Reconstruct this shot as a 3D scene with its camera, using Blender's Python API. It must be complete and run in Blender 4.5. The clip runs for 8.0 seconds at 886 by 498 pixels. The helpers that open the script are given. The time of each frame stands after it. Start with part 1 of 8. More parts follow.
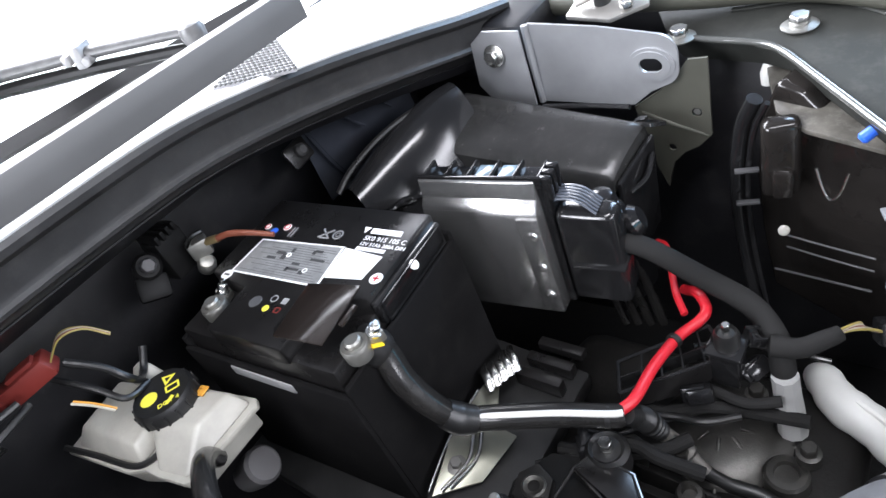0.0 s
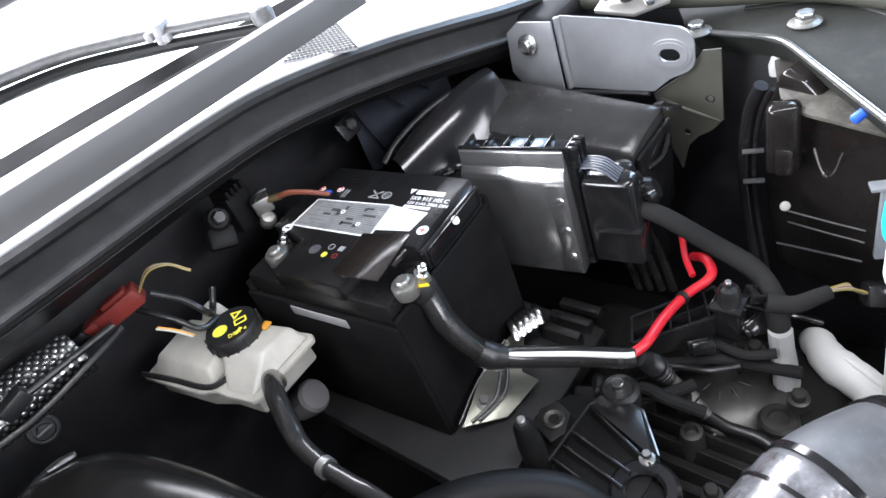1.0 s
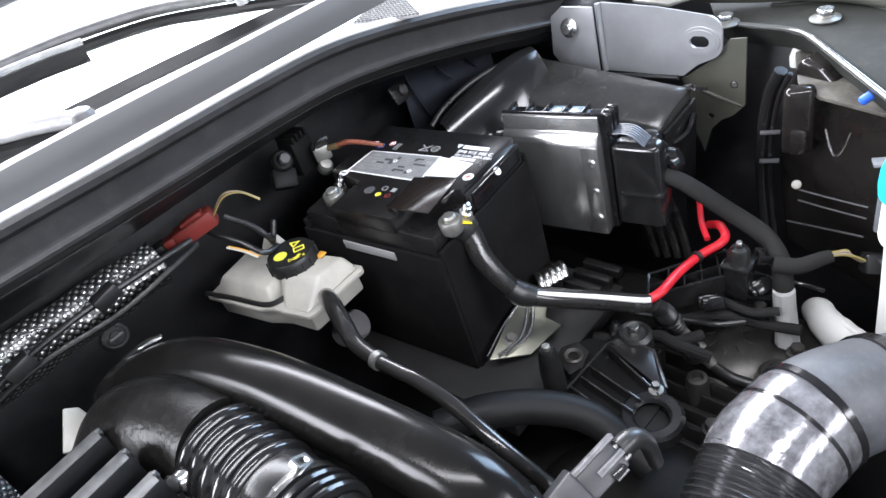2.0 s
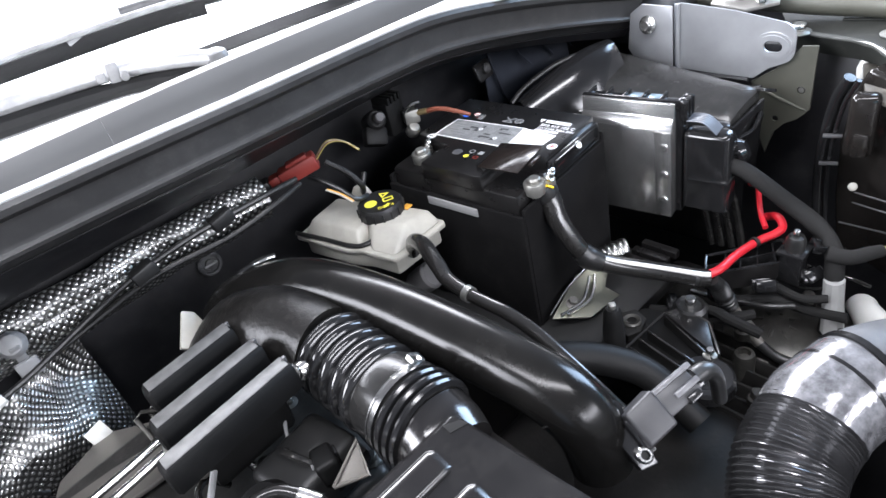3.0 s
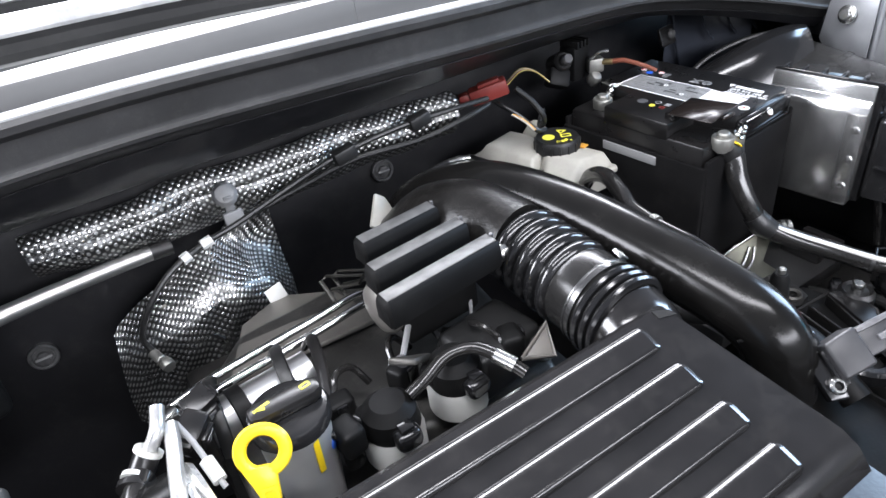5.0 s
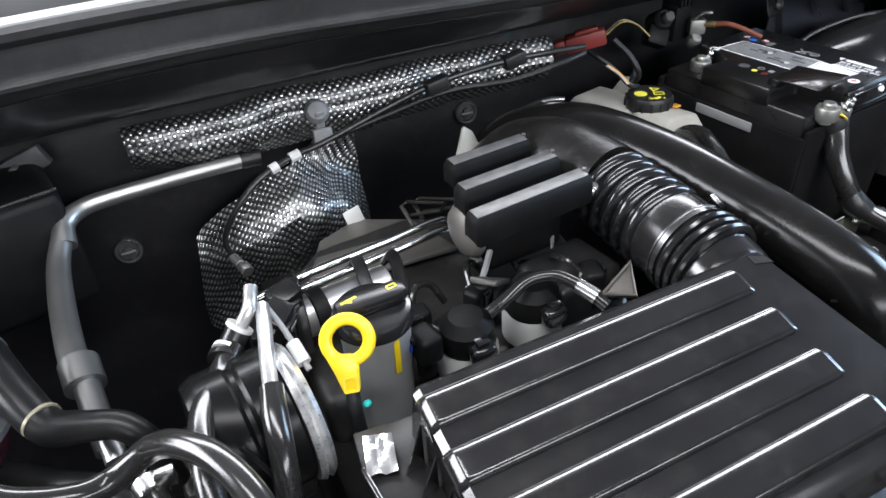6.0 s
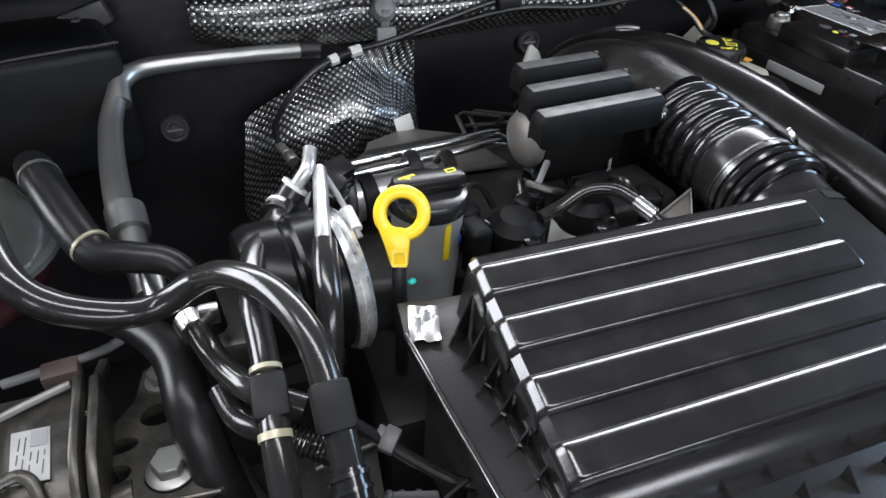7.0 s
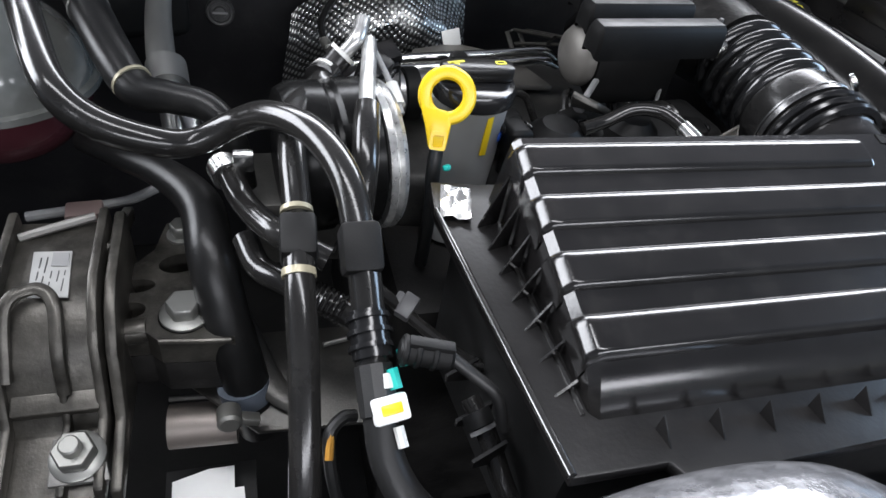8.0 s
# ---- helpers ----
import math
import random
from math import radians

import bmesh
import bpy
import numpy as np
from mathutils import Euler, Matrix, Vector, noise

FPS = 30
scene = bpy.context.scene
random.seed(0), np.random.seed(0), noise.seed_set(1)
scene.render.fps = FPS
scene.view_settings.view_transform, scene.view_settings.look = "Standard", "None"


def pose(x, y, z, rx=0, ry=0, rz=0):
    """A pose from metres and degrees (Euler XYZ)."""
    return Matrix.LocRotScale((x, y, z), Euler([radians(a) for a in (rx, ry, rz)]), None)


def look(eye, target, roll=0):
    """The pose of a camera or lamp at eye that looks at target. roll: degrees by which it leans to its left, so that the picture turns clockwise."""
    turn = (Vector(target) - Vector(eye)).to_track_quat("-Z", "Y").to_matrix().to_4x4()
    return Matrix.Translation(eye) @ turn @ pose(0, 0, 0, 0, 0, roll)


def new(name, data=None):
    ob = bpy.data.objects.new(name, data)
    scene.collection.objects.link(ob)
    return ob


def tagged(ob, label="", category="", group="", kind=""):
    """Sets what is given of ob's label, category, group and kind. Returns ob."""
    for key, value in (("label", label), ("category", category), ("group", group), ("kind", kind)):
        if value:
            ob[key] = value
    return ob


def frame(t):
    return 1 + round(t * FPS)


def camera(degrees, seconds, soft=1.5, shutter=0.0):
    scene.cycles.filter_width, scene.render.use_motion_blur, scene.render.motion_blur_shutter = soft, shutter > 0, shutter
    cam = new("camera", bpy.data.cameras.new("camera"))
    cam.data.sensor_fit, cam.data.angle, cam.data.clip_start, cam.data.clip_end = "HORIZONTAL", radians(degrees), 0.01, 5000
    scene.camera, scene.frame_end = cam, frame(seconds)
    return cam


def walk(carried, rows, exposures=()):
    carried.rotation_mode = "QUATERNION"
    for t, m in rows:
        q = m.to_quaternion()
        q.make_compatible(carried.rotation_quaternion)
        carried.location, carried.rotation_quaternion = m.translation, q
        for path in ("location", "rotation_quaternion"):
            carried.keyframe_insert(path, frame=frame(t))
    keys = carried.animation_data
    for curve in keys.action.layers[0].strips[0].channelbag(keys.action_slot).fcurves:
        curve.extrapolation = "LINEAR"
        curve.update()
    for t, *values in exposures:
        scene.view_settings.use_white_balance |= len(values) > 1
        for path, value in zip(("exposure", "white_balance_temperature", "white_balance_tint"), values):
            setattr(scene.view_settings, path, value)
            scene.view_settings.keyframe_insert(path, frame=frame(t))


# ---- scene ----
cam = camera(69.1, 8.0)
# seconds, eye in metres, turn in degrees
PATH = [
    (0, 0.4071, -0.1646, 1.2233, 49.84, 18.85, -54.98),
    (0.5, 0.3598, -0.1787, 1.2342, 50.40, 18.70, -53.63),
    (1, 0.3233, -0.2024, 1.2471, 50.81, 18.04, -52.73),
    (1.5, 0.2763, -0.2300, 1.2480, 51.66, 16.91, -51.23),
    (2.8, 0.1342, -0.2476, 1.2569, 53.88, 12.75, -45.35),
    (3, 0.1114, -0.2478, 1.2594, 54.15, 11.86, -44.46),
    (3.5, 0.0708, -0.2404, 1.2567, 54.85, 10.32, -42.19),
    (4, 0.0354, -0.2324, 1.2508, 55.44, 9.48, -39.81),
    (4.5, -0.0016, -0.2306, 1.2333, 55.99, 8.36, -36.55),
    (4.7, -0.0155, -0.2288, 1.2275, 56.10, 7.66, -35.11),
    (5.8, -0.0723, -0.2308, 1.1992, 54.65, 4.17, -27.42),
    (6, -0.0813, -0.2341, 1.1885, 54.50, 3.40, -25.85),
    (6.5, -0.1043, -0.2420, 1.1632, 53.24, 0.86, -22.45),
    (7, -0.1217, -0.2478, 1.1376, 51.68, -2.42, -20.00),
    (7.5, -0.1319, -0.2599, 1.1118, 50.18, -5.42, -17.05),
    (8, -0.1407, -0.2743, 1.0928, 48.07, -8.26, -13.88),
]
walk(cam, [(t, pose(x, y, z, rx, ry, rz)) for t, x, y, z, rx, ry, rz in PATH], [(0.0, 2.08, 6150, 14), (4.5, 2.37, 6150, 14), (6.5, 1.58, 6200, 12), (8.0, 1.42, 6200, 12)])

# ---- light ----
world = bpy.data.worlds.new("workshop_daylight")
scene.world = world
world.use_nodes = True
wn = world.node_tree
sky = wn.nodes.new("ShaderNodeTexSky")
sky.sky_type, sky.sun_disc = "NISHITA", False
sky.sun_elevation, sky.sun_rotation = radians(48), radians(20)
wn.nodes["Background"].inputs[1].default_value = 0.022
hsv = wn.nodes.new("ShaderNodeHueSaturation")  # a hazy, pale sky
hsv.inputs["Saturation"].default_value = 0.3
wn.links.new(sky.outputs[0], hsv.inputs["Color"])
wn.links.new(hsv.outputs[0], wn.nodes["Background"].inputs[0])


def area_lamp(name, eye, target, sx, sy, power, color=(1, 1, 1)):
    data = bpy.data.lights.new(name, "AREA")
    data.shape, data.size, data.size_y, data.energy, data.color = "RECTANGLE", sx, sy, power, color
    ob = new(name, data)
    ob.matrix_world = look(eye, target)
    return ob


# daylight from wide openings behind, in front and to one side of the car, a blue-tinted door on the other, a tube lamp overhead
area_lamp("rear_daylight", (1.2, 3.3, 2.45), (0.65, 0.2, 0.92), 6.0, 2.4, 295, (0.98, 0.99, 1.0))
area_lamp("side_daylight", (-2.4, 1.2, 2.0), (0.1, 0.1, 0.9), 2.0, 1.5, 60, (0.98, 0.99, 1.0))
area_lamp("tube_light", (-0.2, -0.5, 3.0), (0.2, 0.2, 0.9), 2.6, 0.3, 18, (1.0, 0.99, 0.98))
area_lamp("front_daylight", (0.4, -2.8, 2.2), (0.2, 0.4, 0.9), 3.4, 0.45, 23, (0.99, 0.99, 1.0))
area_lamp("door_daylight", (3.0, -0.2, 1.7), (0.7, 0.3, 0.9), 0.9, 1.6, 22, (0.58, 0.78, 1.0))


# ---- materials ----
def ramp(nt, fac, a, b, lo=0.35, hi=0.65):
    r = nt.nodes.new("ShaderNodeValToRGB")
    r.color_ramp.elements[0].position, r.color_ramp.elements[1].position = lo, hi
    r.color_ramp.elements[0].color, r.color_ramp.elements[1].color = (*a, 1), (*b, 1)
    nt.links.new(fac, r.inputs[0])
    return r.outputs[0]


def noise_tex(nt, scale, detail=4.0, rough=0.6):
    co = nt.nodes.new("ShaderNodeTexCoord")
    n = nt.nodes.new("ShaderNodeTexNoise")
    n.inputs["Scale"].default_value, n.inputs["Detail"].default_value = scale, detail
    n.inputs["Roughness"].default_value = rough
    nt.links.new(co.outputs["Object"], n.inputs["Vector"])
    return n.outputs["Fac"]


def material(name, base, rough=0.5, metal=0.0, vary=0.25, big=9.0, grain=900.0, bump=0.08, dust=0.0, coat=0.0, spec=0.5):
    """Two scales of variation: broad wear in colour and gloss, fine grain in relief; dust is a thin pale film in patches."""
    m = bpy.data.materials.new(name)
    m.use_nodes = True
    nt = m.node_tree
    bsdf = nt.nodes["Principled BSDF"]
    lo = tuple(c * (1 - vary) for c in base)
    hi = tuple(min(1.0, c * (1 + vary)) for c in base)
    wide = noise_tex(nt, big, 5.0)
    col = ramp(nt, wide, lo, hi)
    if dust:
        mix = nt.nodes.new("ShaderNodeMix")
        mix.data_type = "RGBA"
        patch = noise_tex(nt, big * 3.7, 6.0, 0.75)
        f = nt.nodes.new("ShaderNodeMapRange")
        f.inputs["From Min"].default_value, f.inputs["From Max"].default_value = 0.5, 0.8
        f.inputs["To Max"].default_value = dust
        nt.links.new(patch, f.inputs["Value"])
        nt.links.new(f.outputs[0], mix.inputs["Factor"])
        nt.links.new(col, mix.inputs["A"])
        mix.inputs["B"].default_value = (0.22, 0.21, 0.19, 1)
        col = mix.outputs["Result"]
    nt.links.new(col, bsdf.inputs["Base Color"])
    rr = nt.nodes.new("ShaderNodeMapRange")
    rr.inputs["To Min"].default_value, rr.inputs["To Max"].default_value = rough * 0.8, min(1.0, rough * 1.25)
    nt.links.new(noise_tex(nt, big * 4, 6.0, 0.7), rr.inputs["Value"])
    nt.links.new(rr.outputs[0], bsdf.inputs["Roughness"])
    bsdf.inputs["Metallic"].default_value = metal
    bsdf.inputs["Specular IOR Level"].default_value = spec
    bsdf.inputs["Coat Weight"].default_value = coat
    bsdf.inputs["Coat Roughness"].default_value = 0.12
    if bump:
        bp = nt.nodes.new("ShaderNodeBump")
        bp.inputs["Strength"].default_value, bp.inputs["Distance"].default_value = bump, 0.0006
        nt.links.new(noise_tex(nt, grain, 3.0), bp.inputs["Height"])
        nt.links.new(bp.outputs[0], bsdf.inputs["Normal"])
    return m


M = {
    "black_satin": material("black_satin_plastic", (0.0095, 0.009, 0.009), 0.28, dust=0.03),
    "black_gloss": material("black_gloss_plastic", (0.010, 0.010, 0.0105), 0.15, bump=0.03, dust=0.03),
    "black_matt": material("black_matt_plastic", (0.012, 0.012, 0.012), 0.42, bump=0.15, dust=0.05),
    "rubber": material("black_rubber", (0.012, 0.012, 0.012), 0.36, bump=0.1, dust=0.05),
    "hose": material("glossy_rubber_hose", (0.014, 0.0135, 0.013), 0.17, bump=0.05, grain=500, dust=0.06),
    "felt": material("black_felt", (0.0075, 0.0073, 0.0075), 0.95, bump=0.6, grain=1600, spec=0.06, dust=0.03),
    "fabric": material("grey_braided_sleeve", (0.017, 0.0168, 0.0165), 0.9, bump=0.9, grain=1400, spec=0.15),
    "paint_dark": material("dark_body_paint", (0.0105, 0.0105, 0.012), 0.4, bump=0.02, dust=0.08, coat=0.3),
    "paint_grey": material("metallic_grey_paint", (0.33, 0.338, 0.35), 0.36, metal=0.55, vary=0.12, bump=0.03, dust=0.1, coat=0.3),
    "paint_olive": material("olive_grey_primer", (0.07, 0.07, 0.056), 0.5, metal=0.2, vary=0.15, bump=0.04),
    "bar": material("grey_trim_plastic", (0.098, 0.097, 0.096), 0.6, vary=0.08, bump=0.1),
    "lid": material("satin_black_moulding", (0.009, 0.0085, 0.0085), 0.17, bump=0.09, grain=1000, dust=0.05, coat=0.25),
    # near-white base stands for the glare on overlit plastic
    "cowl": material("glare_white_plastic", (0.7, 0.7, 0.69), 0.35, vary=0.2, bump=0.2, grain=500),
    "alu": material("bare_aluminium", (0.56, 0.56, 0.56), 0.34, metal=0.95, vary=0.12, bump=0.06),
    "cast": material("cast_aluminium", (0.2, 0.195, 0.185), 0.5, metal=0.7, vary=0.25, bump=0.3, grain=600, dust=0.2),
    "cast_dark": material("grimy_cast_metal", (0.060, 0.058, 0.053), 0.38, metal=0.6, vary=0.5, bump=0.35, grain=500, dust=0.3),
    "steel": material("zinc_plated_steel", (0.62, 0.62, 0.6), 0.25, metal=1.0, vary=0.1, bump=0.04),
    "ecu": material("brushed_steel_cover", (0.56, 0.56, 0.55), 0.23, metal=0.92, vary=0.08, bump=0.004),
    "lead": material("dull_lead", (0.32, 0.315, 0.29), 0.42, metal=0.8, vary=0.2, bump=0.3, grain=400),
    "matt_low": material("low_sheen_black_plastic", (0.007, 0.007, 0.007), 0.5, bump=0.15, spec=0.2, dust=0.025),
    "label_grey": material("greyed_label_paper", (0.36, 0.36, 0.35), 0.5, vary=0.15, bump=0.05),
    "grime": material("oily_black_casting", (0.010, 0.0095, 0.009), 0.5, vary=0.5, bump=0.6, grain=220, dust=0.05, spec=0.25),
    "white": material("white_plastic", (0.6, 0.59, 0.56), 0.4, vary=0.05, bump=0.03),
    "milky": material("milky_plastic", (0.37, 0.36, 0.32), 0.34, vary=0.12, bump=0.05, big=25),
    "grey_plastic": material("grey_plastic", (0.25, 0.25, 0.25), 0.5, vary=0.15),
    "red_wire": material("red_insulation", (0.50, 0.014, 0.024), 0.35, vary=0.15, bump=0.02),
    "red_dark": material("oxide_red_plastic", (0.19, 0.028, 0.022), 0.45, vary=0.25),
    "yellow": material("yellow_plastic", (0.85, 0.58, 0.01), 0.3, vary=0.06, bump=0.02),
    "yellow_wire": material("dull_yellow_insulation", (0.30, 0.24, 0.07), 0.45, vary=0.2, bump=0.05),
    "yellow_ink": material("yellow_ink", (0.72, 0.66, 0.06), 0.6, vary=0.1, bump=0),
    "paper": material("white_label", (0.82, 0.82, 0.8), 0.5, vary=0.04, bump=0.03),
    "ink_white": material("white_ink", (0.8, 0.8, 0.8), 0.6, vary=0.05, bump=0),
    "ink_dark": material("dark_ink", (0.05, 0.05, 0.05), 0.6, vary=0.1, bump=0),
    "silver_label": material("silver_label", (0.5, 0.5, 0.5), 0.4, metal=0.5, vary=0.12, bump=0.04, big=40),
    "brown_wire": material("brown_insulation", (0.17, 0.05, 0.028), 0.45, vary=0.2),
    "milky_grey_wire": material("pale_insulation", (0.4, 0.38, 0.33), 0.45, vary=0.1),
    "blue": material("blue_plastic", (0.03, 0.12, 0.6), 0.4),
    "teal": material("teal_plastic", (0.02, 0.42, 0.36), 0.4),
    "concrete": material("concrete_floor", (0.13, 0.13, 0.125), 0.7, vary=0.2, big=0.8, grain=60, bump=0.2),
}


def dimpled_foil():
    """Embossed aluminium: a slanting grid of small round dimples, with crumples."""
    m = material("dimpled_aluminium_foil", (0.68, 0.68, 0.665), 0.27, metal=0.9, vary=0.25, bump=0)
    nt = m.node_tree
    bsdf = nt.nodes["Principled BSDF"]
    co = nt.nodes.new("ShaderNodeTexCoord")
    mp = nt.nodes.new("ShaderNodeMapping")
    mp.inputs["Rotation"].default_value = (0, 0, radians(45))
    nt.links.new(co.outputs["UV"], mp.inputs["Vector"])
    v = nt.nodes.new("ShaderNodeTexVoronoi")
    v.inputs["Scale"].default_value, v.inputs["Randomness"].default_value = 155.0, 0.0
    nt.links.new(mp.outputs[0], v.inputs["Vector"])
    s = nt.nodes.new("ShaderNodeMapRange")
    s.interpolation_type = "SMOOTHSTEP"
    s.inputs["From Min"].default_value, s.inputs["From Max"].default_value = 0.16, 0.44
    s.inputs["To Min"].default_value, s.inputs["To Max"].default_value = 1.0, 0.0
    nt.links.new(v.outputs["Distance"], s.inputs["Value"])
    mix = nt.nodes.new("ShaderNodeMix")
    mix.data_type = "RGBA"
    mix.inputs["A"].default_value = (0.12, 0.12, 0.117, 1)  # dark reflections between the dimples, put into the colour
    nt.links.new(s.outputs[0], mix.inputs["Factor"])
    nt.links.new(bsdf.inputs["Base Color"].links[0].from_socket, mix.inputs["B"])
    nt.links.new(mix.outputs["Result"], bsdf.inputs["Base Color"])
    bp = nt.nodes.new("ShaderNodeBump")
    bp.inputs["Strength"].default_value, bp.inputs["Distance"].default_value = 0.42, 0.002
    nt.links.new(s.outputs[0], bp.inputs["Height"])
    crumple = nt.nodes.new("ShaderNodeBump")
    crumple.inputs["Strength"].default_value, crumple.inputs["Distance"].default_value = 0.22, 0.012
    nt.links.new(noise_tex(nt, 38.0, 2.0, 0.5), crumple.inputs["Height"])
    nt.links.new(crumple.outputs[0], bp.inputs["Normal"])
    nt.links.new(bp.outputs[0], bsdf.inputs["Normal"])
    return m


M["steel_dull"] = material("dull_zinc", (0.25, 0.25, 0.235), 0.4, metal=0.8, vary=0.15, bump=0.06)
M["foil"] = dimpled_foil()


def glass():
    m = bpy.data.materials.new("windscreen_glass")
    m.use_nodes = True
    b = m.node_tree.nodes["Principled BSDF"]
    b.inputs["Base Color"].default_value = (0.9, 0.95, 0.93, 1)
    b.inputs["Roughness"].default_value = 0.03
    b.inputs["Transmission Weight"].default_value = 1.0
    b.inputs["IOR"].default_value = 1.5
    return m


M["glass"] = glass()


# ---- mesh tools ----

def V(*a):
    return Vector(a)


def finish(bm, angle=35):
    bmesh.ops.recalc_face_normals(bm, faces=bm.faces[:])
    me = bpy.data.meshes.new("mesh")
    for f in bm.faces:
        f.smooth = True
    bm.to_mesh(me)
    bm.free()
    me.set_sharp_from_angle(angle=radians(angle))
    return me


POSE = {}


def thing(name, m=None, label="", category="", group="", kind=""):
    ob = new(name)
    ob.empty_display_size = 0.02
    m = m or Matrix()
    ob.matrix_basis = m
    POSE[ob] = m
    return tagged(ob, label, category, group, kind)


def part(name, bm, mat, parent=None, label="", angle=35, m=None, world_space=False):
    """One mesh object under a thing or a part. m places the mesh in its parent's space; world_space: its points are in the world's."""
    if m is not None:
        bm.transform(m)
    if world_space and parent is not None:
        bm.transform(POSE[parent].inverted())
    me = finish(bm, angle)
    me.name = name
    me.materials.append(M[mat] if isinstance(mat, str) else mat)
    ob = new(name, me)
    if parent is not None:
        ob.parent = parent
        POSE[ob] = POSE[parent]
    else:
        POSE[ob] = Matrix()
    if label:
        tagged(ob, label)
    return ob


def solid(name, bm, mat, label="", category="", group="", kind="", angle=35, base=None):
    """A top-level mesh, its origin at base."""
    b = V(*base) if base else Vector()
    if base:
        bm.transform(Matrix.Translation(-b))
    ob = part(name, bm, mat, None, "", angle)
    ob.location = b
    POSE[ob] = Matrix.Translation(b)
    return tagged(ob, label, category, group, kind)


def merge(*bms):
    out = bmesh.new()
    for b in bms:
        me = bpy.data.meshes.new("tmp")
        b.to_mesh(me)
        out.from_mesh(me)
        bpy.data.meshes.remove(me)
        b.free()
    return out


def moved(bm, m):
    bm.transform(m)
    return bm


def soften(bm, r, seg=2, angle=30):
    if r > 0:
        bmesh.ops.recalc_face_normals(bm, faces=bm.faces[:])
        bm.normal_update()
        es = [e for e in bm.edges if len(e.link_faces) == 2 and e.calc_face_angle(0) > radians(angle)]
        bmesh.ops.bevel(bm, geom=es, offset=r, segments=seg, affect="EDGES", profile=0.5, clamp_overlap=True)
    return bm


def box(x0, x1, y0, y1, z0, z1, r=0.0, seg=2, taper=(0, 0)):
    """A box with rounded edges; taper draws the top in by x and y."""
    bm = bmesh.new()
    tx, ty = taper
    lo = [(x0, y0), (x1, y0), (x1, y1), (x0, y1)]
    hi = [(x0 + tx, y0 + ty), (x1 - tx, y0 + ty), (x1 - tx, y1 - ty), (x0 + tx, y1 - ty)]
    a = [bm.verts.new((*p, z0)) for p in lo]
    b = [bm.verts.new((*p, z1)) for p in hi]
    bm.faces.new(a[::-1]), bm.faces.new(b)
    for i in range(4):
        bm.faces.new((a[i], a[(i + 1) % 4], b[(i + 1) % 4], b[i]))
    return soften(bm, r, seg)


def prism(poly, z0, z1, r=0.0, seg=2, angle=30):
    bm = bmesh.new()
    a = [bm.verts.new((x, y, z0)) for x, y in poly]
    b = [bm.verts.new((x, y, z1)) for x, y in poly]
    bm.faces.new(a[::-1]), bm.faces.new(b)
    n = len(poly)
    for i in range(n):
        bm.faces.new((a[i], a[(i + 1) % n], b[(i + 1) % n], b[i]))
    return soften(bm, r, seg, angle)


def slab(corners, depth, r=0.0, seg=2):
    """A flat plate: a polygon in space, thickened by depth against its normal."""
    bm = bmesh.new()
    pts = [V(*c) for c in corners]
    n = Vector()
    for i in range(len(pts)):
        n += pts[i].cross(pts[(i + 1) % len(pts)])
    n.normalize()
    a = [bm.verts.new(p) for p in pts]
    b = [bm.verts.new(p - n * depth) for p in pts]
    bm.faces.new(a), bm.faces.new(b[::-1])
    k = len(pts)
    for i in range(k):
        bm.faces.new((a[(i + 1) % k], a[i], b[i], b[(i + 1) % k]))
    return soften(bm, r, seg)


def ring_plate(outer, inner, z0, z1):
    """A plate with a hole: two loops of equal count."""
    bm = bmesh.new()
    n = len(outer)
    rows = [[bm.verts.new((*p, z)) for p in loop] for loop, z in ((outer, z1), (inner, z1), (inner, z0), (outer, z0))]
    for k in range(4):
        a, b = rows[k], rows[(k + 1) % 4]
        for i in range(n):
            bm.faces.new((a[i], a[(i + 1) % n], b[(i + 1) % n], b[i]))
    return bm


def holed_plate(outer, holes, z0, z1):
    """A flat plate of any outline pierced by holes."""
    bm = bmesh.new()
    for loop in [outer] + list(holes):
        vs = [bm.verts.new((x, y, z1)) for x, y in loop]
        for i in range(len(vs)):
            bm.edges.new((vs[i], vs[(i + 1) % len(vs)]))
    bmesh.ops.triangle_fill(bm, use_beauty=True, edges=bm.edges[:], normal=(0, 0, 1))
    up = bmesh.ops.extrude_face_region(bm, geom=bm.faces[:])
    bmesh.ops.translate(bm, vec=(0, 0, z0 - z1), verts=[g for g in up["geom"] if isinstance(g, bmesh.types.BMVert)])
    return bm


def hexa(low, high, r=0.0, seg=3):
    """A block between two four-cornered outlines, each corner (x, y, z)."""
    bm = bmesh.new()
    a = [bm.verts.new(p) for p in low]
    b = [bm.verts.new(p) for p in high]
    bm.faces.new(a[::-1]), bm.faces.new(b)
    for i in range(len(a)):
        bm.faces.new((a[i], a[(i + 1) % len(a)], b[(i + 1) % len(a)], b[i]))
    return soften(bm, r, seg, 20)


def lathe(profile, segs=24, cap=True):
    """Turned about z: profile of (radius, z)."""
    bm = bmesh.new()
    rows = []
    for r, z in profile:
        rows.append([bm.verts.new((r * math.cos(2 * math.pi * i / segs), r * math.sin(2 * math.pi * i / segs), z)) for i in range(segs)])
    for a, b in zip(rows, rows[1:]):
        for i in range(segs):
            bm.faces.new((a[i], a[(i + 1) % segs], b[(i + 1) % segs], b[i]))
    if cap:
        bm.faces.new(rows[0][::-1]), bm.faces.new(rows[-1])
    return bm


def drum(r, z0, z1, bev=0.001, segs=20):
    return lathe([(r - bev, z0), (r, z0 + bev), (r, z1 - bev), (r - bev, z1)], segs)


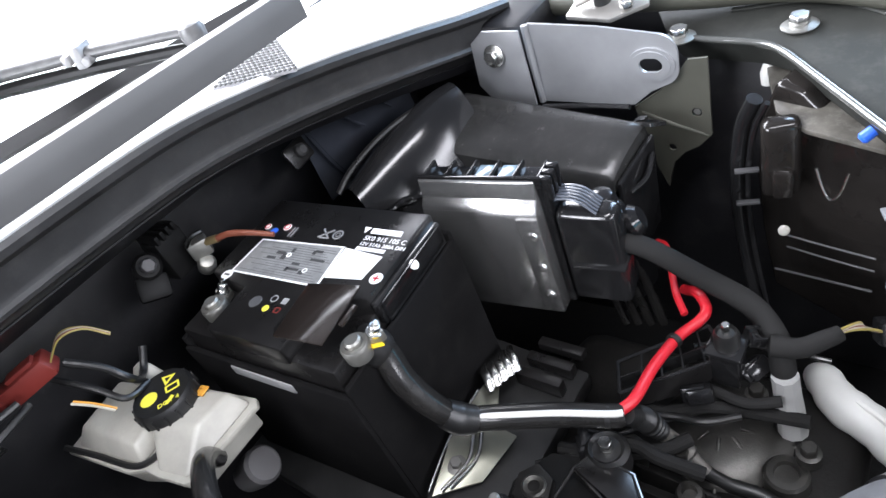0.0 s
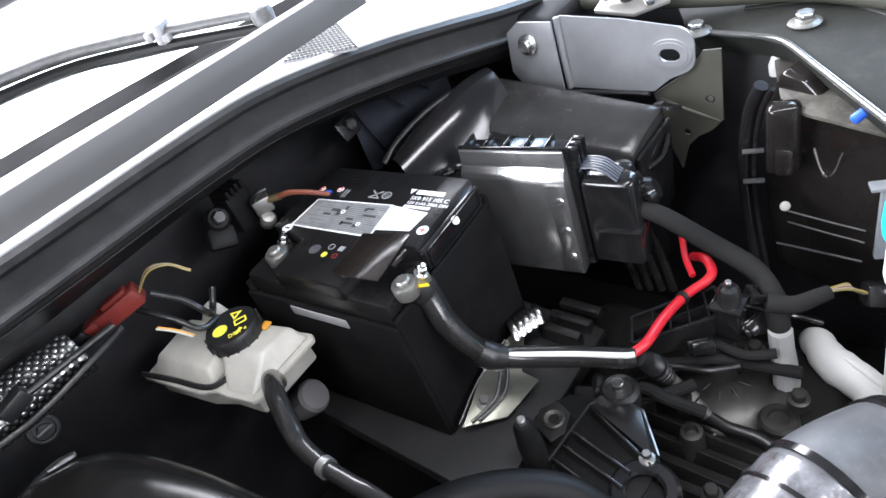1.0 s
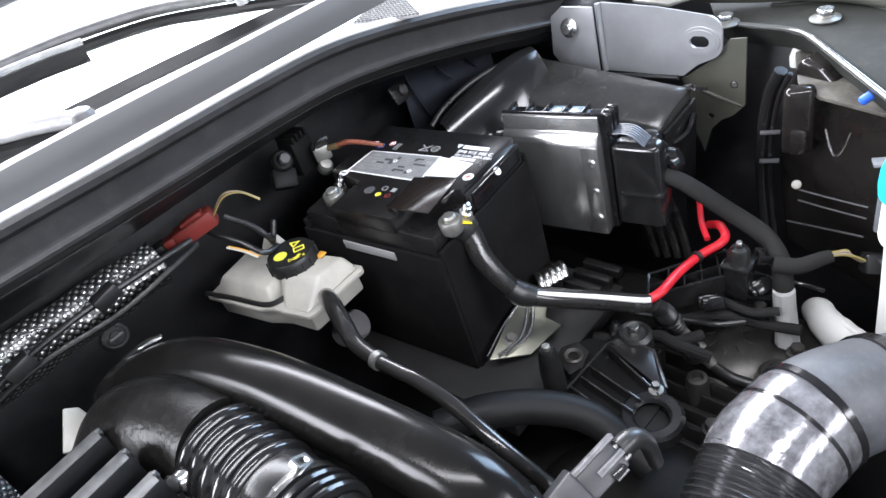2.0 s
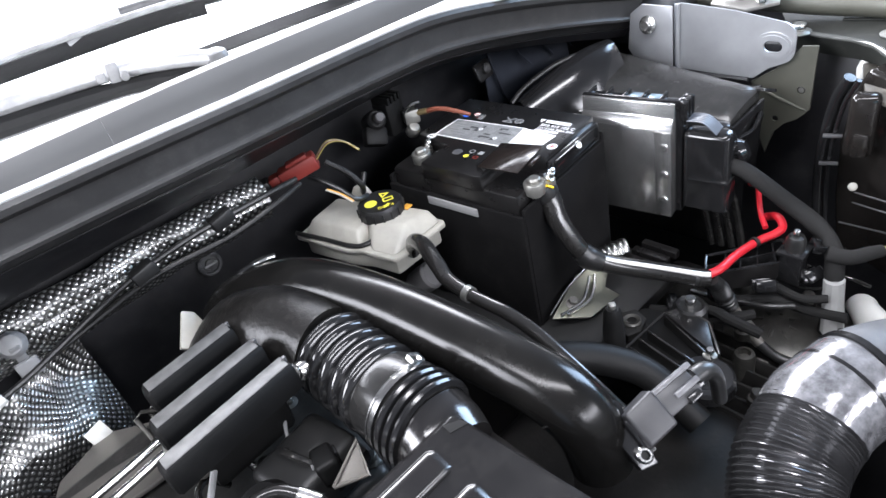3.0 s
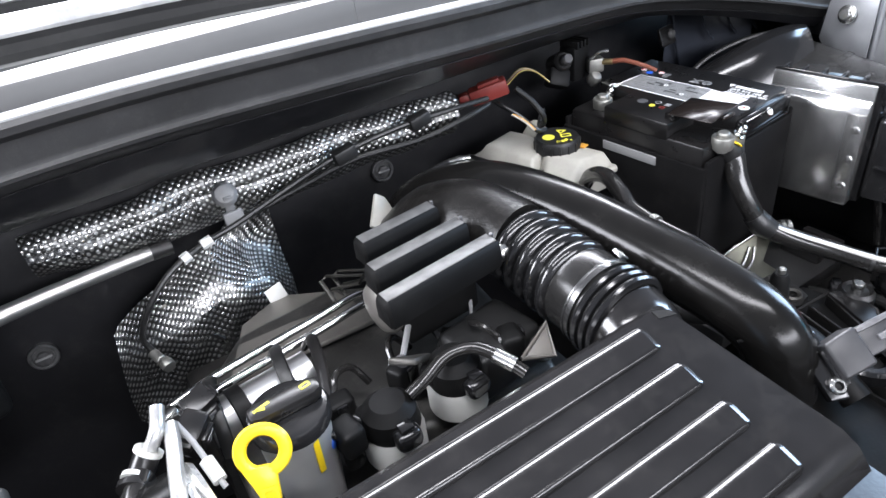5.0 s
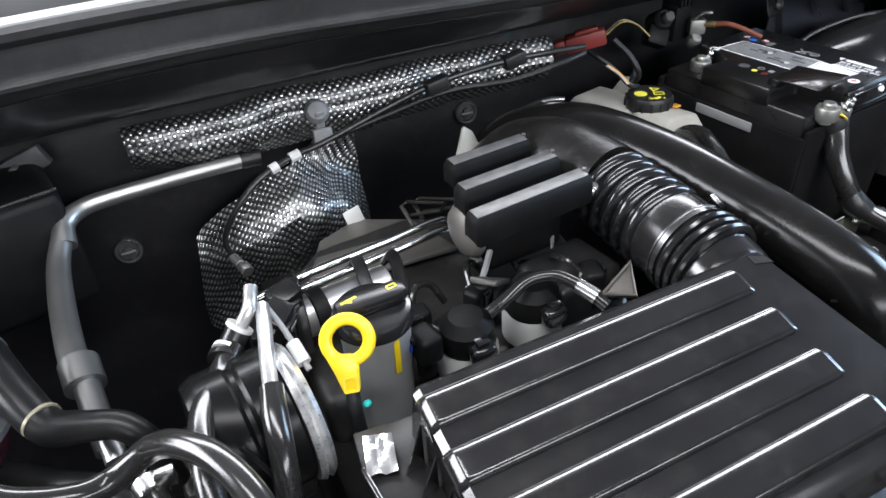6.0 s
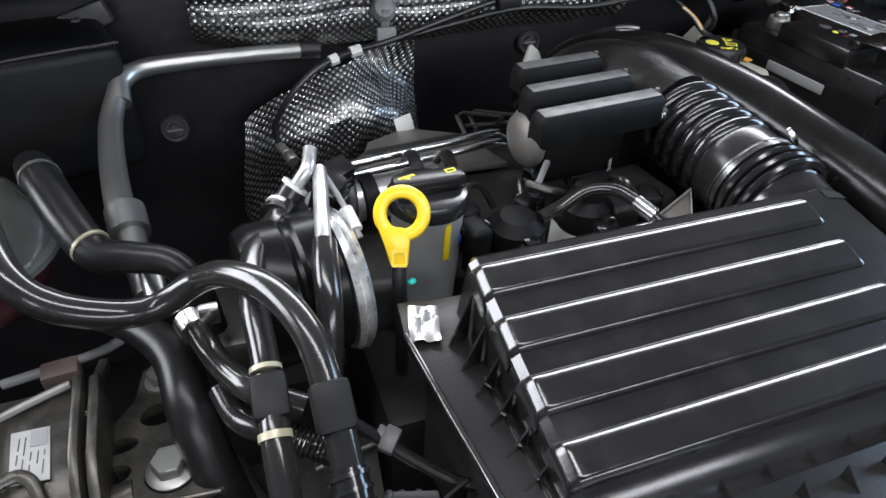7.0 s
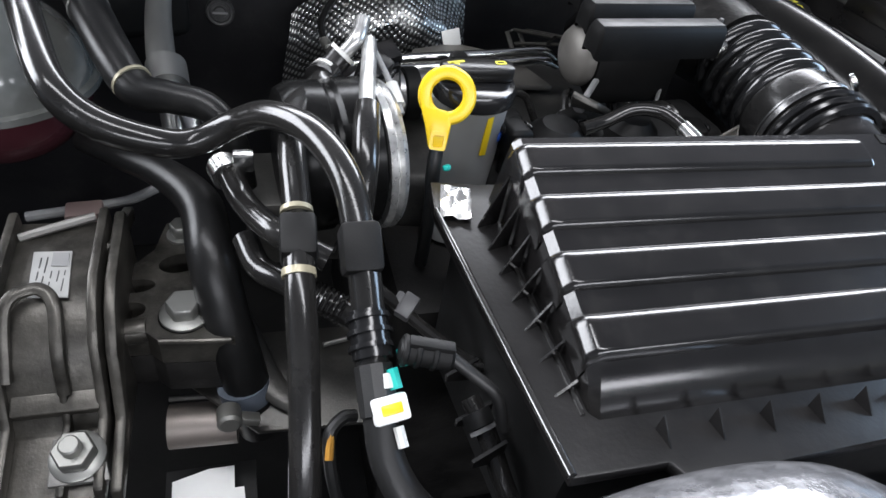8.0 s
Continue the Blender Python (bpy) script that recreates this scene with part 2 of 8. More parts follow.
def along(a, b):
    """A pose that puts z along a to b, with its origin at a."""
    a, b = V(*a), V(*b)
    return Matrix.Translation(a) @ (b - a).to_track_quat("Z", "Y").to_matrix().to_4x4()


def spline(points, steps=8):
    p = [V(*q) for q in points]
    p = [p[0] * 2 - p[1]] + p + [p[-1] * 2 - p[-2]]
    out = []
    for i in range(1, len(p) - 2):
        for k in range(steps):
            t = k / steps
            out.append(0.5 * (2 * p[i] + (p[i + 1] - p[i - 1]) * t + (2 * p[i - 1] - 5 * p[i] + 4 * p[i + 1] - p[i + 2]) * t * t + (3 * p[i] - p[i - 1] - 3 * p[i + 1] + p[i + 2]) * t ** 3))
    out.append(p[-2])
    return out


def tube(points, r, segs=12, steps=8, smooth=True, squash=1.0, up=(0, 0, 1), ripple=None, hollow=0.0):
    """A round (or squashed) tube along points; r a number or one radius a point; ripple(s in metres, radius) gives the radius."""
    path = spline(points, steps) if smooth else [V(*q) for q in points]
    n = len(path)
    if isinstance(r, (int, float)):
        radii = [float(r)] * n
    else:
        radii = [float(q) for q in np.interp(np.linspace(0, len(points) - 1, n), range(len(points)), r)]
    run = [0.0]
    for a, b in zip(path, path[1:]):
        run.append(run[-1] + (b - a).length)
    if ripple:
        radii = [ripple(s, q) for s, q in zip(run, radii)]
    bm = bmesh.new()
    uv = bm.loops.layers.uv.new()
    rows = []
    side = None
    for i in range(n):
        d = (path[min(i + 1, n - 1)] - path[max(i - 1, 0)]).normalized()
        if side is None:
            ref = V(*up)
            side = d.cross(ref)
            if side.length < 1e-3:
                side = d.cross(V(1, 0, 0))
        side = (side - d * side.dot(d)).normalized()
        top = side.cross(d).normalized()
        rows.append([bm.verts.new(path[i] + radii[i] * (side * math.cos(2 * math.pi * k / segs) + squash * top * math.sin(2 * math.pi * k / segs))) for k in range(segs)])
    for i in range(n - 1):
        for k in range(segs):
            f = bm.faces.new((rows[i][k], rows[i][(k + 1) % segs], rows[i + 1][(k + 1) % segs], rows[i + 1][k]))
            for lp, (a, b) in zip(f.loops, ((i, k), (i, k + 1), (i + 1, k + 1), (i + 1, k))):
                lp[uv].uv = (run[a], 2 * math.pi * b / segs * radii[a])
    if not hollow:
        bm.faces.new(rows[0][::-1]), bm.faces.new(rows[-1])
    return bm


def sheet(grid, depth=0.0):
    """A curved sheet through rows of points, with thickness and metre-sized UVs."""
    bm = bmesh.new()
    uv = bm.loops.layers.uv.new()
    pts = [[V(*p) for p in row] for row in grid]
    vs = [[bm.verts.new(p) for p in row] for row in pts]
    ulen = [[0.0] for _ in pts]
    for j, row in enumerate(pts):
        for a, b in zip(row, row[1:]):
            ulen[j].append(ulen[j][-1] + (b - a).length)
    vlen = [[0.0] * len(pts[0])]
    for j in range(1, len(pts)):
        vlen.append([vlen[-1][i] + (pts[j][i] - pts[j - 1][i]).length for i in range(len(pts[0]))])
    for j in range(len(vs) - 1):
        for i in range(len(vs[0]) - 1):
            ids = ((j, i), (j, i + 1), (j + 1, i + 1), (j + 1, i))
            f = bm.faces.new([vs[a][b] for a, b in ids])
            for lp, (a, b) in zip(f.loops, ids):
                lp[uv].uv = (ulen[a][b], vlen[a][b])
    if depth:
        bmesh.ops.recalc_face_normals(bm, faces=bm.faces[:])
        bmesh.ops.solidify(bm, geom=bm.faces[:], thickness=depth)
    return bm


def arc(cx, cy, r, a0, a1, n=6):
    return [(cx + r * math.cos(radians(a0 + (a1 - a0) * i / n)), cy + r * math.sin(radians(a0 + (a1 - a0) * i / n))) for i in range(n + 1)]


def rounded(x0, x1, y0, y1, r, n=4):
    return arc(x1 - r, y1 - r, r, 0, 90, n) + arc(x0 + r, y1 - r, r, 90, 180, n) + arc(x0 + r, y0 + r, r, 180, 270, n) + arc(x1 - r, y0 + r, r, 270, 360, n)


def pillow(x0, x1, y0, y1, z0, z1, r, soft):
    bm = bmesh.new()
    cx, cy = (x0 + x1) / 2, (y0 + y1) / 2
    rings = []
    for k in range(8):
        f = k / 7
        inset = 0.0 if k == 0 else soft * (1 - math.cos(math.pi / 2 * f))
        z = z0 if k == 0 else z1 - soft + soft * math.sin(math.pi / 2 * f)
        pts = rounded(x0 + inset, x1 - inset, y0 + inset, y1 - inset, max(0.002, r - 0.5 * inset))
        rings.append([bm.verts.new((x, y, z)) for x, y in pts])
    n = len(rings[0])
    for p, q in zip(rings, rings[1:]):
        for i in range(n):
            bm.faces.new((p[i], p[(i + 1) % n], q[(i + 1) % n], q[i]))
    bm.faces.new(rings[0][::-1]), bm.faces.new(rings[-1])
    return bm


def hex_head(r, h, bev=0.0006):
    return prism([(r * math.cos(radians(60 * i)), r * math.sin(radians(60 * i))) for i in range(6)], 0, h, bev, 1)


def bolt(name, at, normal, r, mat="steel", label="hexagon bolt with a flange", group="bolts", parent=None, flange=1.7):
    """A flanged hexagon bolt that sits on a surface at a point."""
    a = V(*at)
    m = along(a, a + V(*normal))
    head = merge(lathe([(r * flange, 0), (r * flange, r * 0.18), (r * 1.15, r * 0.4), (r * 0.5, r * 0.42)], 18), moved(hex_head(r, r * 1.0), Matrix.Translation((0, 0, r * 0.36))))
    if parent is not None:
        return part(name, moved(head, m), mat, parent, label, world_space=True)
    t = thing(name, m, label, "bolt", group)
    part("bolt_head", head, mat, t)
    return t


def stripe_text(body, size, m, mat, parent, name="lettering", depth=0.0002):
    """Raised print in the built-in font."""
    cu = bpy.data.curves.new("text", "FONT")
    cu.body, cu.size, cu.extrude = body, size, depth
    tmp = bpy.data.objects.new("text", cu)
    scene.collection.objects.link(tmp)
    me = bpy.data.meshes.new_from_object(tmp.evaluated_get(bpy.context.evaluated_depsgraph_get()))
    bpy.data.objects.remove(tmp)
    bm = bmesh.new()
    bm.from_mesh(me)
    bpy.data.meshes.remove(me)
    return part(name, bm, mat, parent, m=m)


# ---- the setting: floor and body shell ----
solid("floor", box(-30, 30, -30, 30, -0.2, 0), "concrete", "grey concrete workshop floor", "floor", kind="structure")
solid("undertray", box(-0.62, 1.2, -0.5, 0.56, 0.36, 0.38, 0.004), "matt_low", "black plastic tray under the engine", "undertray", kind="structure")


def firewall():
    body = box(-0.62, 1.2, 0.525, 0.56, 0.38, 1.0, 0.004)
    return solid("wall_firewall", body, "paint_dark", "dark painted steel bulkhead behind the engine", "bulkhead", kind="structure")


firewall()

# Cowl edge in plan: the line on which the bonnet seal lies (x, y, z)
EDGE = [(-0.62, 0.30, 1.045), (-0.40, 0.335, 1.056), (-0.20, 0.355, 1.062), (0.0, 0.362, 1.064), (0.20, 0.364, 1.057), (0.38, 0.366, 1.049), (0.52, 0.366, 1.045), (0.62, 0.360, 1.041), (0.70, 0.352, 1.029), (0.79, 0.338, 1.010), (0.88, 0.322, 0.987), (0.97, 0.312, 0.961), (1.05, 0.305, 0.941)]


def seal_rows():
    path = spline(EDGE, 5)
    rows = []
    # section: offsets (towards the rear, up)
    section = [(0.040, -0.002), (0.010, 0.001), (0.0, 0.0), (-0.0035, -0.004), (-0.003, -0.010), (0.002, -0.015), (0.008, -0.017), (0.0085, -0.022), (0.007, -0.031), (0.009, -0.038), (0.008, -0.0425), (0.0045, -0.0455), (0.0052, -0.049), (0.012, -0.051), (0.022, -0.060), (0.030, -0.066), (0.034, -0.068)]
    for dy, dz in section:
        rows.append([(p.x + dy * 0.15, p.y + dy, p.z + dz) for p in path])
    return rows


M["seal"] = material("greyed_seal_rubber", (0.026, 0.0255, 0.0255), 0.48, vary=0.3, big=14, bump=0.15, grain=500, dust=0.1)
solid("cowl_seal", sheet(seal_rows()), "seal", "black rubber bonnet seal below a lip coloured for its sheen", "seal", kind="structure")


def upper_bulkhead():
    path = spline(EDGE, 4)
    rows = []
    for dy, z in ((0.026, None), (0.036, 0.985), (0.05, 0.962), (0.075, 0.951), (0.11, 0.937), (0.17, 0.93)):
        rows.append([(p.x + dy * 0.15, p.y + dy, p.z - 0.064 if z is None else min(z, p.z - 0.072) - 0.02 * max(0, p.x - 0.7)) for p in path])
    return solid("wall_upper_bulkhead", sheet(rows, 0.0015), "paint_dark", "dark pressed panel below the bonnet seal", "bulkhead", kind="structure")


upper_bulkhead()

# lip that runs along the top of the seal, near-white for its sheen
lip = thing("cowl_lip", label="lip along the top of the bonnet seal, its sheen in the near-white colour", category="trim", kind="structure")
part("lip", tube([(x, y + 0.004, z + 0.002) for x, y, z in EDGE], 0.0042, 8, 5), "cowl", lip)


M["grille_grey"] = material("sun_bleached_grille_plastic", (0.30, 0.30, 0.31), 0.5, vary=0.15)


def cowl():
    t = thing("cowl_panel", label="plastic cowl panel between bonnet seal and windscreen, its glare in the near-white colour", category="cowl", kind="structure")
    rows = []
    path = spline(EDGE, 4)
    for dy, z, fx in ((0.012, 0.0, 0), (0.06, 0.002, 0), (0.12, -0.01, 0), (0.20, -0.02, 0), (0.27, -0.02, 0), (0.34, -0.03, 0)):
        rows.append([(p.x + dy * 0.2, p.y + dy, p.z + z + 0.75 * max(0.0, 1.030 - p.z) * min(1.0, dy / 0.15)) for p in path])
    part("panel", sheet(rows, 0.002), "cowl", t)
    # upright trim bar in two lengths that meet at a seam
    def bar(x0, x1, n=8):
        pts = [(x0 + (x1 - x0) * i / n) for i in range(n + 1)]
        yy = lambda x: 0.374 - 0.05 * max(0, x - 0.35) - 0.10 * max(0, -x) ** 1.2 * 0
        rows = [[(x, yy(x) + dy, 1.060 - 0.006 * max(0, x - 0.3) / 0.4 + dz) for x in pts] for dy, dz in ((0.0, -0.004), (-0.001, 0.010), (0.0, 0.024), (0.002, 0.0268), (0.006, 0.0275), (0.02, 0.0268))]
        return sheet(rows, 0.0018)
    part("trim_bar", bar(-0.6, 0.2346), "bar", t, "matt grey trim bar")
    part("trim_bar", bar(0.235, 0.80), "bar", t, "matt grey trim bar")
    # perforated corner: a pale plate pierced by rows of dark round holes
    A, B, C = V(0.690, 0.384, 1.0380), V(0.746, 0.330, 1.0250), V(0.802, 0.424, 1.0375)
    part("grille_plate", slab([A, B, C], 0.003), "grille_grey", t, "perforated grey corner plate")
    cells = []
    n = 17
    for i in range(n):
        for j in range(n - i):
            p = A + (C - A) * ((i + 0.35) / n) + (B - A) * ((j + 0.35) / n)
            cells.append(moved(lathe([(0.0022, -0.0020), (0.0024, 0.0006), (0.0010, 0.0009)], 8), along(p, p + V(-0.15, -0.15, 1))))
    part("grille_holes", merge(*cells), "matt_low", t, "rows of small dark holes")
    return t


cowl()


def windscreen():
    t = thing("windscreen", label="steep clear windscreen above the cowl", category="windscreen", kind="structure")
    rows = []
    for k in range(7):
        f = k / 6
        rows.append([(x, 0.66 - 0.10 * ((x - 0.1) / 0.7) ** 2 + 0.75 * f, 1.03 + 0.42 * f) for x in [-0.75 + 0.1307 * i for i in range(16)]])
    part("pane", sheet(rows, 0.005), "glass", t).visible_shadow = False
    band = [[(x, 0.64 - 0.10 * ((x - 0.1) / 0.7) ** 2 + 0.018 * f, 1.035 + 0.010 * f) for x in [-0.75 + 0.1307 * i for i in range(14)]] for f in (0, 0.5, 1)]
    part("edge_strip", sheet(band, 0.004), "rubber", t, "black rubber strip along the lower edge")
    return t


windscreen()


def dash():
    """Behind the glass: an added dashboard slab, near-white for the windscreen's glare."""
    return solid("dashboard", box(-0.85, 1.30, 0.72, 2.4, 0.96, 1.0, 0.02), "cowl", "added dashboard slab behind the windscreen, near-white for the glare", "dashboard", kind="structure")


dash()


M["fastener_grey"] = material("dusty_fastener_plastic", (0.060, 0.060, 0.060), 0.35, vary=0.3, big=120, bump=0.3, grain=300)
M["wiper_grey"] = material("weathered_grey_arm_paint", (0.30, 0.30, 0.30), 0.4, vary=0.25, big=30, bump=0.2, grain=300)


def wiper(points, radii, joint, label, paint="wiper_grey"):
    """An arm on its pivot: pale top, black copy below for its shaded side, folding joint."""
    t = thing("windscreen_wiper", Matrix.Translation(points[0]), label, "wiper", "wipers")
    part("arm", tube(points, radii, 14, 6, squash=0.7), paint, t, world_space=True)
    part("arm_shade", tube([(x, y - 0.012, z - 0.017) for x, y, z in points], [0.85 * r for r in radii], 10, 6, squash=0.85), "matt_low", t, world_space=True)
    part("knee_joint", moved(merge(box(-0.006, 0.007, -0.014, 0.014, -0.012, 0.013, 0.003), moved(drum(0.005, -0.017, 0.017, 0.001, 14), pose(0.010, 0, -0.004, 90, 0, 0)), box(-0.018, -0.008, -0.016, 0.016, -0.006, 0.006, 0.003)), along(*joint) @ pose(0, 0, 0, 0, 90, 90)), "wiper_joint", t, "folding joint of the arm", world_space=True)
    part("pivot_cap", moved(lathe([(0.013, -0.012), (0.0145, 0.0), (0.012, 0.006), (0.006, 0.009)], 18), Matrix.Translation(points[0])), "wiper_cap", t, "round dark pivot cap", world_space=True)
    return t


M["wiper_joint"] = material("grey_wiper_metal", (0.20, 0.20, 0.20), 0.4, vary=0.25, big=30, bump=0.2, grain=300)
M["wiper_cap"] = material("dark_wiper_cap", (0.07, 0.07, 0.07), 0.4, vary=0.25, big=60, bump=0.2, grain=300)
wb = wiper([(0.391, 0.459, 1.072), (0.345, 0.485, 1.082), (0.295, 0.512, 1.087), (0.20, 0.532, 1.092), (0.09, 0.550, 1.095), (-0.10, 0.560, 1.096)], [0.012, 0.0135, 0.0125, 0.016, 0.019, 0.020], ((0.297, 0.511, 1.087), (0.27, 0.518, 1.089)), "windscreen wiper with a bright arm lying on the cowl")
wiper([(0.757, 0.485, 1.064), (0.715, 0.560, 1.072), (0.667, 0.636, 1.080), (0.60, 0.705, 1.090), (0.50, 0.735, 1.098), (0.40, 0.75, 1.10)], [0.008, 0.0095, 0.011, 0.012, 0.012, 0.012], ((0.690, 0.600, 1.076), (0.667, 0.636, 1.080)), "second windscreen wiper arm at the foot of the glass", "wiper_cap")
BLADE = [(0.50, 0.700, 1.078), (0.40, 0.722, 1.082), (0.10, 0.745, 1.085), (-0.3, 0.745, 1.085)]
part("blade", tube(BLADE, 0.010, 8, 4, squash=1.4), "matt_low", wb, "black wiper blade", world_space=True)
part("blade_spine", tube([(x, y - 0.008, z + 0.016) for x, y, z in BLADE], 0.0045, 8, 4), "wiper_joint", wb, "grey blade carrier", world_space=True)
for f in (0.25, 0.75):
    part("blade_claw", moved(box(-0.010, 0.010, -0.006, 0.006, -0.002, 0.016, 0.002), Matrix.Translation(V(*BLADE[1]).lerp(V(*BLADE[2]), f))), "wiper_joint", wb, world_space=True)


def left_wing():
    # inner wing wall and the pressed grey flange with its oval hole
    solid("wall_wing", merge(box(1.06, 1.09, -0.5, 0.53, 0.38, 0.86, 0.006), box(-0.64, -0.60, -0.5, 0.53, 0.38, 0.95, 0.006)), "paint_dark", "dark inner wing panels of the engine bay", "wing", kind="structure")
    m = Matrix.Translation((0.985, 0.0, 0.0)) @ pose(0, 0, 0, 90, 0, 90)
    t = thing("wing_flange", label="silver-grey pressed wing flange with an oval hole", category="body panel", kind="structure")
    # in the panel's plane: u runs to the rear, v up
    n = 32
    turn = [2 * math.pi * i / n for i in range(n)]
    hole = [(0.104 + 0.0125 * math.cos(a), 0.888 + 0.0090 * max(-0.9, min(0.9, math.sin(a)))) for a in turn]
    boss = [(0.104 + 0.025 * math.cos(a), 0.888 + 0.019 * math.sin(a)) for a in turn]
    rim = [(0.240, 0.939), (0.160, 0.932), (0.096, 0.9215)] + arc(0.097, 0.9005, 0.021, 92, 180, 6) + [(0.0765, 0.886)] + arc(0.096, 0.883, 0.0195, 188, 250, 5) + [(0.108, 0.856), (0.128, 0.8395), (0.140, 0.8385), (0.240, 0.8405)]
    plate = merge(holed_plate(rim, [boss], 0, 0.003), ring_plate(boss, [(0.104 + 0.021 * math.cos(a), 0.888 + 0.0155 * math.sin(a)) for a in turn], -0.002, 0.003), ring_plate([(0.104 + 0.021 * math.cos(a), 0.888 + 0.0155 * math.sin(a)) for a in turn], hole, -0.003, 0.0005))
    part("flange", plate, "paint_grey", t, m=m)
    part("flange_rear", moved(prism([(0.243, 0.841), (0.300, 0.845), (0.318, 0.87), (0.312, 0.925), (0.292, 0.940), (0.243, 0.939)], -0.016, -0.013, 0.0008), m), "paint_grey", t)
    for u in (0.150, 0.121, 0.086):
        part("dimple", moved(lathe([(0.0032, 0), (0.0032, 0.0006), (0.0024, 0.0009)], 14), m @ Matrix.Translation((u, 0.920 - 0.0008 / u, 0.003))), "paint_grey", t)
    for i in range(4):
        part("stamped_mark", moved(box(-0.0008, 0.0008, -0.0022, 0.0022, 0, 0.0005), m @ Matrix.Translation((0.193 + 0.0015 * (i % 2), 0.926 - 0.010 * i, 0.003))), "paint_dark", t)
    part("edge_fold", tube([(0.984, 0.243, 0.841), (0.981, 0.242, 0.885), (0.984, 0.243, 0.938)], 0.0045, 8, 3), "paint_grey", t)
    part("lower_fold", tube([(0.976, 0.240, 0.838), (0.984, 0.18, 0.836), (0.985, 0.135, 0.836)], 0.0035, 8, 3), "paint_dark", t)
    bolt("bolt", (0.966, 0.281, 0.911), (-1, 0, 0.2), 0.008, label="bright bolt in the wing flange")
    return t


left_wing()


def front_frame():
    t = thing("front_frame", label="dark grey painted cross member at the front corner", category="body panel", kind="structure")
    lip = [(1.046, 0.108), (1.037, 0.060), (1.030, 0.020), (1.016, -0.008), (0.960, -0.057), (0.895, -0.112), (0.845, -0.155)]
    part("top_plate", prism([(x, y) for x, y in lip] + [(0.95, -0.33), (1.35, -0.25), (1.35, 0.13), (1.12, 0.150)], 0.880, 0.885, 0.0012), "paint_frame", t)
    part("front_lip", tube([(x, y, 0.8855) for x, y in lip], 0.0036, 12, 4), "lip_gloss", t, "bright rolled lip")
    part("inner_fold", sheet([[(x + 0.010 * f, y - 0.010 * f, 0.884 - 0.026 * f) for x, y in lip] for f in (0, 0.5, 1)], 0.002), "paint_frame", t)
    part("bead", tube([(1.10, 0.06, 0.886), (1.11, -0.03, 0.886), (1.05, -0.12, 0.886)], 0.004, 8, 5, squash=0.5), "paint_frame", t)
    olive = [(0.136, 0.828), (0.104, 0.850), (0.084, 0.870), (0.072, 0.886), (0.052, 0.888), (0.053, 0.797), (0.068, 0.780), (0.084, 0.771), (0.098, 0.755), (0.108, 0.718), (0.119, 0.748), (0.124, 0.790)]
    og = Matrix.Translation((1.0, 0, 0)) @ pose(0, 0, 0, 90, 0, 90)
    ring = lambda u, v, r: [(u + r * math.cos(2 * math.pi * i / 16), v + r * math.sin(2 * math.pi * i / 16)) for i in range(16)]
    part("gusset", moved(holed_plate(olive, [ring(0.067, 0.824, 0.0055), ring(0.098, 0.776, 0.0045)], -0.003, 0.0), og), "paint_olive", t, "olive-grey gusset plate")
    part("gusset_crease", tube([(0.999, 0.128, 0.822), (0.997, 0.095, 0.808), (0.999, 0.058, 0.795)], 0.0026, 8, 4), "paint_olive", t)
    part("gusset_bolt", moved(hex_head(0.0045, 0.005), og @ Matrix.Translation((0.067, 0.824, -0.002))), "steel_dull", t, "small bolt")
    return t


M["lip_gloss"] = material("glossy_lip_paint", (0.06, 0.062, 0.058), 0.2, vary=0.2, bump=0.02, coat=0.8)
M["paint_frame"] = material("dark_grey_frame_paint", (0.020, 0.021, 0.019), 0.6, vary=0.2, bump=0.05, dust=0.08, spec=0.12)
front_frame()


def outer_wing():
    t = thing("wing_panel", label="dark painted wing and olive inner edge beside the engine bay", category="wing", kind="structure")
    part("outer_body", box(1.15, 1.55, -0.6, 0.62, 0.05, 0.905, 0.03, 3), "paint_dark", t)
    part("rolled_edge", tube([(1.09, 0.30, 0.915), (1.085, 0.19, 0.915), (1.098, 0.09, 0.908), (1.110, 0.0, 0.904), (1.085, -0.10, 0.900), (1.03, -0.20, 0.895)], 0.017, 14, 7), "paint_olive", t, "olive rolled inner edge")
    part("outer_body", box(-1.0, -0.64, -0.6, 0.62, 0.05, 0.93, 0.03, 3), "paint_dark", t)
    part("front_body", box(-1.0, 1.55, -0.95, -0.62, 0.05, 0.80, 0.04, 3), "paint_dark", t)
    part("rear_gap", box(1.0, 1.16, 0.26, 0.62, 0.86, 0.93, 0.01), "paint_dark", t)
    return t


outer_wing()
M["alu_worn"] = material("worn_alloy", (0.3, 0.29, 0.27), 0.4, metal=0.7, vary=0.2, bump=0.1)
hg = thing("hinge_assembly", Matrix.Translation((1.05, 0.18, 0.92)), "pale grey bonnet hinge with a black stop on the wing", "hinge")
part("hinge_plate", slab([(1.025, 0.215, 0.926), (1.020, 0.160, 0.922), (1.045, 0.125, 0.926), (1.085, 0.140, 0.934), (1.080, 0.215, 0.936)], 0.006, 0.002), "alu_worn", hg, world_space=True)
part("hinge_arm", tube([(1.035, 0.205, 0.935), (1.05, 0.175, 0.942), (1.07, 0.15, 0.944)], 0.007, 10, 4, squash=0.6), "alu_worn", hg, world_space=True)
part("stop", drum(0.010, 0.0, 0.03, 0.002, 16), "rubber", hg)
part("hinge_bolt", moved(hex_head(0.008, 0.008), Matrix.Translation((-0.015, -0.035, 0.008))), "steel", hg)


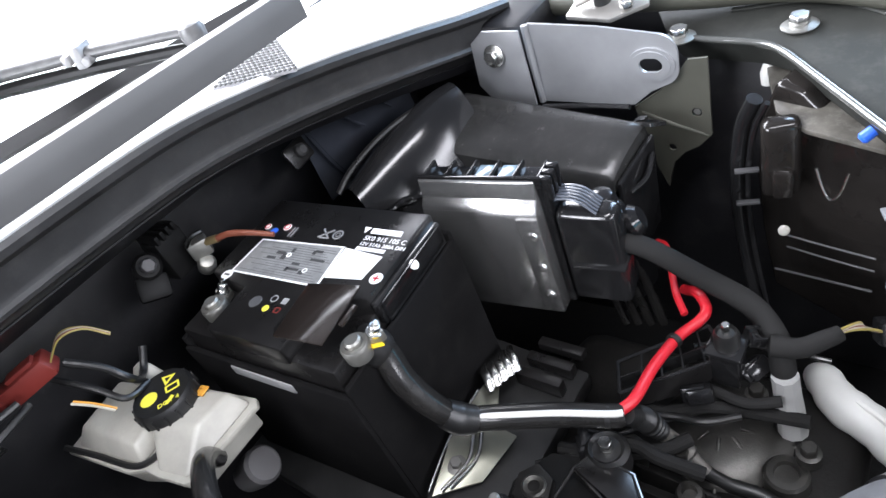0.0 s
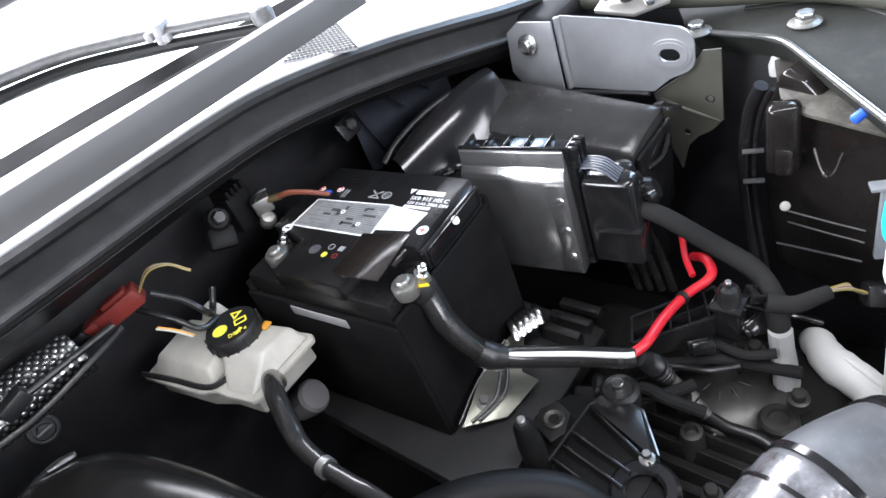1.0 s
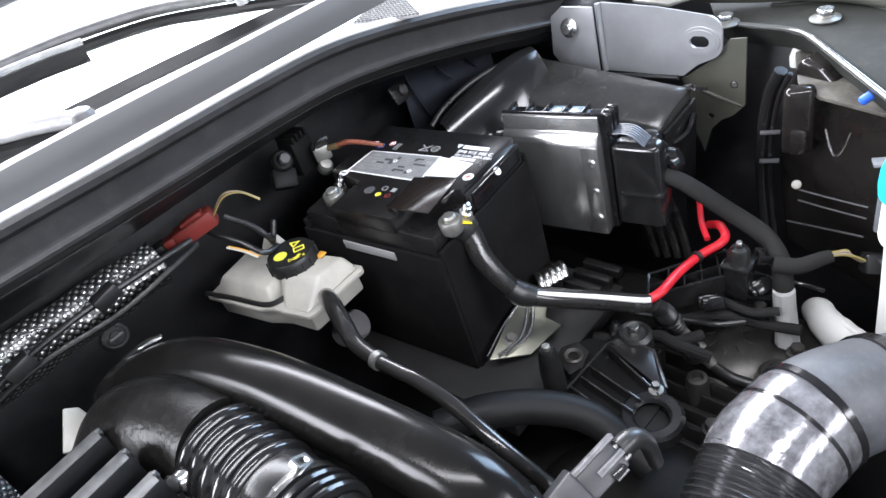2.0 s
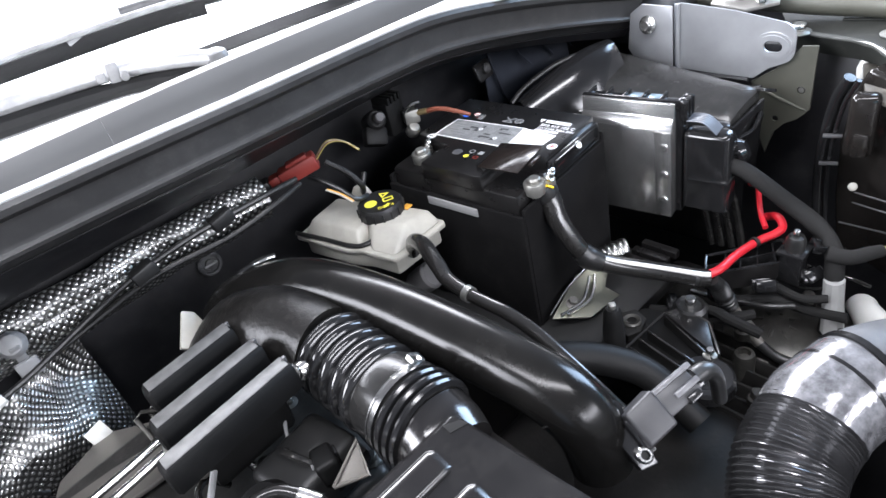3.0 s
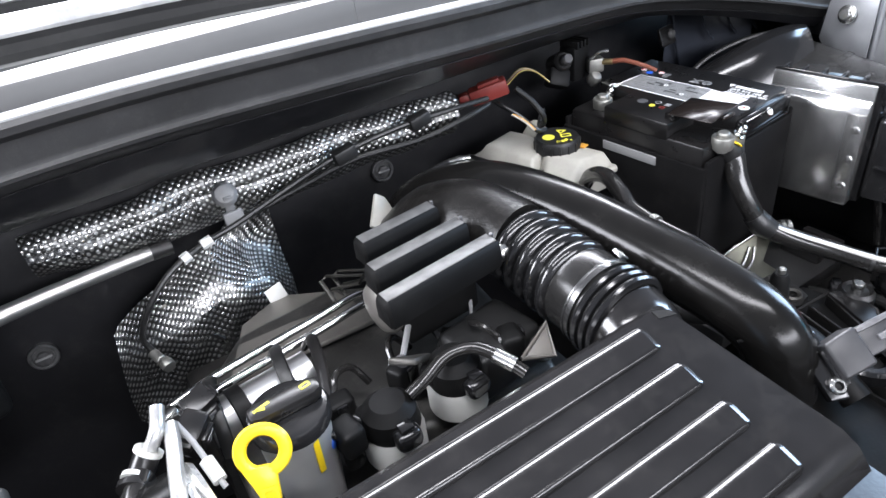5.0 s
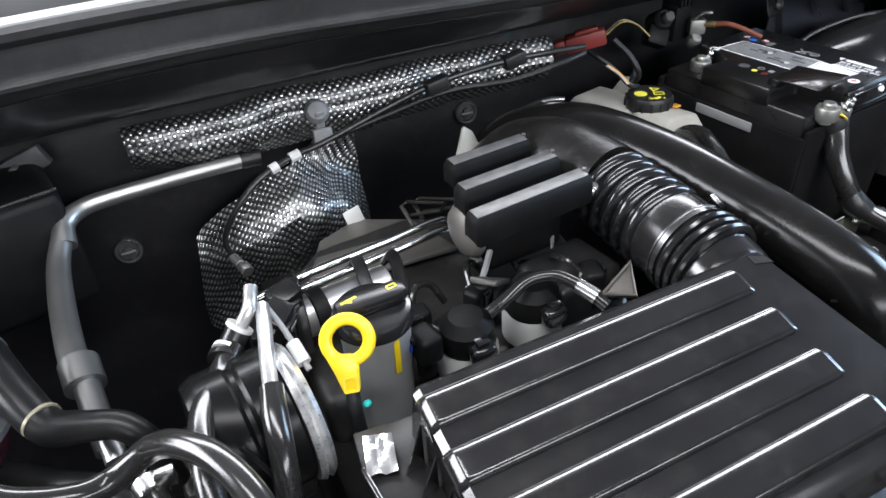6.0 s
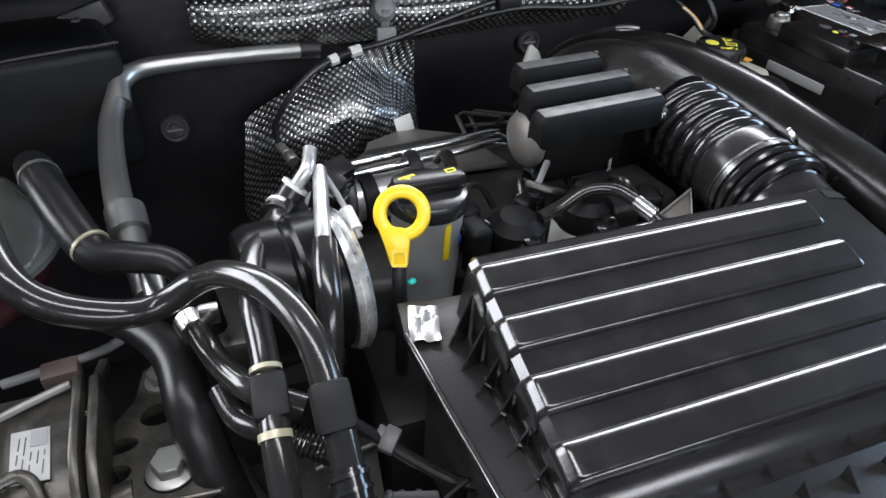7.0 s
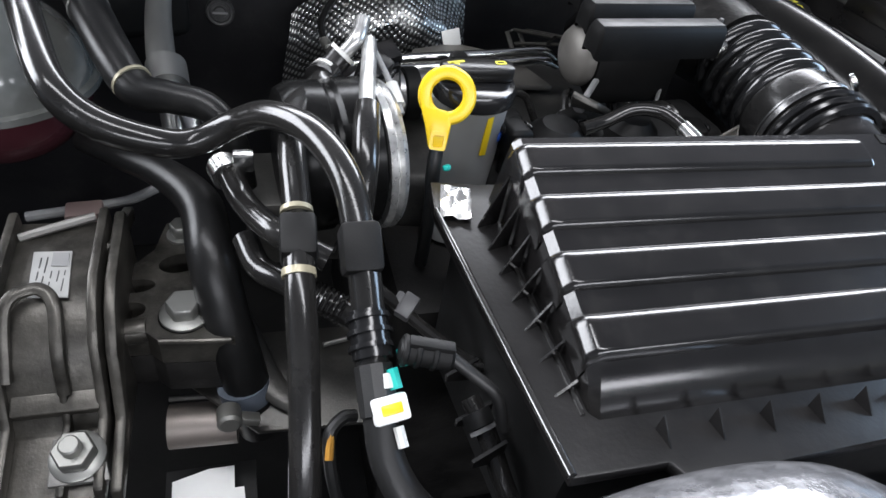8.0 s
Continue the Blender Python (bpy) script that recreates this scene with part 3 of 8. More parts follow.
def bulkhead_bits():
    f = thing("round_fastener", along((0.660, 0.400, 0.984), (0.655, 0.20, 1.03)), "grey round fastener pressed into the bulkhead", "fastener", "bulkhead fasteners")
    part("disc", lathe([(0.013, -0.004), (0.013, 0.002), (0.011, 0.004), (0.008, 0.003), (0.003, 0.0035)], 20), "fastener_grey", f)
    part("slot", box(-0.007, 0.007, -0.0012, 0.0012, 0.003, 0.0048, 0.0004), "fastener_grey", f)
    f = thing("panel_bracket", pose(0.770, 0.445, 0.900, 70, 0, 8), "small dark pressed bracket on the bulkhead", "bracket")
    part("bracket_plate", prism(rounded(-0.018, 0.018, -0.014, 0.014, 0.004), 0.0, 0.005, 0.001), "black_satin", f)
    part("bracket_boss", moved(lathe([(0.008, 0), (0.008, 0.006), (0.005, 0.009), (0.002, 0.009)], 16), Matrix.Translation((0.002, 0.001, 0.005))), "fastener_grey", f)
    p = thing("wall_side_panel", Matrix.Translation((0.86, 0.45, 0.88)), "dark glossy pressed panel on the bulkhead, its bluish sheen in the colour", "panel", kind="structure")
    part("panel_sheet", sheet([[(0.795 + 0.155 * u, 0.462 - 0.035 * u + 0.006 * math.sin(3 * u + 2 * v), 0.935 - 0.015 * u - 0.13 * v * (1 - 0.3 * u)) for u in (0, 0.2, 0.4, 0.6, 0.8, 1)] for v in (0, 0.25, 0.5, 0.75, 1)], 0.002), "panel_gloss", p, world_space=True)
    part("panel_edge", tube([(0.796, 0.459, 0.936), (0.803, 0.456, 0.90), (0.812, 0.452, 0.86), (0.826, 0.448, 0.815)], 0.0028, 8, 5), "panel_gloss", p, world_space=True)
    for x in (0.84, 0.885, 0.925):
        part("panel_crease", tube([(x, 0.450 - 0.22 * (x - 0.8), 0.925), (x + 0.012, 0.446 - 0.22 * (x - 0.8), 0.895), (x + 0.03, 0.443 - 0.22 * (x - 0.8), 0.872)], 0.002, 6, 4), "panel_gloss", p, world_space=True)
    h = thing("bulkhead_cable", Matrix.Translation((0.5, 0.46, 0.9)), "faded yellow-green wire on the bulkhead", "cable")
    part("green_wire", tube([(0.40, 0.430, 0.965), (0.43, 0.434, 0.968), (0.46, 0.436, 0.968)], 0.0012, 6, 4), "yellow_ink", h, "faded yellow-green wire", world_space=True)


# Blue tint in the base stands for daylight mirrored in the panel.
M["panel_gloss"] = material("glossy_dark_panel", (0.0340, 0.0380, 0.0480), 0.2, vary=0.2, bump=0.05, coat=0.5)
bulkhead_bits()

# ---- large things ----
LID = pose(0, 0.017, 0.905, 13.5, 0, 0)  # the lid's own plane, sloping down to the front


M["base_satin"] = material("satin_black_base", (0.0085, 0.008, 0.008), 0.36, bump=0.25, grain=300, dust=0.04, spec=0.33)
M["rim_gloss"] = material("shiny_worn_moulding", (0.014, 0.0135, 0.013), 0.1, bump=0.12, grain=260, coat=0.6)


def airbox():
    t = thing("air_filter_box", LID, "black ribbed air filter box on top of the engine", "air filter box")
    shape = [(0.0, -0.060), (0.0, 0.0), (-0.137, 0.0), (-0.150, -0.0045), (-0.163, -0.0165), (-0.1685, -0.030), (-0.169, -0.060)]
    bm = bmesh.new()
    ends = [[bm.verts.new((x0 - k * y, y, z)) for y, z in shape] for x0, k in ((0.0, 0.0), (0.276, 0.155))]
    bm.faces.new(ends[0]), bm.faces.new(ends[1][::-1])
    for i in range(len(shape)):
        j = (i + 1) % len(shape)
        bm.faces.new((ends[0][i], ends[1][i], ends[1][j], ends[0][j]))
    part("lid", soften(bm, 0.0042, 1, 40), "lid", t)
    for k in range(4):
        y = -0.010 - 0.0362 * k
        x1 = 0.240 + 0.002 * k
        bm = bmesh.new()
        prof = [(0.0018, -0.003), (0.0010, 0.0002), (-0.0006, 0.0022), (-0.0030, 0.0037), (-0.0054, 0.0042), (-0.0062, 0.00417), (-0.0180, 0.00368), (-0.0190, 0.0036), (-0.0206, 0.0028), (-0.0219, 0.0012), (-0.0229, -0.0008), (-0.0240, -0.003)]
        ends = [(-0.0010, -0.013), (-0.0009, -0.0062), (-0.0006, -0.0054), (0.0010, -0.0034), (0.0033, -0.0012), (0.0042, -0.0005), (0.0062, 0.0), (0.0105, 0.0), (x1 - 0.001, 0.0), (x1, 0.0), (x1 + 0.010, -0.0075)]
        rows = []
        for x, dz in ends:
            rows.append([bm.verts.new((x, y + dy, z + dz)) for dy, z in prof])
        for a, b in zip(rows, rows[1:]):
            for i in range(len(prof) - 1):
                bm.faces.new((a[i], a[i + 1], b[i + 1], b[i]))
        bm.faces.new(rows[0]), bm.faces.new(rows[-1][::-1])
        part("rib", bm, "lid", t, angle=48)
    part("inlet_neck", tube([(0.268, -0.012, -0.044), (0.2700, 0.004, -0.0440), (0.2715, 0.020, -0.0445)], [0.034, 0.0375, 0.0375], 28, 4), "lid", t)
    part("scuff", prism([(0.262, -0.004), (0.274, -0.010), (0.276, -0.016), (0.262, -0.012)], 0.0, 0.0006), "fabric", t, "pale scuff on the lid")
    # lower half: level flange with gussets against the lid's walls
    base = thing("lower_half")
    base.parent = t
    base.matrix_basis = LID.inverted()
    POSE[base] = Matrix()
    flange = [(-0.034, 0.046), (-0.038, 0.016), (-0.020, -0.163), (0.028, -0.163), (0.033, -0.172), (0.30, -0.166), (0.306, 0.02), (0.2, 0.03), (0.0, 0.042)]
    part("flange", prism(flange, 0.842, 0.850, 0.0012), "base_satin", base)
    part("tub", prism([(-0.026, 0.012), (-0.010, -0.150), (0.29, -0.155), (0.29, 0.02)], 0.72, 0.843, 0.006), "black_matt", base)
    for i in range(7):
        f = i / 6
        x, y = -0.0015, 0.004 - 0.122 * f
        zt = 0.893 + 0.24 * (y - 0.017)
        part("gusset", slab([(x, y, 0.850), (x - 0.014 + 0.003 * f, y - 0.004, 0.850), (x, y - 0.001, zt - 0.004)], 0.0012), "lid", base)
    for i in range(9):
        x = 0.03 + 0.029 * i
        part("gusset", slab([(x, -0.146, 0.850), (x, -0.146, 0.861), (x + 0.002, -0.157, 0.850)], 0.0010), "base_satin", base)
    part("flange_rim", tube([(-0.0375, 0.015, 0.8515), (-0.029, -0.075, 0.8515), (-0.0205, -0.1625, 0.8515)], 0.0023, 12, 2), "rim_gloss", base, "shiny rolled rim")
    corner = [[(-0.037 + 0.0036 * i + 0.0014 * j, 0.008 + 0.0056 * j - 0.0012 * i, 0.8525 + 0.0030 * ((i * 7 + j * 5 + i * j) % 3) * (0.5 + 0.1 * j)) for i in range(6)] for j in range(6)]
    part("corner_clip", sheet(corner, 0.0006), "steel", base, "bright crumpled metal clip")
    part("wall_foot", tube([(-0.0035, -0.030, 0.8512), (-0.0035, -0.085, 0.8512), (-0.0035, -0.135, 0.8512)], 0.0014, 8, 2), "rim_gloss", base, "shiny foot of the wall")
    return t


airbox()


def intake():
    t = thing("pressure_duct", Matrix.Translation((0.33, 0.1, 0.85)), "thick matt black plastic pressure duct running forward from the engine", "air duct")
    part("pipe", tube([(0.235, 0.375, 0.80), (0.256, 0.336, 0.862), (0.297, 0.272, 0.889), (0.325, 0.186, 0.891), (0.343, 0.08, 0.881), (0.353, 0.014, 0.870), (0.3565, -0.018, 0.859), (0.359, -0.036, 0.838), (0.361, -0.043, 0.800)], [0.030, 0.031, 0.031, 0.029, 0.0278, 0.0275, 0.0275, 0.027, 0.026], 32, 9), "duct", t, world_space=True)
    part("mould_seam", tube([(0.3275, -0.018, 0.857), (0.345, -0.036, 0.868), (0.366, -0.043, 0.866), (0.384, -0.034, 0.853)], 0.0014, 8, 4), "duct", t, "thin moulding seam", world_space=True)
    part("spring_clip", tube([(0.283, 0.316, 0.911), (0.293, 0.308, 0.914), (0.304, 0.302, 0.914)], [0.0034, 0.0044, 0.0030], 10, 4, squash=0.6), "steel", t, "small bright spring clip", world_space=True)
    part("clip_arm", tube([(0.262, 0.330, 0.897), (0.272, 0.322, 0.906), (0.284, 0.314, 0.9115)], 0.0030, 8, 4), "black_gloss", t, "dark clip arm", world_space=True)
    e = thing("intake_bellows", Matrix.Translation((0.267, 0.11, 0.84)), "glossy black corrugated intake hose between filter box and engine", "air hose")
    axis = along((0.2715, 0.043, 0.8680), (0.2705, 0.183, 0.8785))
    prof = []
    for k in range(5):  # five rings with narrow deep grooves
        z0 = 0.058 + 0.0150 * k
        prof += [(0.0345, z0), (0.0392, z0 + 0.0022), (0.0408, z0 + 0.0048), (0.0408, z0 + 0.0078), (0.0392, z0 + 0.0108), (0.0345, z0 + 0.0130)]
    part("bellows", moved(lathe(prof, 44, cap=False), axis), "black_gloss", e, world_space=True)
    part("cuff", moved(lathe([(0.0340, 0.0), (0.0372, 0.002), (0.0380, 0.030), (0.0386, 0.052), (0.0372, 0.058), (0.0345, 0.0585)], 44, cap=False), axis), "cuff_rubber", e, world_space=True)
    for z in (0.003, 0.0115, 0.0200):
        part("cuff_ring", moved(lathe([(0.0368, z - 0.0036), (0.0412, z - 0.0024), (0.0424, z), (0.0412, z + 0.0024), (0.0368, z + 0.0036)], 44, cap=False), axis), "black_gloss", e, world_space=True)
    part("hose_clamp", moved(lathe([(0.0378, 0.0270), (0.0404, 0.0270), (0.0404, 0.0285), (0.0396, 0.0291), (0.0396, 0.0323), (0.0404, 0.0329), (0.0404, 0.0343), (0.0378, 0.0343)], 44, cap=False), axis), "clamp", e, "dark steel spring clamp", world_space=True)
    part("clamp_ear", moved(ring_plate(rounded(-0.0085, 0.0085, -0.005, 0.005, 0.002), rounded(-0.0058, 0.0058, -0.0028, 0.0028, 0.001), 0, 0.003), Matrix.Translation((0.291, 0.073, 0.9090)) @ pose(0, 0, 0, 30, 40, 20)), "steel", e, "bright steel clamp ear", world_space=True)
    part("clamp_tongue", tube([(0.268, 0.0732, 0.9093), (0.280, 0.0730, 0.9082), (0.290, 0.0728, 0.9040)], 0.0024, 8, 3, squash=0.5), "steel", e, "bright steel clamp tongue", world_space=True)
    part("elbow", tube([(0.2705, 0.180, 0.8785), (0.266, 0.206, 0.880), (0.255, 0.24, 0.880), (0.237, 0.275, 0.868), (0.215, 0.30, 0.84)], [0.0385, 0.0405, 0.044, 0.045, 0.042], 32, 7), "elbow", e, "dusty matt black elbow", world_space=True)
    part("nipple", moved(lathe([(0.008, 0), (0.010, 0.004), (0.007, 0.010), (0.009, 0.014), (0.005, 0.018)], 14), along((0.240, 0.163, 0.890), (0.222, 0.160, 0.898))), "steel", e, "small bright spigot", world_space=True)
    return t


M["duct"] = material("matt_black_duct_plastic", (0.0055, 0.0053, 0.005), 0.19, bump=0.05, grain=700, dust=0.02, spec=0.24)
M["elbow"] = material("dusty_speckled_elbow", (0.009, 0.0085, 0.008), 0.30, vary=0.3, big=30, bump=0.9, grain=210, dust=0.08, spec=0.3)
M["cuff_rubber"] = material("glossy_cuff_rubber", (0.012, 0.0118, 0.0115), 0.2, bump=0.1, grain=300, spec=0.25, dust=0.05)
M["clamp"] = material("dark_spring_steel", (0.12, 0.12, 0.12), 0.25, metal=0.9, vary=0.2, bump=0.03)

intake()


def resonator():
    t = thing("resonator_box", Matrix.Translation((0.17, 0.19, 0.82)), "black engine housing with three half-round ribs", "housing")
    part("body", prism([(0.134, 0.166), (0.216, 0.172), (0.218, 0.250), (0.150, 0.244)], 0.835, 0.892, 0.006), "matt_low", t, world_space=True)
    for y, x0, x1 in ((0.240, 0.134, 0.216), (0.197, 0.122, 0.220), (0.155, 0.110, 0.224)):
        section = [(0.0128, -0.012), (0.0128, 0.001), (0.0116, 0.008), (0.0092, 0.0132), (0.0078, 0.0146), (0.0070, 0.0150), (-0.0080, 0.01545), (-0.0092, 0.0148), (-0.0112, 0.0115), (-0.0123, 0.005), (-0.0128, -0.002), (-0.0118, -0.010)]
        bm = bmesh.new()
        rows = []
        for x, r, dx in ((x0, 0.55, -0.003), (x0, 0.86, -0.0016), (x0, 1.0, 0.001), (x1, 1.0, 0.0), (x1, 0.9, 0.002)):
            yy = y - 0.10 * (x1 - x) + 0.002
            rows.append([bm.verts.new((x + dx, yy + dy * r, 0.902 + dz * r)) for dy, dz in section])
        for a, b in zip(rows, rows[1:]):
            for i in range(len(section) - 1):
                f = bm.faces.new((a[i], a[i + 1], b[i + 1], b[i]))
                f.smooth = True
        bm.faces.new(rows[0]), bm.faces.new(rows[-1][::-1])
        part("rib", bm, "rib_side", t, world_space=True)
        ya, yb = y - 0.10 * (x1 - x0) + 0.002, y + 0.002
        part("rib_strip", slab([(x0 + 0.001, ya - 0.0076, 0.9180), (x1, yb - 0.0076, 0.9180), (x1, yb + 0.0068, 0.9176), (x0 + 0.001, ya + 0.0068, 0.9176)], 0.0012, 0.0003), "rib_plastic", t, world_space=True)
        part("rib_tip", moved(drum(0.0020, 0, 0.006, 0.0005, 10), Matrix.Translation((x1 + 0.001, y + 0.003, 0.914))), "grey_dark", t, world_space=True)
    part("end_dome", moved(lathe([(0.026, 0.0), (0.026, 0.004), (0.022, 0.010), (0.012, 0.014), (0.004, 0.015)], 24), Matrix.Translation((0.132, 0.195, 0.868)) @ pose(0, 0, 0, 0, -90, 6)), "beige", t, "grey cast end dome", world_space=True)
    part("foot_flange", slab([(0.10, 0.135, 0.868), (0.12, 0.125, 0.862), (0.14, 0.135, 0.85), (0.11, 0.15, 0.85)], 0.006, 0.002), "cast_dark", t, "grey cast foot", world_space=True)
    return t


M["beige"] = material("stained_aluminium", (0.17, 0.16, 0.145), 0.5, metal=0.45, vary=0.25, bump=0.2, grain=500, dust=0.2)
M["grey_dark"] = material("dark_grey_plastic", (0.07, 0.07, 0.072), 0.4, vary=0.15, dust=0.15)
# Tops lightened, sides darkened: the light from above put into the colours.
M["rib_plastic"] = material("lightened_rib_tops", (0.098, 0.097, 0.095), 0.4, vary=0.3, big=60, bump=0.1, grain=400, spec=0.4)
M["rib_side"] = material("darkened_rib_sides", (0.006, 0.006, 0.006), 0.6, bump=0.1, spec=0.1, dust=0.02)

resonator()


def heat_shield():
    t = thing("heat_shield", Matrix.Translation((0.1, 0.46, 0.85)), "dimpled aluminium heat shield with a cable clipped on it", "heat shield")
    xs = [-0.13 + 0.0166 * i for i in range(31)]
    rows = []
    for dy, dz in ((0.012, -0.002), (0.004, 0.001), (-0.004, -0.003), (-0.010, -0.012), (-0.011, -0.022), (-0.007, -0.026), (-0.011, -0.034), (-0.010, -0.046), (-0.004, -0.058), (0.006, -0.070)):
        row = []
        for x in xs:
            k = 1 - 0.20 * max(0, x - 0.06) / 0.32 - 1.5 * max(0, 0.05 - x)
            wob = 0.0042 * math.sin(31 * x) + 0.003 * math.sin(67 * x + 40 * dz) + 0.0012 * math.sin(140 * x + 110 * dz)
            row.append((x, 0.466 - 0.11 * max(0, x - 0.08) + dy + wob, 0.925 + 0.026 * x + dz * k + 0.0015 * math.sin(41 * x)))
        rows.append(row)
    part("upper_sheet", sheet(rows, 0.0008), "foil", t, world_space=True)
    # lower sheet: a bulge over the turbocharger that runs up into a flap behind the cable clip
    rows = []
    for j in range(19):
        f = j / 18
        row = []
        for i in range(25):
            u = i / 24
            x = -0.108 + 0.016 * (1 - f) ** 2 * (1 - u) + 0.228 * u
            top = float(np.interp(x, (-0.11, -0.085, -0.05, -0.01, 0.03, 0.06, 0.085, 0.12), (0.760, 0.786, 0.806, 0.824, 0.832, 0.845, 0.868, 0.874)))
            z = top - (top - 0.655) * f
            crown = float(np.interp(x, (-0.11, -0.06, -0.01, 0.04, 0.09, 0.12), (0.772, 0.790, 0.812, 0.815, 0.795, 0.770)))
            depth = max(0.0, min(1.0, (crown + 0.028 - z) / 0.055))
            depth = depth * depth * (3 - 2 * depth)
            round_ = math.sqrt(max(0.0, 1 - ((x - 0.002) / 0.122) ** 2))
            row.append((x, 0.482 - 0.066 * depth * round_ + 0.0028 * math.sin(60 * x + 25 * z) + 0.0018 * math.sin(130 * x - 90 * z), z))
        rows.append(row)
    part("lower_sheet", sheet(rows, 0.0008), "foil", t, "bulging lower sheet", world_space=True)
    part("bulge_strap", tube([(-0.035, 0.436, 0.790), (-0.014, 0.424, 0.772), (0.012, 0.416, 0.745)], 0.003, 6, 4), "black_matt", t, world_space=True)
    part("washer", moved(lathe([(0.008, 0), (0.0085, 0.0015), (0.006, 0.003), (0.003, 0.0034)], 16), along((-0.030, 0.442, 0.795), (-0.035, 0.39, 0.825))), "beige", t, world_space=True)
    part("cable_clip", merge(moved(lathe([(0.014, 0), (0.014, 0.004), (0.010, 0.010), (0.003, 0.012)], 16), along((0.070, 0.441, 0.905), (0.065, 0.40, 0.93))), moved(box(-0.011, 0.011, -0.003, 0.003, -0.010, 0.010, 0.002), Matrix.Translation((0.070, 0.430, 0.879))), moved(box(-0.005, 0.005, -0.002, 0.002, -0.016, 0.016, 0.001), Matrix.Translation((0.07, 0.434, 0.893)) @ pose(0, 0, 0, 20, 0, 0))), "grey_plastic", t, "beige plastic cable clip", world_space=True)
    return t


heat_shield()


def sensor_cable():
    t = thing("sensor_cable", Matrix.Translation((0.07, 0.43, 0.87)), "black sensor cable with white collars clipped to the heat shield", "cable")
    part("lead", tube([(-0.061, 0.405, 0.775), (-0.064, 0.405, 0.80), (-0.045, 0.40, 0.835), (-0.012, 0.407, 0.860), (0.028, 0.418, 0.870), (0.07, 0.425, 0.875), (0.14, 0.425, 0.895), (0.20, 0.415, 0.915), (0.27, 0.402, 0.928), (0.34, 0.395, 0.93), (0.40, 0.40, 0.925)], 0.0034, 10, 7), "rubber", t, world_space=True)
    part("lead", tube([(0.07, 0.432, 0.872), (0.15, 0.428, 0.888), (0.22, 0.412, 0.905), (0.30, 0.40, 0.905), (0.36, 0.395, 0.913), (0.405, 0.405, 0.915)], 0.0034, 10, 6), "rubber", t, world_space=True)
    for a, b in (((0.026, 0.4178, 0.8695), (0.038, 0.4195, 0.8715)), ((0.002, 0.4115, 0.8645), (0.011, 0.4135, 0.8665))):
        part("collar", tube([a, b], 0.006, 10, smooth=False), "white", t, "white collar", world_space=True)
    part("probe", merge(moved(drum(0.0058, 0, 0.018, 0.001, 12), along((-0.062, 0.404, 0.776), (-0.050, 0.365, 0.772))), moved(hex_head(0.0075, 0.012), along((-0.055, 0.385, 0.774), (-0.047, 0.355, 0.768)))), "lead", t, "brassy threaded probe", world_space=True)
    for p in ((0.205, 0.411, 0.916), (0.30, 0.40, 0.929)):
        part("tape", moved(box(-0.014, 0.014, -0.008, 0.008, -0.008, 0.008, 0.003), Matrix.Translation(p) @ pose(0, 0, 0, 0, -12, 0)), "black_matt", t, world_space=True)
    return t


sensor_cable()


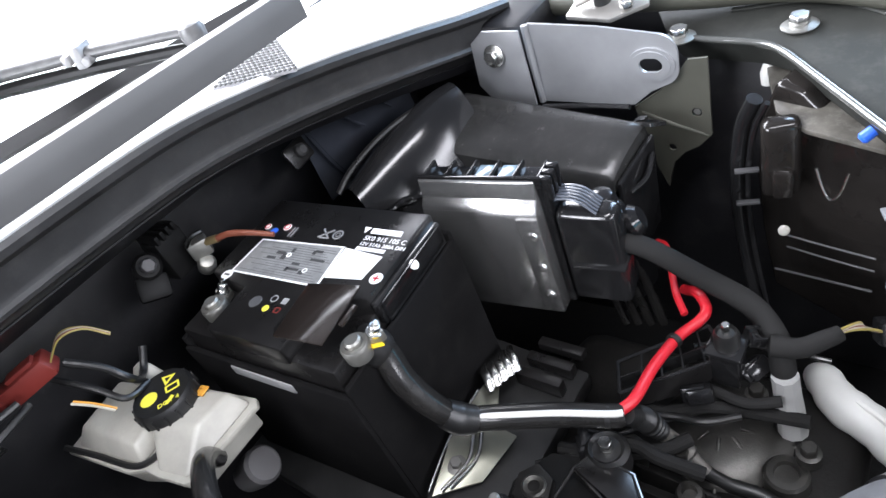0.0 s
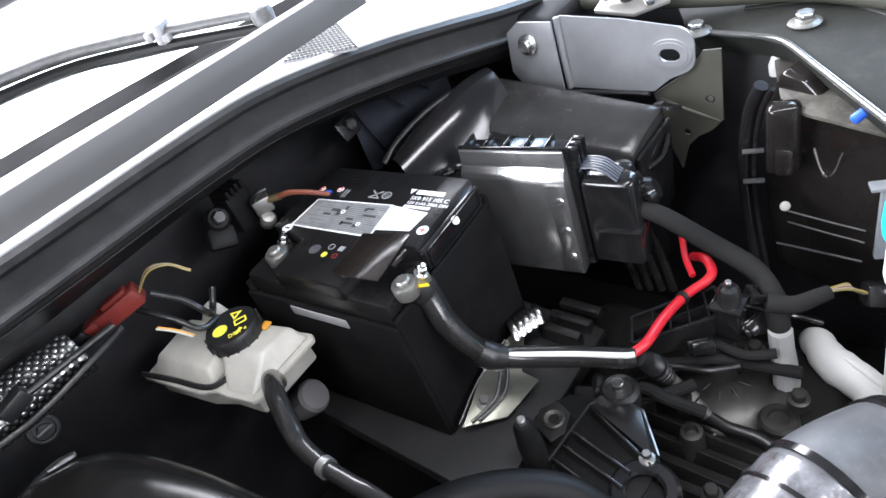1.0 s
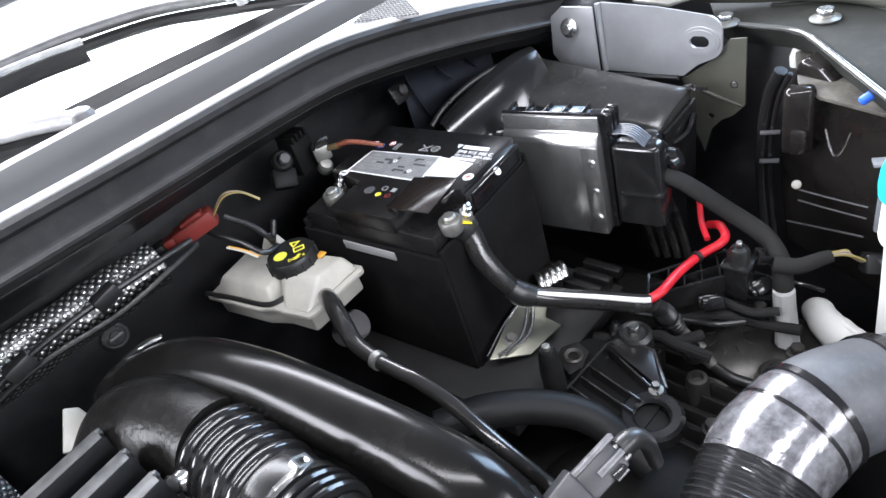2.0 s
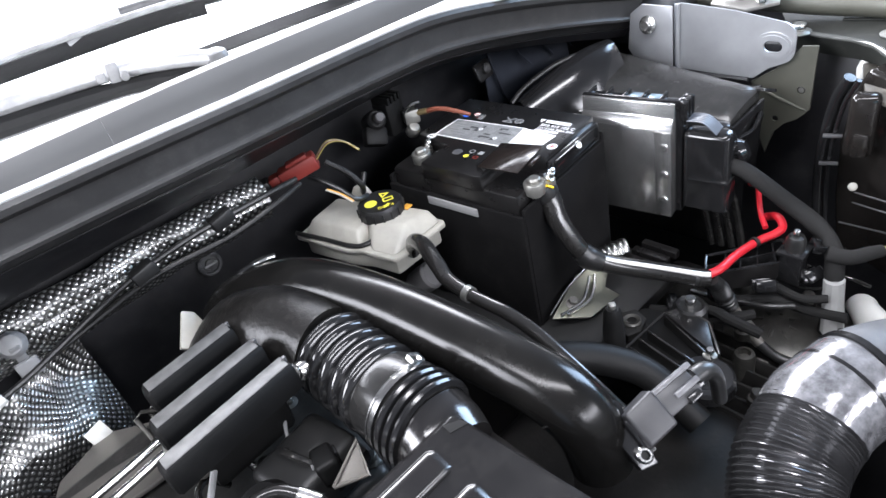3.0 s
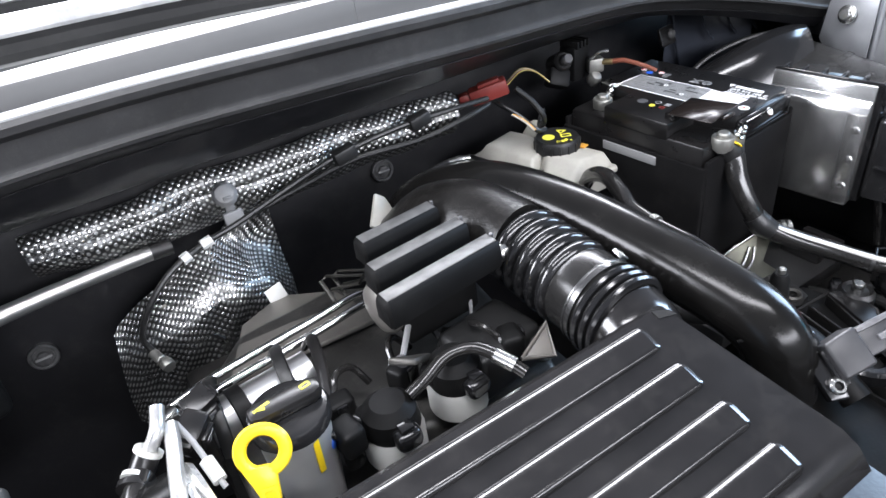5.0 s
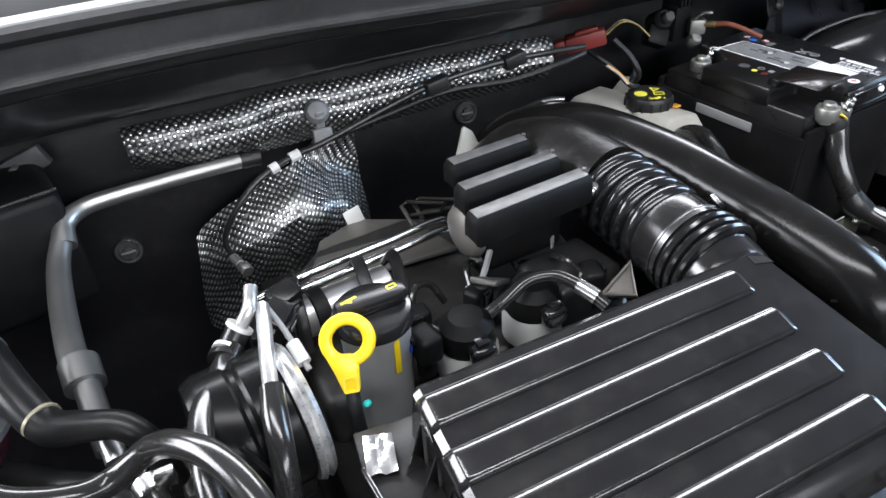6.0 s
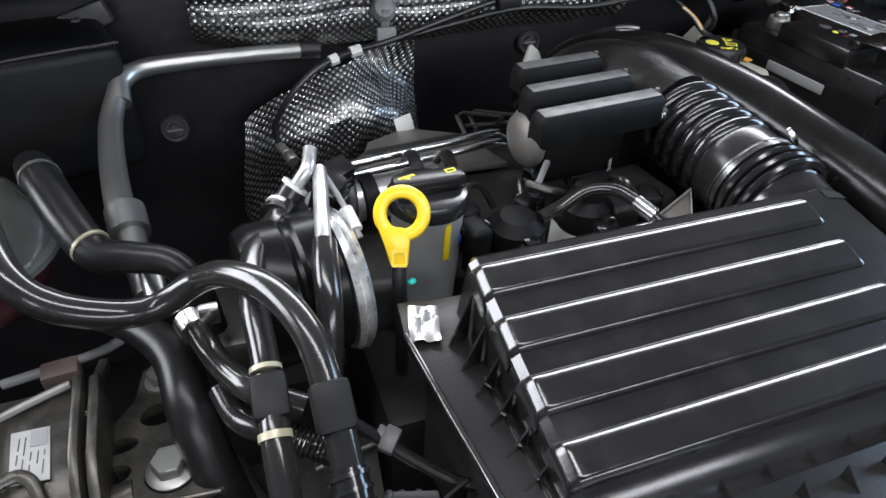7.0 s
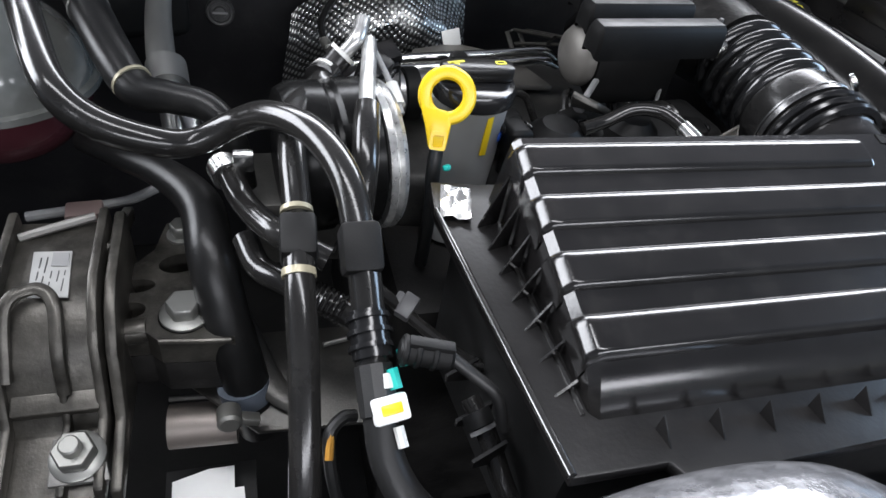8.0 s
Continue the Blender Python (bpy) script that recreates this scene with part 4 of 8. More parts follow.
def battery():
    m = pose(0.548, 0.190, 0.70, 0, 0, 5.0)  # near corner; x across, y to the rear
    t = thing("car_battery", m, "black car battery with silver and white labels in a felt sleeve", "battery")
    part("case", box(0.002, 0.173, 0.003, 0.205, 0.0, 0.172, 0.004), "black_satin", t)
    lid = [(0.0, 0.052), (0.050, 0.052), (0.066, 0.004), (0.175, 0.004), (0.175, 0.207), (0.062, 0.207), (0.052, 0.148), (0.0, 0.148)]
    part("lid", prism(lid, 0.168, 0.190, 0.0028, 2), "black_satin", t)
    part("front_ledge", box(0.066, 0.172, -0.004, 0.006, 0.160, 0.184, 0.002), "black_gloss", t)
    part("ledge_groove", ring_plate(rounded(0.070, 0.168, 0.161, 0.183, 0.002), rounded(0.072, 0.166, 0.163, 0.181, 0.0015), 0, 0.0012), "black_gloss", t, m=Matrix.Translation((0, -0.0048, 0)) @ pose(0, 0, 0, 90, 0, 0))
    sl = thing("sleeve")
    sl.parent = t
    POSE[sl] = m
    tagged(sl, "black felt sleeve")
    part("side_sheet", box(-0.006, 0.001, -0.006, 0.213, -0.02, 0.150, 0.003), "felt", sl)
    part("side_sheet", box(0.174, 0.181, -0.006, 0.213, -0.02, 0.166, 0.003), "felt", sl)
    part("front_sheet", box(-0.002, 0.178, -0.008, -0.001, -0.02, 0.158, 0.003), "felt", sl)
    part("rear_sheet", box(-0.002, 0.178, 0.207, 0.214, -0.02, 0.160, 0.003), "felt", sl)
    part("side_rib", box(-0.0075, -0.002, 0.06, 0.142, 0.135, 0.147, 0.0015), "grey_plastic", t, "pale moulded strip")
    part("silver_label", prism([(0.0680, 0.0640), (0.1195, 0.0690), (0.1145, 0.1790), (0.0670, 0.1820)], 0.1901, 0.1904), "paper", t, "silver type label with a white border")
    part("label_field", prism([(0.0700, 0.0665), (0.1175, 0.0712), (0.1125, 0.1765), (0.0690, 0.1790)], 0.1904, 0.19055), "label_field", t, "greyed label field")
    # rows of print too small to read
    for i in range(14):
        y0 = 0.070 + 0.004 * ((i * 5) % 4)
        part("print_line", box(0.0725 + 0.0030 * i, 0.0731 + 0.0030 * i, y0, 0.174 - 0.009 * ((i * 2) % 5), 0.1905, 0.19065), "ink_grey", t)
    for i, (x, y, w, d) in enumerate(((0.078, 0.092, 0.005, 0.006), (0.081, 0.100, 0.003, 0.016), (0.079, 0.113, 0.005, 0.004), (0.088, 0.104, 0.003, 0.010), (0.092, 0.128, 0.008, 0.006), (0.098, 0.132, 0.004, 0.012), (0.103, 0.123, 0.005, 0.004), (0.091, 0.140, 0.003, 0.012), (0.096, 0.078, 0.003, 0.018), (0.107, 0.088, 0.003, 0.010), (0.104, 0.096, 0.005, 0.004))):
        part("print_symbol", box(x, x + w, y, y + d, 0.1906, 0.19075, 0.0), "ink_dark", t)
    for x, y in ((0.0835, 0.092), (0.0985, 0.126)):
        part("print_symbol", moved(lathe([(0.0016, 0), (0.0030, 0), (0.0030, 0.0003), (0.0016, 0.0003)], 16, cap=False), Matrix.Translation((x, y, 0.1907))), "paper", t)
    part("white_label", prism([(0.085, 0.024), (0.114, 0.020), (0.1185, 0.0675), (0.080, 0.0645)], 0.1901, 0.1905), "paper", t, "white label")
    text = lambda x, y, s, w: stripe_text(w, s, Matrix.Translation((x, y, 0.1902)) @ pose(0, 0, 0, 0, 0, -90), "ink_white", t)
    part("emblem", prism([(0.1480, 0.064), (0.1480, 0.056), (0.1400, 0.060)], 0.1901, 0.1904), "ink_white", t)
    part("name_bar", prism([(0.1405, 0.053), (0.1475, 0.054), (0.1475, 0.018), (0.1405, 0.017)], 0.1901, 0.1904), "ink_white", t)
    text(0.1315, 0.056, 0.0080, "5K0 915 105 C")
    text(0.1245, 0.056, 0.0062, "12V 51Ah 280A DIN")
    part("print_line", box(0.118, 0.1225, 0.022, 0.056, 0.1901, 0.1903), "ink_white", t)
    disc = lambda x, y, r, mat, nm="symbol": part(nm, moved(drum(r, 0, 0.0005, 0.0001, 18), Matrix.Translation((x, y, 0.1901))), mat, t)
    disc(0.089, 0.010, 0.0065, "paper", "plus_sign"), part("plus_bar", merge(box(0.0855, 0.0925, 0.0092, 0.0108, 0.1906, 0.1908), box(0.0882, 0.0898, 0.0065, 0.0135, 0.1906, 0.1908)), "red_wire", t)
    disc(0.062, 0.182, 0.0065, "paper", "minus_sign"), part("minus_bar", box(0.061, 0.063, 0.1785, 0.1855, 0.1906, 0.1908), "ink_dark", t)
    disc(0.0394, 0.118, 0.0068, "grey_dark"), disc(0.0349, 0.1003, 0.0036, "yellow_ink"), disc(0.1318, 0.1872, 0.0042, "paper"), disc(0.1266, 0.1736, 0.0048, "blue"), disc(0.1344, 0.1599, 0.0046, "paper")
    for x, y, r, mat in ((0.0468, 0.0993, 0.0042, "grey_plastic"), (0.1318, 0.1872, 0.0034, "red_wire"), (0.1344, 0.1599, 0.0038, "red_wire"), (0.1332, 0.0887, 0.0062, "grey_plastic"), (0.1332, 0.0887, 0.0028, "grey_plastic")):
        part("symbol", moved(lathe([(r * 0.72, 0), (r, 0), (r, 0.0003), (r * 0.72, 0.0003)], 20, cap=False), Matrix.Translation((x, y, 0.1907 if mat == "red_wire" else 0.1902))), mat, t)
    part("symbol", box(0.0432, 0.0500, 0.082, 0.0886, 0.1901, 0.1905), "silver_label", t)
    part("symbol", ring_plate(rounded(0.0325, 0.0390, 0.083, 0.0895, 0.001), rounded(0.0337, 0.0378, 0.0842, 0.0883, 0.0006), 0.1901, 0.1905), "red_dark", t)
    for turn in (40, -40):  # crossed-out bin
        part("symbol", moved(box(-0.0010, 0.0010, -0.0095, 0.0095, 0, 0.0003), Matrix.Translation((0.1326, 0.1038, 0.1903)) @ pose(0, 0, 0, 0, 0, turn)), "grey_plastic", t)
    part("symbol", box(0.1262, 0.1280, 0.098, 0.109, 0.1901, 0.1903), "grey_plastic", t)
    for k in range(2):
        part("symbol", box(0.122, 0.136, 0.1450 + 0.0040 * k, 0.1466 + 0.0040 * k, 0.1901, 0.1903), "grey_plastic", t)
    part("side_dot", moved(drum(0.0048, 0, 0.002, 0.0005, 16), Matrix.Translation((0.120, -0.0055, 0.179)) @ pose(0, 0, 0, 55, 0, 0)), "paper", t, "white dot")
    part("flap_hinge", box(0.012, 0.060, 0.052, 0.066, 0.186, 0.1975, 0.002), "black_satin", t)
    part("flap_latch", box(0.030, 0.052, -0.001, 0.004, 0.197, 0.2005, 0.001), "flap", t)
    part("terminal_flap", slab([(0.0050, 0.0560, 0.2010), (0.0070, 0.0010, 0.2030), (0.0700, 0.0070, 0.2030), (0.0645, 0.0660, 0.1990)], 0.0018, 0.0007), "flap", t, "smoky brown terminal flap")
    for x, y, turn in ((0.029, 0.174, 20), (0.029, -0.003, -25)):
        c = thing("terminal_clamp")
        c.parent = t
        tagged(c, "dull lead terminal clamp")
        c.matrix_basis = Matrix.Translation((x, y, 0.166 if y > 0.1 else 0.161)) @ pose(0, 0, 0, 0, 0, turn) @ Matrix.Scale(0.92, 4)
        POSE[c] = m @ c.matrix_basis
        part("post", lathe([(0.0085, 0), (0.0080, 0.024), (0.0065, 0.026)], 18), "lead", c)
        part("ring", lathe([(0.0085, 0.004), (0.0128, 0.004), (0.0134, 0.006), (0.0140, 0.018), (0.0128, 0.0205), (0.0085, 0.0205)], 28, cap=False), "lead", c)
        part("jaw", merge(box(0.010, 0.027, -0.0065, -0.0015, 0.006, 0.018, 0.0015), box(0.010, 0.027, 0.0015, 0.0065, 0.006, 0.018, 0.0015)), "lead", c)
        part("nut", moved(merge(hex_head(0.0056, 0.008), drum(0.0030, 0.008, 0.013, 0.0006, 12), lathe([(0.0072, -0.002), (0.0072, 0.0), (0.005, 0.0005)], 16)), Matrix.Translation((0.020, -0.002, 0.0195)) @ pose(0, 0, 0, 20, 25, 0)), "steel", c, "bright clamp nut")
    return t


M["flap"] = material("smoky_flap", (0.016, 0.0125, 0.011), 0.16, bump=0.02)
M["label_field"] = material("greyed_silver_print", (0.27, 0.27, 0.265), 0.45, metal=0.3, vary=0.2, big=60, bump=0.04)
M["ink_grey"] = material("grey_ink", (0.13, 0.13, 0.13), 0.6, vary=0.1, bump=0)
battery()


def battery_tray():
    t = thing("battery_bracket", Matrix.Translation((0.60, 0.15, 0.69)), "shiny pressed steel bracket at the foot of the battery", "bracket")
    part("plate", slab([(0.548, 0.165, 0.702), (0.585, 0.135, 0.690), (0.640, 0.128, 0.690), (0.640, 0.150, 0.694), (0.70, 0.178, 0.708), (0.62, 0.182, 0.712)], 0.003, 0.001), "bracket", t, world_space=True)
    for d in (0.0, 0.006):
        part("bead", tube([(0.556 + d, 0.158 - d, 0.704), (0.590 + d, 0.152 - d, 0.702), (0.612 + d, 0.158 - d, 0.705), (0.632 + d, 0.168 - d * 0.6, 0.709)], 0.0021, 8, 5), "steel", t, world_space=True)
    part("edge", tube([(0.550, 0.169, 0.704), (0.60, 0.178, 0.710), (0.66, 0.180, 0.712)], 0.0014, 8, 3), "steel", t, world_space=True)
    for i in range(5):
        x, y = 0.664 + 0.0078 * i, 0.166 - 0.0034 * i
        part("finger", tube([(x, y, 0.712), (x + 0.008, y + 0.008, 0.7185), (x + 0.014, y + 0.016, 0.7175), (x + 0.028, y + 0.030, 0.704)], 0.0043, 10, 5, squash=0.6), "steel", t, world_space=True)
    bolt("rivet", (0.585, 0.161, 0.701), (0, -0.2, 1), 0.006, "cast", "", parent=t)
    return t


M["bracket"] = material("stained_steel", (0.22, 0.22, 0.18), 0.3, metal=0.9, vary=0.2, bump=0.05)
battery_tray()


def main_cable():
    t = thing("battery_cable", Matrix.Translation((0.6, 0.15, 0.76)), "black battery cable with a white stripe and red branch", "cable")
    path = [(0.588, 0.196, 0.872), (0.594, 0.186, 0.852), (0.588, 0.170, 0.825), (0.590, 0.150, 0.795), (0.600, 0.136, 0.772), (0.620, 0.115, 0.758), (0.648, 0.075, 0.745), (0.668, 0.036, 0.738), (0.674, 0.026, 0.737)]
    part("sheath", tube(path, [0.014, 0.0135, 0.0125, 0.0118, 0.0115, 0.0115, 0.0112, 0.0105, 0.010], 16, 8), "hose", t, world_space=True)
    part("boot", moved(lathe([(0.015, 0), (0.017, 0.006), (0.015, 0.022), (0.013, 0.026)], 18), along((0.594, 0.187, 0.850), (0.586, 0.198, 0.876))), "rubber", t, world_space=True)
    part("yellow_mark", tube([(0.5835, 0.1775, 0.8735), (0.5920, 0.1765, 0.8670)], 0.0030, 8, smooth=False, squash=0.5), "yellow", t, "yellow mark", world_space=True)
    off = [V(-0.0040, -0.0020, 0.0092)] * 9
    part("white_stripe", tube([V(*p) + o for p, o in list(zip(path, off))[2:]], [0.0022] + [0.0031] * 6, 10, 8), "white", t, "white stripe", world_space=True)
    part("red_branch", tube([(0.672, 0.030, 0.741), (0.690, 0.022, 0.742), (0.730, 0.022, 0.736), (0.771, 0.016, 0.731), (0.796, 0.004, 0.732), (0.811, 0.003, 0.733), (0.825, 0.015, 0.735), (0.84, 0.035, 0.72)], 0.0052, 14, 7), "red_wire", t, "red insulated branch", world_space=True)
    part("red_branch", tube([(0.797, 0.018, 0.735), (0.815, 0.032, 0.740), (0.845, 0.048, 0.740), (0.875, 0.064, 0.740), (0.89, 0.08, 0.73)], 0.0036, 12, 6), "red_wire", t, "red insulated branch", world_space=True)
    part("tape_lump", tube([(0.592, 0.146, 0.786), (0.5975, 0.138, 0.775), (0.606, 0.129, 0.7665)], [0.0128, 0.0146, 0.0126], 12, 4), "rubber", t, "worn tape wrap", world_space=True)
    for a, b in (((0.6655, 0.040, 0.7385), (0.6675, 0.036, 0.738)), ((0.764, 0.0180, 0.7318), (0.769, 0.0166, 0.7312))):
        part("cable_tie", tube([a, b], 0.0106 if a[0] < 0.7 else 0.0072, 14, smooth=False), "black_matt", t, "black cable tie", world_space=True)
    return t


main_cable()


def ecu():
    m = pose(0.764, 0.130, 0.735, 0, 0, 8.0)
    t = thing("control_unit", m, "engine control unit with a brushed metal cover", "control unit")
    prof = [(0.0, 0.0), (0.0, 0.124), (0.004, 0.134), (0.010, 0.140), (0.012, 0.158), (0.016, 0.160), (0.018, 0.0)]
    bm = bmesh.new()
    a = [bm.verts.new((x, -0.002, z)) for x, z in prof]
    b = [bm.verts.new((x, 0.122, z)) for x, z in prof]
    bm.faces.new(a), bm.faces.new(b[::-1])
    for i in range(7):
        bm.faces.new((a[i], b[i], b[(i + 1) % 7], a[(i + 1) % 7]))
    part("metal_cover", soften(bm, 0.001), "ecu", t, "brushed metal cover")
    part("cover_edge", box(-0.0022, 0.0, -0.003, 0.018, 0.004, 0.126, 0.0007), "ecu", t, "riveted cover edge")
    for z in (0.028, 0.066, 0.106):
        part("cover_lug", moved(lathe([(0.0055, 0), (0.0045, 0.0022), (0.0015, 0.003)], 14), Matrix.Translation((-0.002, 0.006, z)) @ pose(0, 0, 0, 0, -90, 0)), "ecu", t)
    part("housing", box(0.016, 0.046, -0.010, 0.124, 0.0, 0.152, 0.003), "black_gloss", t)
    for i in range(6):
        y = -0.006 + 0.0245 * i
        part("top_rib", box(0.018, 0.045, y, y + 0.003, 0.150, 0.160, 0.001), "black_gloss", t)
    for i in range(2):
        part("top_insert", box(0.022, 0.042, 0.022 + 0.0245 * i, 0.040 + 0.0245 * i, 0.1515, 0.156, 0.001), "insert", t, "shiny blue-white insert")
    part("top_rail", box(0.014, 0.018, -0.008, 0.122, 0.150, 0.162, 0.001), "black_gloss", t)
    for i in range(3):
        part("end_fin", box(0.016 + 0.010 * i, 0.023 + 0.010 * i, -0.016, -0.004, 0.135, 0.160, 0.002), "black_gloss", t)
    plug = thing("plug")
    plug.parent = t
    POSE[plug] = m
    tagged(plug, "large black plug with a ribbed lever")
    part("plug_body", merge(pillow(0.014, 0.042, -0.068, -0.010, 0.012, 0.122, 0.008, 0.010), pillow(0.030, 0.062, -0.066, -0.018, 0.010, 0.112, 0.013, 0.014)), "black_gloss", plug)
    part("plug_hood", moved(lathe([(0.0145, 0), (0.0145, 0.006), (0.011, 0.012), (0.005, 0.014)], 20), Matrix.Translation((0.046, -0.046, 0.108))), "black_gloss", plug)
    for i in range(6):
        part("lever_fin", tube([(0.016 + 0.004 * i, -0.052, 0.122), (0.018 + 0.004 * i, -0.034, 0.135), (0.020 + 0.004 * i, -0.014, 0.134)], 0.0013, 6, 4), "fin", plug)
    part("plug_lip", box(0.010, 0.063, -0.0695, -0.02, 0.055, 0.0585, 0.001), "black_gloss", plug)
    for i in range(4):
        y = -0.018 - 0.013 * i
        part("plug_cable", tube([(0.040 + 0.005 * i, y, 0.030), (0.052 + 0.004 * i, y - 0.004, 0.004), (0.060 + 0.003 * i, y - 0.010, -0.030), (0.058 + 0.002 * i, y - 0.020, -0.075)], 0.0050, 10, 6, ripple=lambda s, r: r + 0.0006 * math.sin(2 * math.pi * s / 0.004)), "hose", plug, "black corrugated cable")
    part("cable_outlet", moved(lathe([(0.013, 0), (0.013, 0.008), (0.016, 0.009), (0.016, 0.014), (0.011, 0.02)], 18), Matrix.Translation((0.050, -0.060, 0.078)) @ pose(0, 0, 0, 60, 30, 0)), "black_gloss", plug)
    return t


M["fin"] = material("blue_grey_fins", (0.09, 0.10, 0.12), 0.25, vary=0.2)
M["insert"] = material("pale_blue_insert", (0.2, 0.27, 0.32), 0.2, metal=0.3, vary=0.2, bump=0)
ecu()


M["milky_pale"] = material("grubby_paper", (0.36, 0.36, 0.35), 0.6, vary=0.15, bump=0.2, grain=200)


def braided_loom():
    t = thing("wiring_loom", Matrix.Translation((0.81, 0.0, 0.76)), "thick grey cloth-taped wiring loom with taped branches", "wiring loom")
    part("loom", tube([(0.802, 0.082, 0.810), (0.812, 0.055, 0.800), (0.818, 0.008, 0.768), (0.822, -0.034, 0.738), (0.803, -0.060, 0.722), (0.791, -0.068, 0.700), (0.788, -0.072, 0.66), (0.79, -0.07, 0.60)], [0.009, 0.0098, 0.0104, 0.0108, 0.0110, 0.0110, 0.010, 0.010], 16, 8), "fabric", t, world_space=True)
    part("branch", tube([(0.79, -0.058, 0.728), (0.795, -0.080, 0.727), (0.806, -0.097, 0.733), (0.815, -0.106, 0.734)], [0.010, 0.009, 0.008, 0.007], 12, 6), "fabric", t, world_space=True)
    part("paper_wrap", tube([(0.785, -0.071, 0.697), (0.785, -0.073, 0.672), (0.782, -0.077, 0.645), (0.779, -0.080, 0.622)], [0.0116, 0.0118, 0.0124, 0.0132], 10, 4), "milky_pale", t, "white paper label wrapped round the loom", world_space=True)
    for i, c in enumerate(("yellow_wire", "milky_grey_wire", "brown_wire", "milky_grey_wire", "yellow_wire")):
        part("wire", tube([(0.814, -0.105, 0.735 + 0.001 * i), (0.826 + 0.002 * i, -0.116, 0.730), (0.840, -0.127 + 0.002 * i, 0.718), (0.85, -0.135 + 0.002 * i, 0.705)], 0.0013, 6, 5), c, t, world_space=True)
    part("socket", moved(box(-0.012, 0.012, -0.014, 0.014, -0.010, 0.012, 0.003), Matrix.Translation((0.857, -0.140, 0.700)) @ pose(0, 0, 0, 10, 30, 30)), "black_gloss", t, "black socket", world_space=True)
    return t


braided_loom()


M["lid_gloss"] = material("semi_gloss_lid_plastic", (0.026, 0.026, 0.0255), 0.25, vary=0.2, big=20, bump=0.12, grain=900, dust=0.06)


def fuse_box():
    t = thing("fuse_box", Matrix.Translation((0.9, 0.2, 0.75)), "black plastic fuse box with a smooth sloping lid", "fuse box")
    A, B, C, D = V(0.850, 0.345, 0.868), V(0.869, 0.106, 0.832), V(0.941, 0.099, 0.851), V(0.955, 0.330, 0.874)
    rows = []
    for u in (-0.012, 0.0, 0.02, 0.06, 0.2, 0.4, 0.6, 0.8, 0.94, 0.98, 1.0, 1.012):
        row = []
        for w in (-0.03, 0.0, 0.04, 0.12, 0.3, 0.5, 0.7, 0.88, 0.96, 1.0, 1.03):
            uu, ww = min(1, max(0, u)), min(1, max(0, w))
            p = (A * (1 - uu) + B * uu) * (1 - ww) + (D * (1 - uu) + C * uu) * ww
            rim = min(1.0, min(uu, 1 - uu) / 0.06, min(ww, 1 - ww) / 0.12)
            drop = 0.022 if (u < 0 or u > 1 or w < 0 or w > 1) else 0.006 * (1 - rim) ** 2
            row.append((p.x, p.y, p.z - drop + 0.004 * math.sin(math.pi * ww)))
        rows.append(row)
    part("lid", sheet(rows, 0.002), "lid_gloss", t, world_space=True)
    for k in range(2):
        part("emboss", moved(ring_plate(rounded(-0.007, 0.007, -0.005, 0.005, 0.001), rounded(-0.006, 0.006, -0.004, 0.004, 0.001), 0, 0.0006), Matrix.Translation((0.902 + 0.013 * k, 0.243 - 0.002 * k, 0.8705 + 0.0028 * k)) @ pose(0, 0, 0, 9, -8, 0)), "lid_gloss", t, world_space=True)
    part("body", prism([(0.862, 0.31), (0.872, 0.115), (0.938, 0.107), (0.95, 0.3)], 0.62, 0.83, 0.006), "black_gloss", t, world_space=True)
    part("latch", merge(moved(box(-0.006, 0.006, -0.016, 0.016, -0.004, 0.004, 0.001), Matrix.Translation((0.946, 0.112, 0.838)) @ pose(0, 0, 0, 0, 10, 80)), moved(ring_plate(rounded(-0.014, 0.014, -0.010, 0.010, 0.003), rounded(-0.010, 0.010, -0.006, 0.006, 0.002), 0, 0.004), Matrix.Translation((0.945, 0.095, 0.842)) @ pose(0, 0, 0, 20, 15, 60))), "black_gloss", t, "lid latch", world_space=True)
    part("skirt", slab([(0.870, 0.104, 0.822), (0.94, 0.096, 0.835), (0.938, 0.10, 0.72), (0.872, 0.108, 0.70)], 0.006, 0.002), "black_gloss", t, world_space=True)
    part("grip", tube([(0.885, 0.098, 0.80), (0.905, 0.088, 0.806), (0.925, 0.088, 0.82), (0.93, 0.092, 0.80)], 0.003, 8, 4), "black_gloss", t, world_space=True)
    return t


fuse_box()


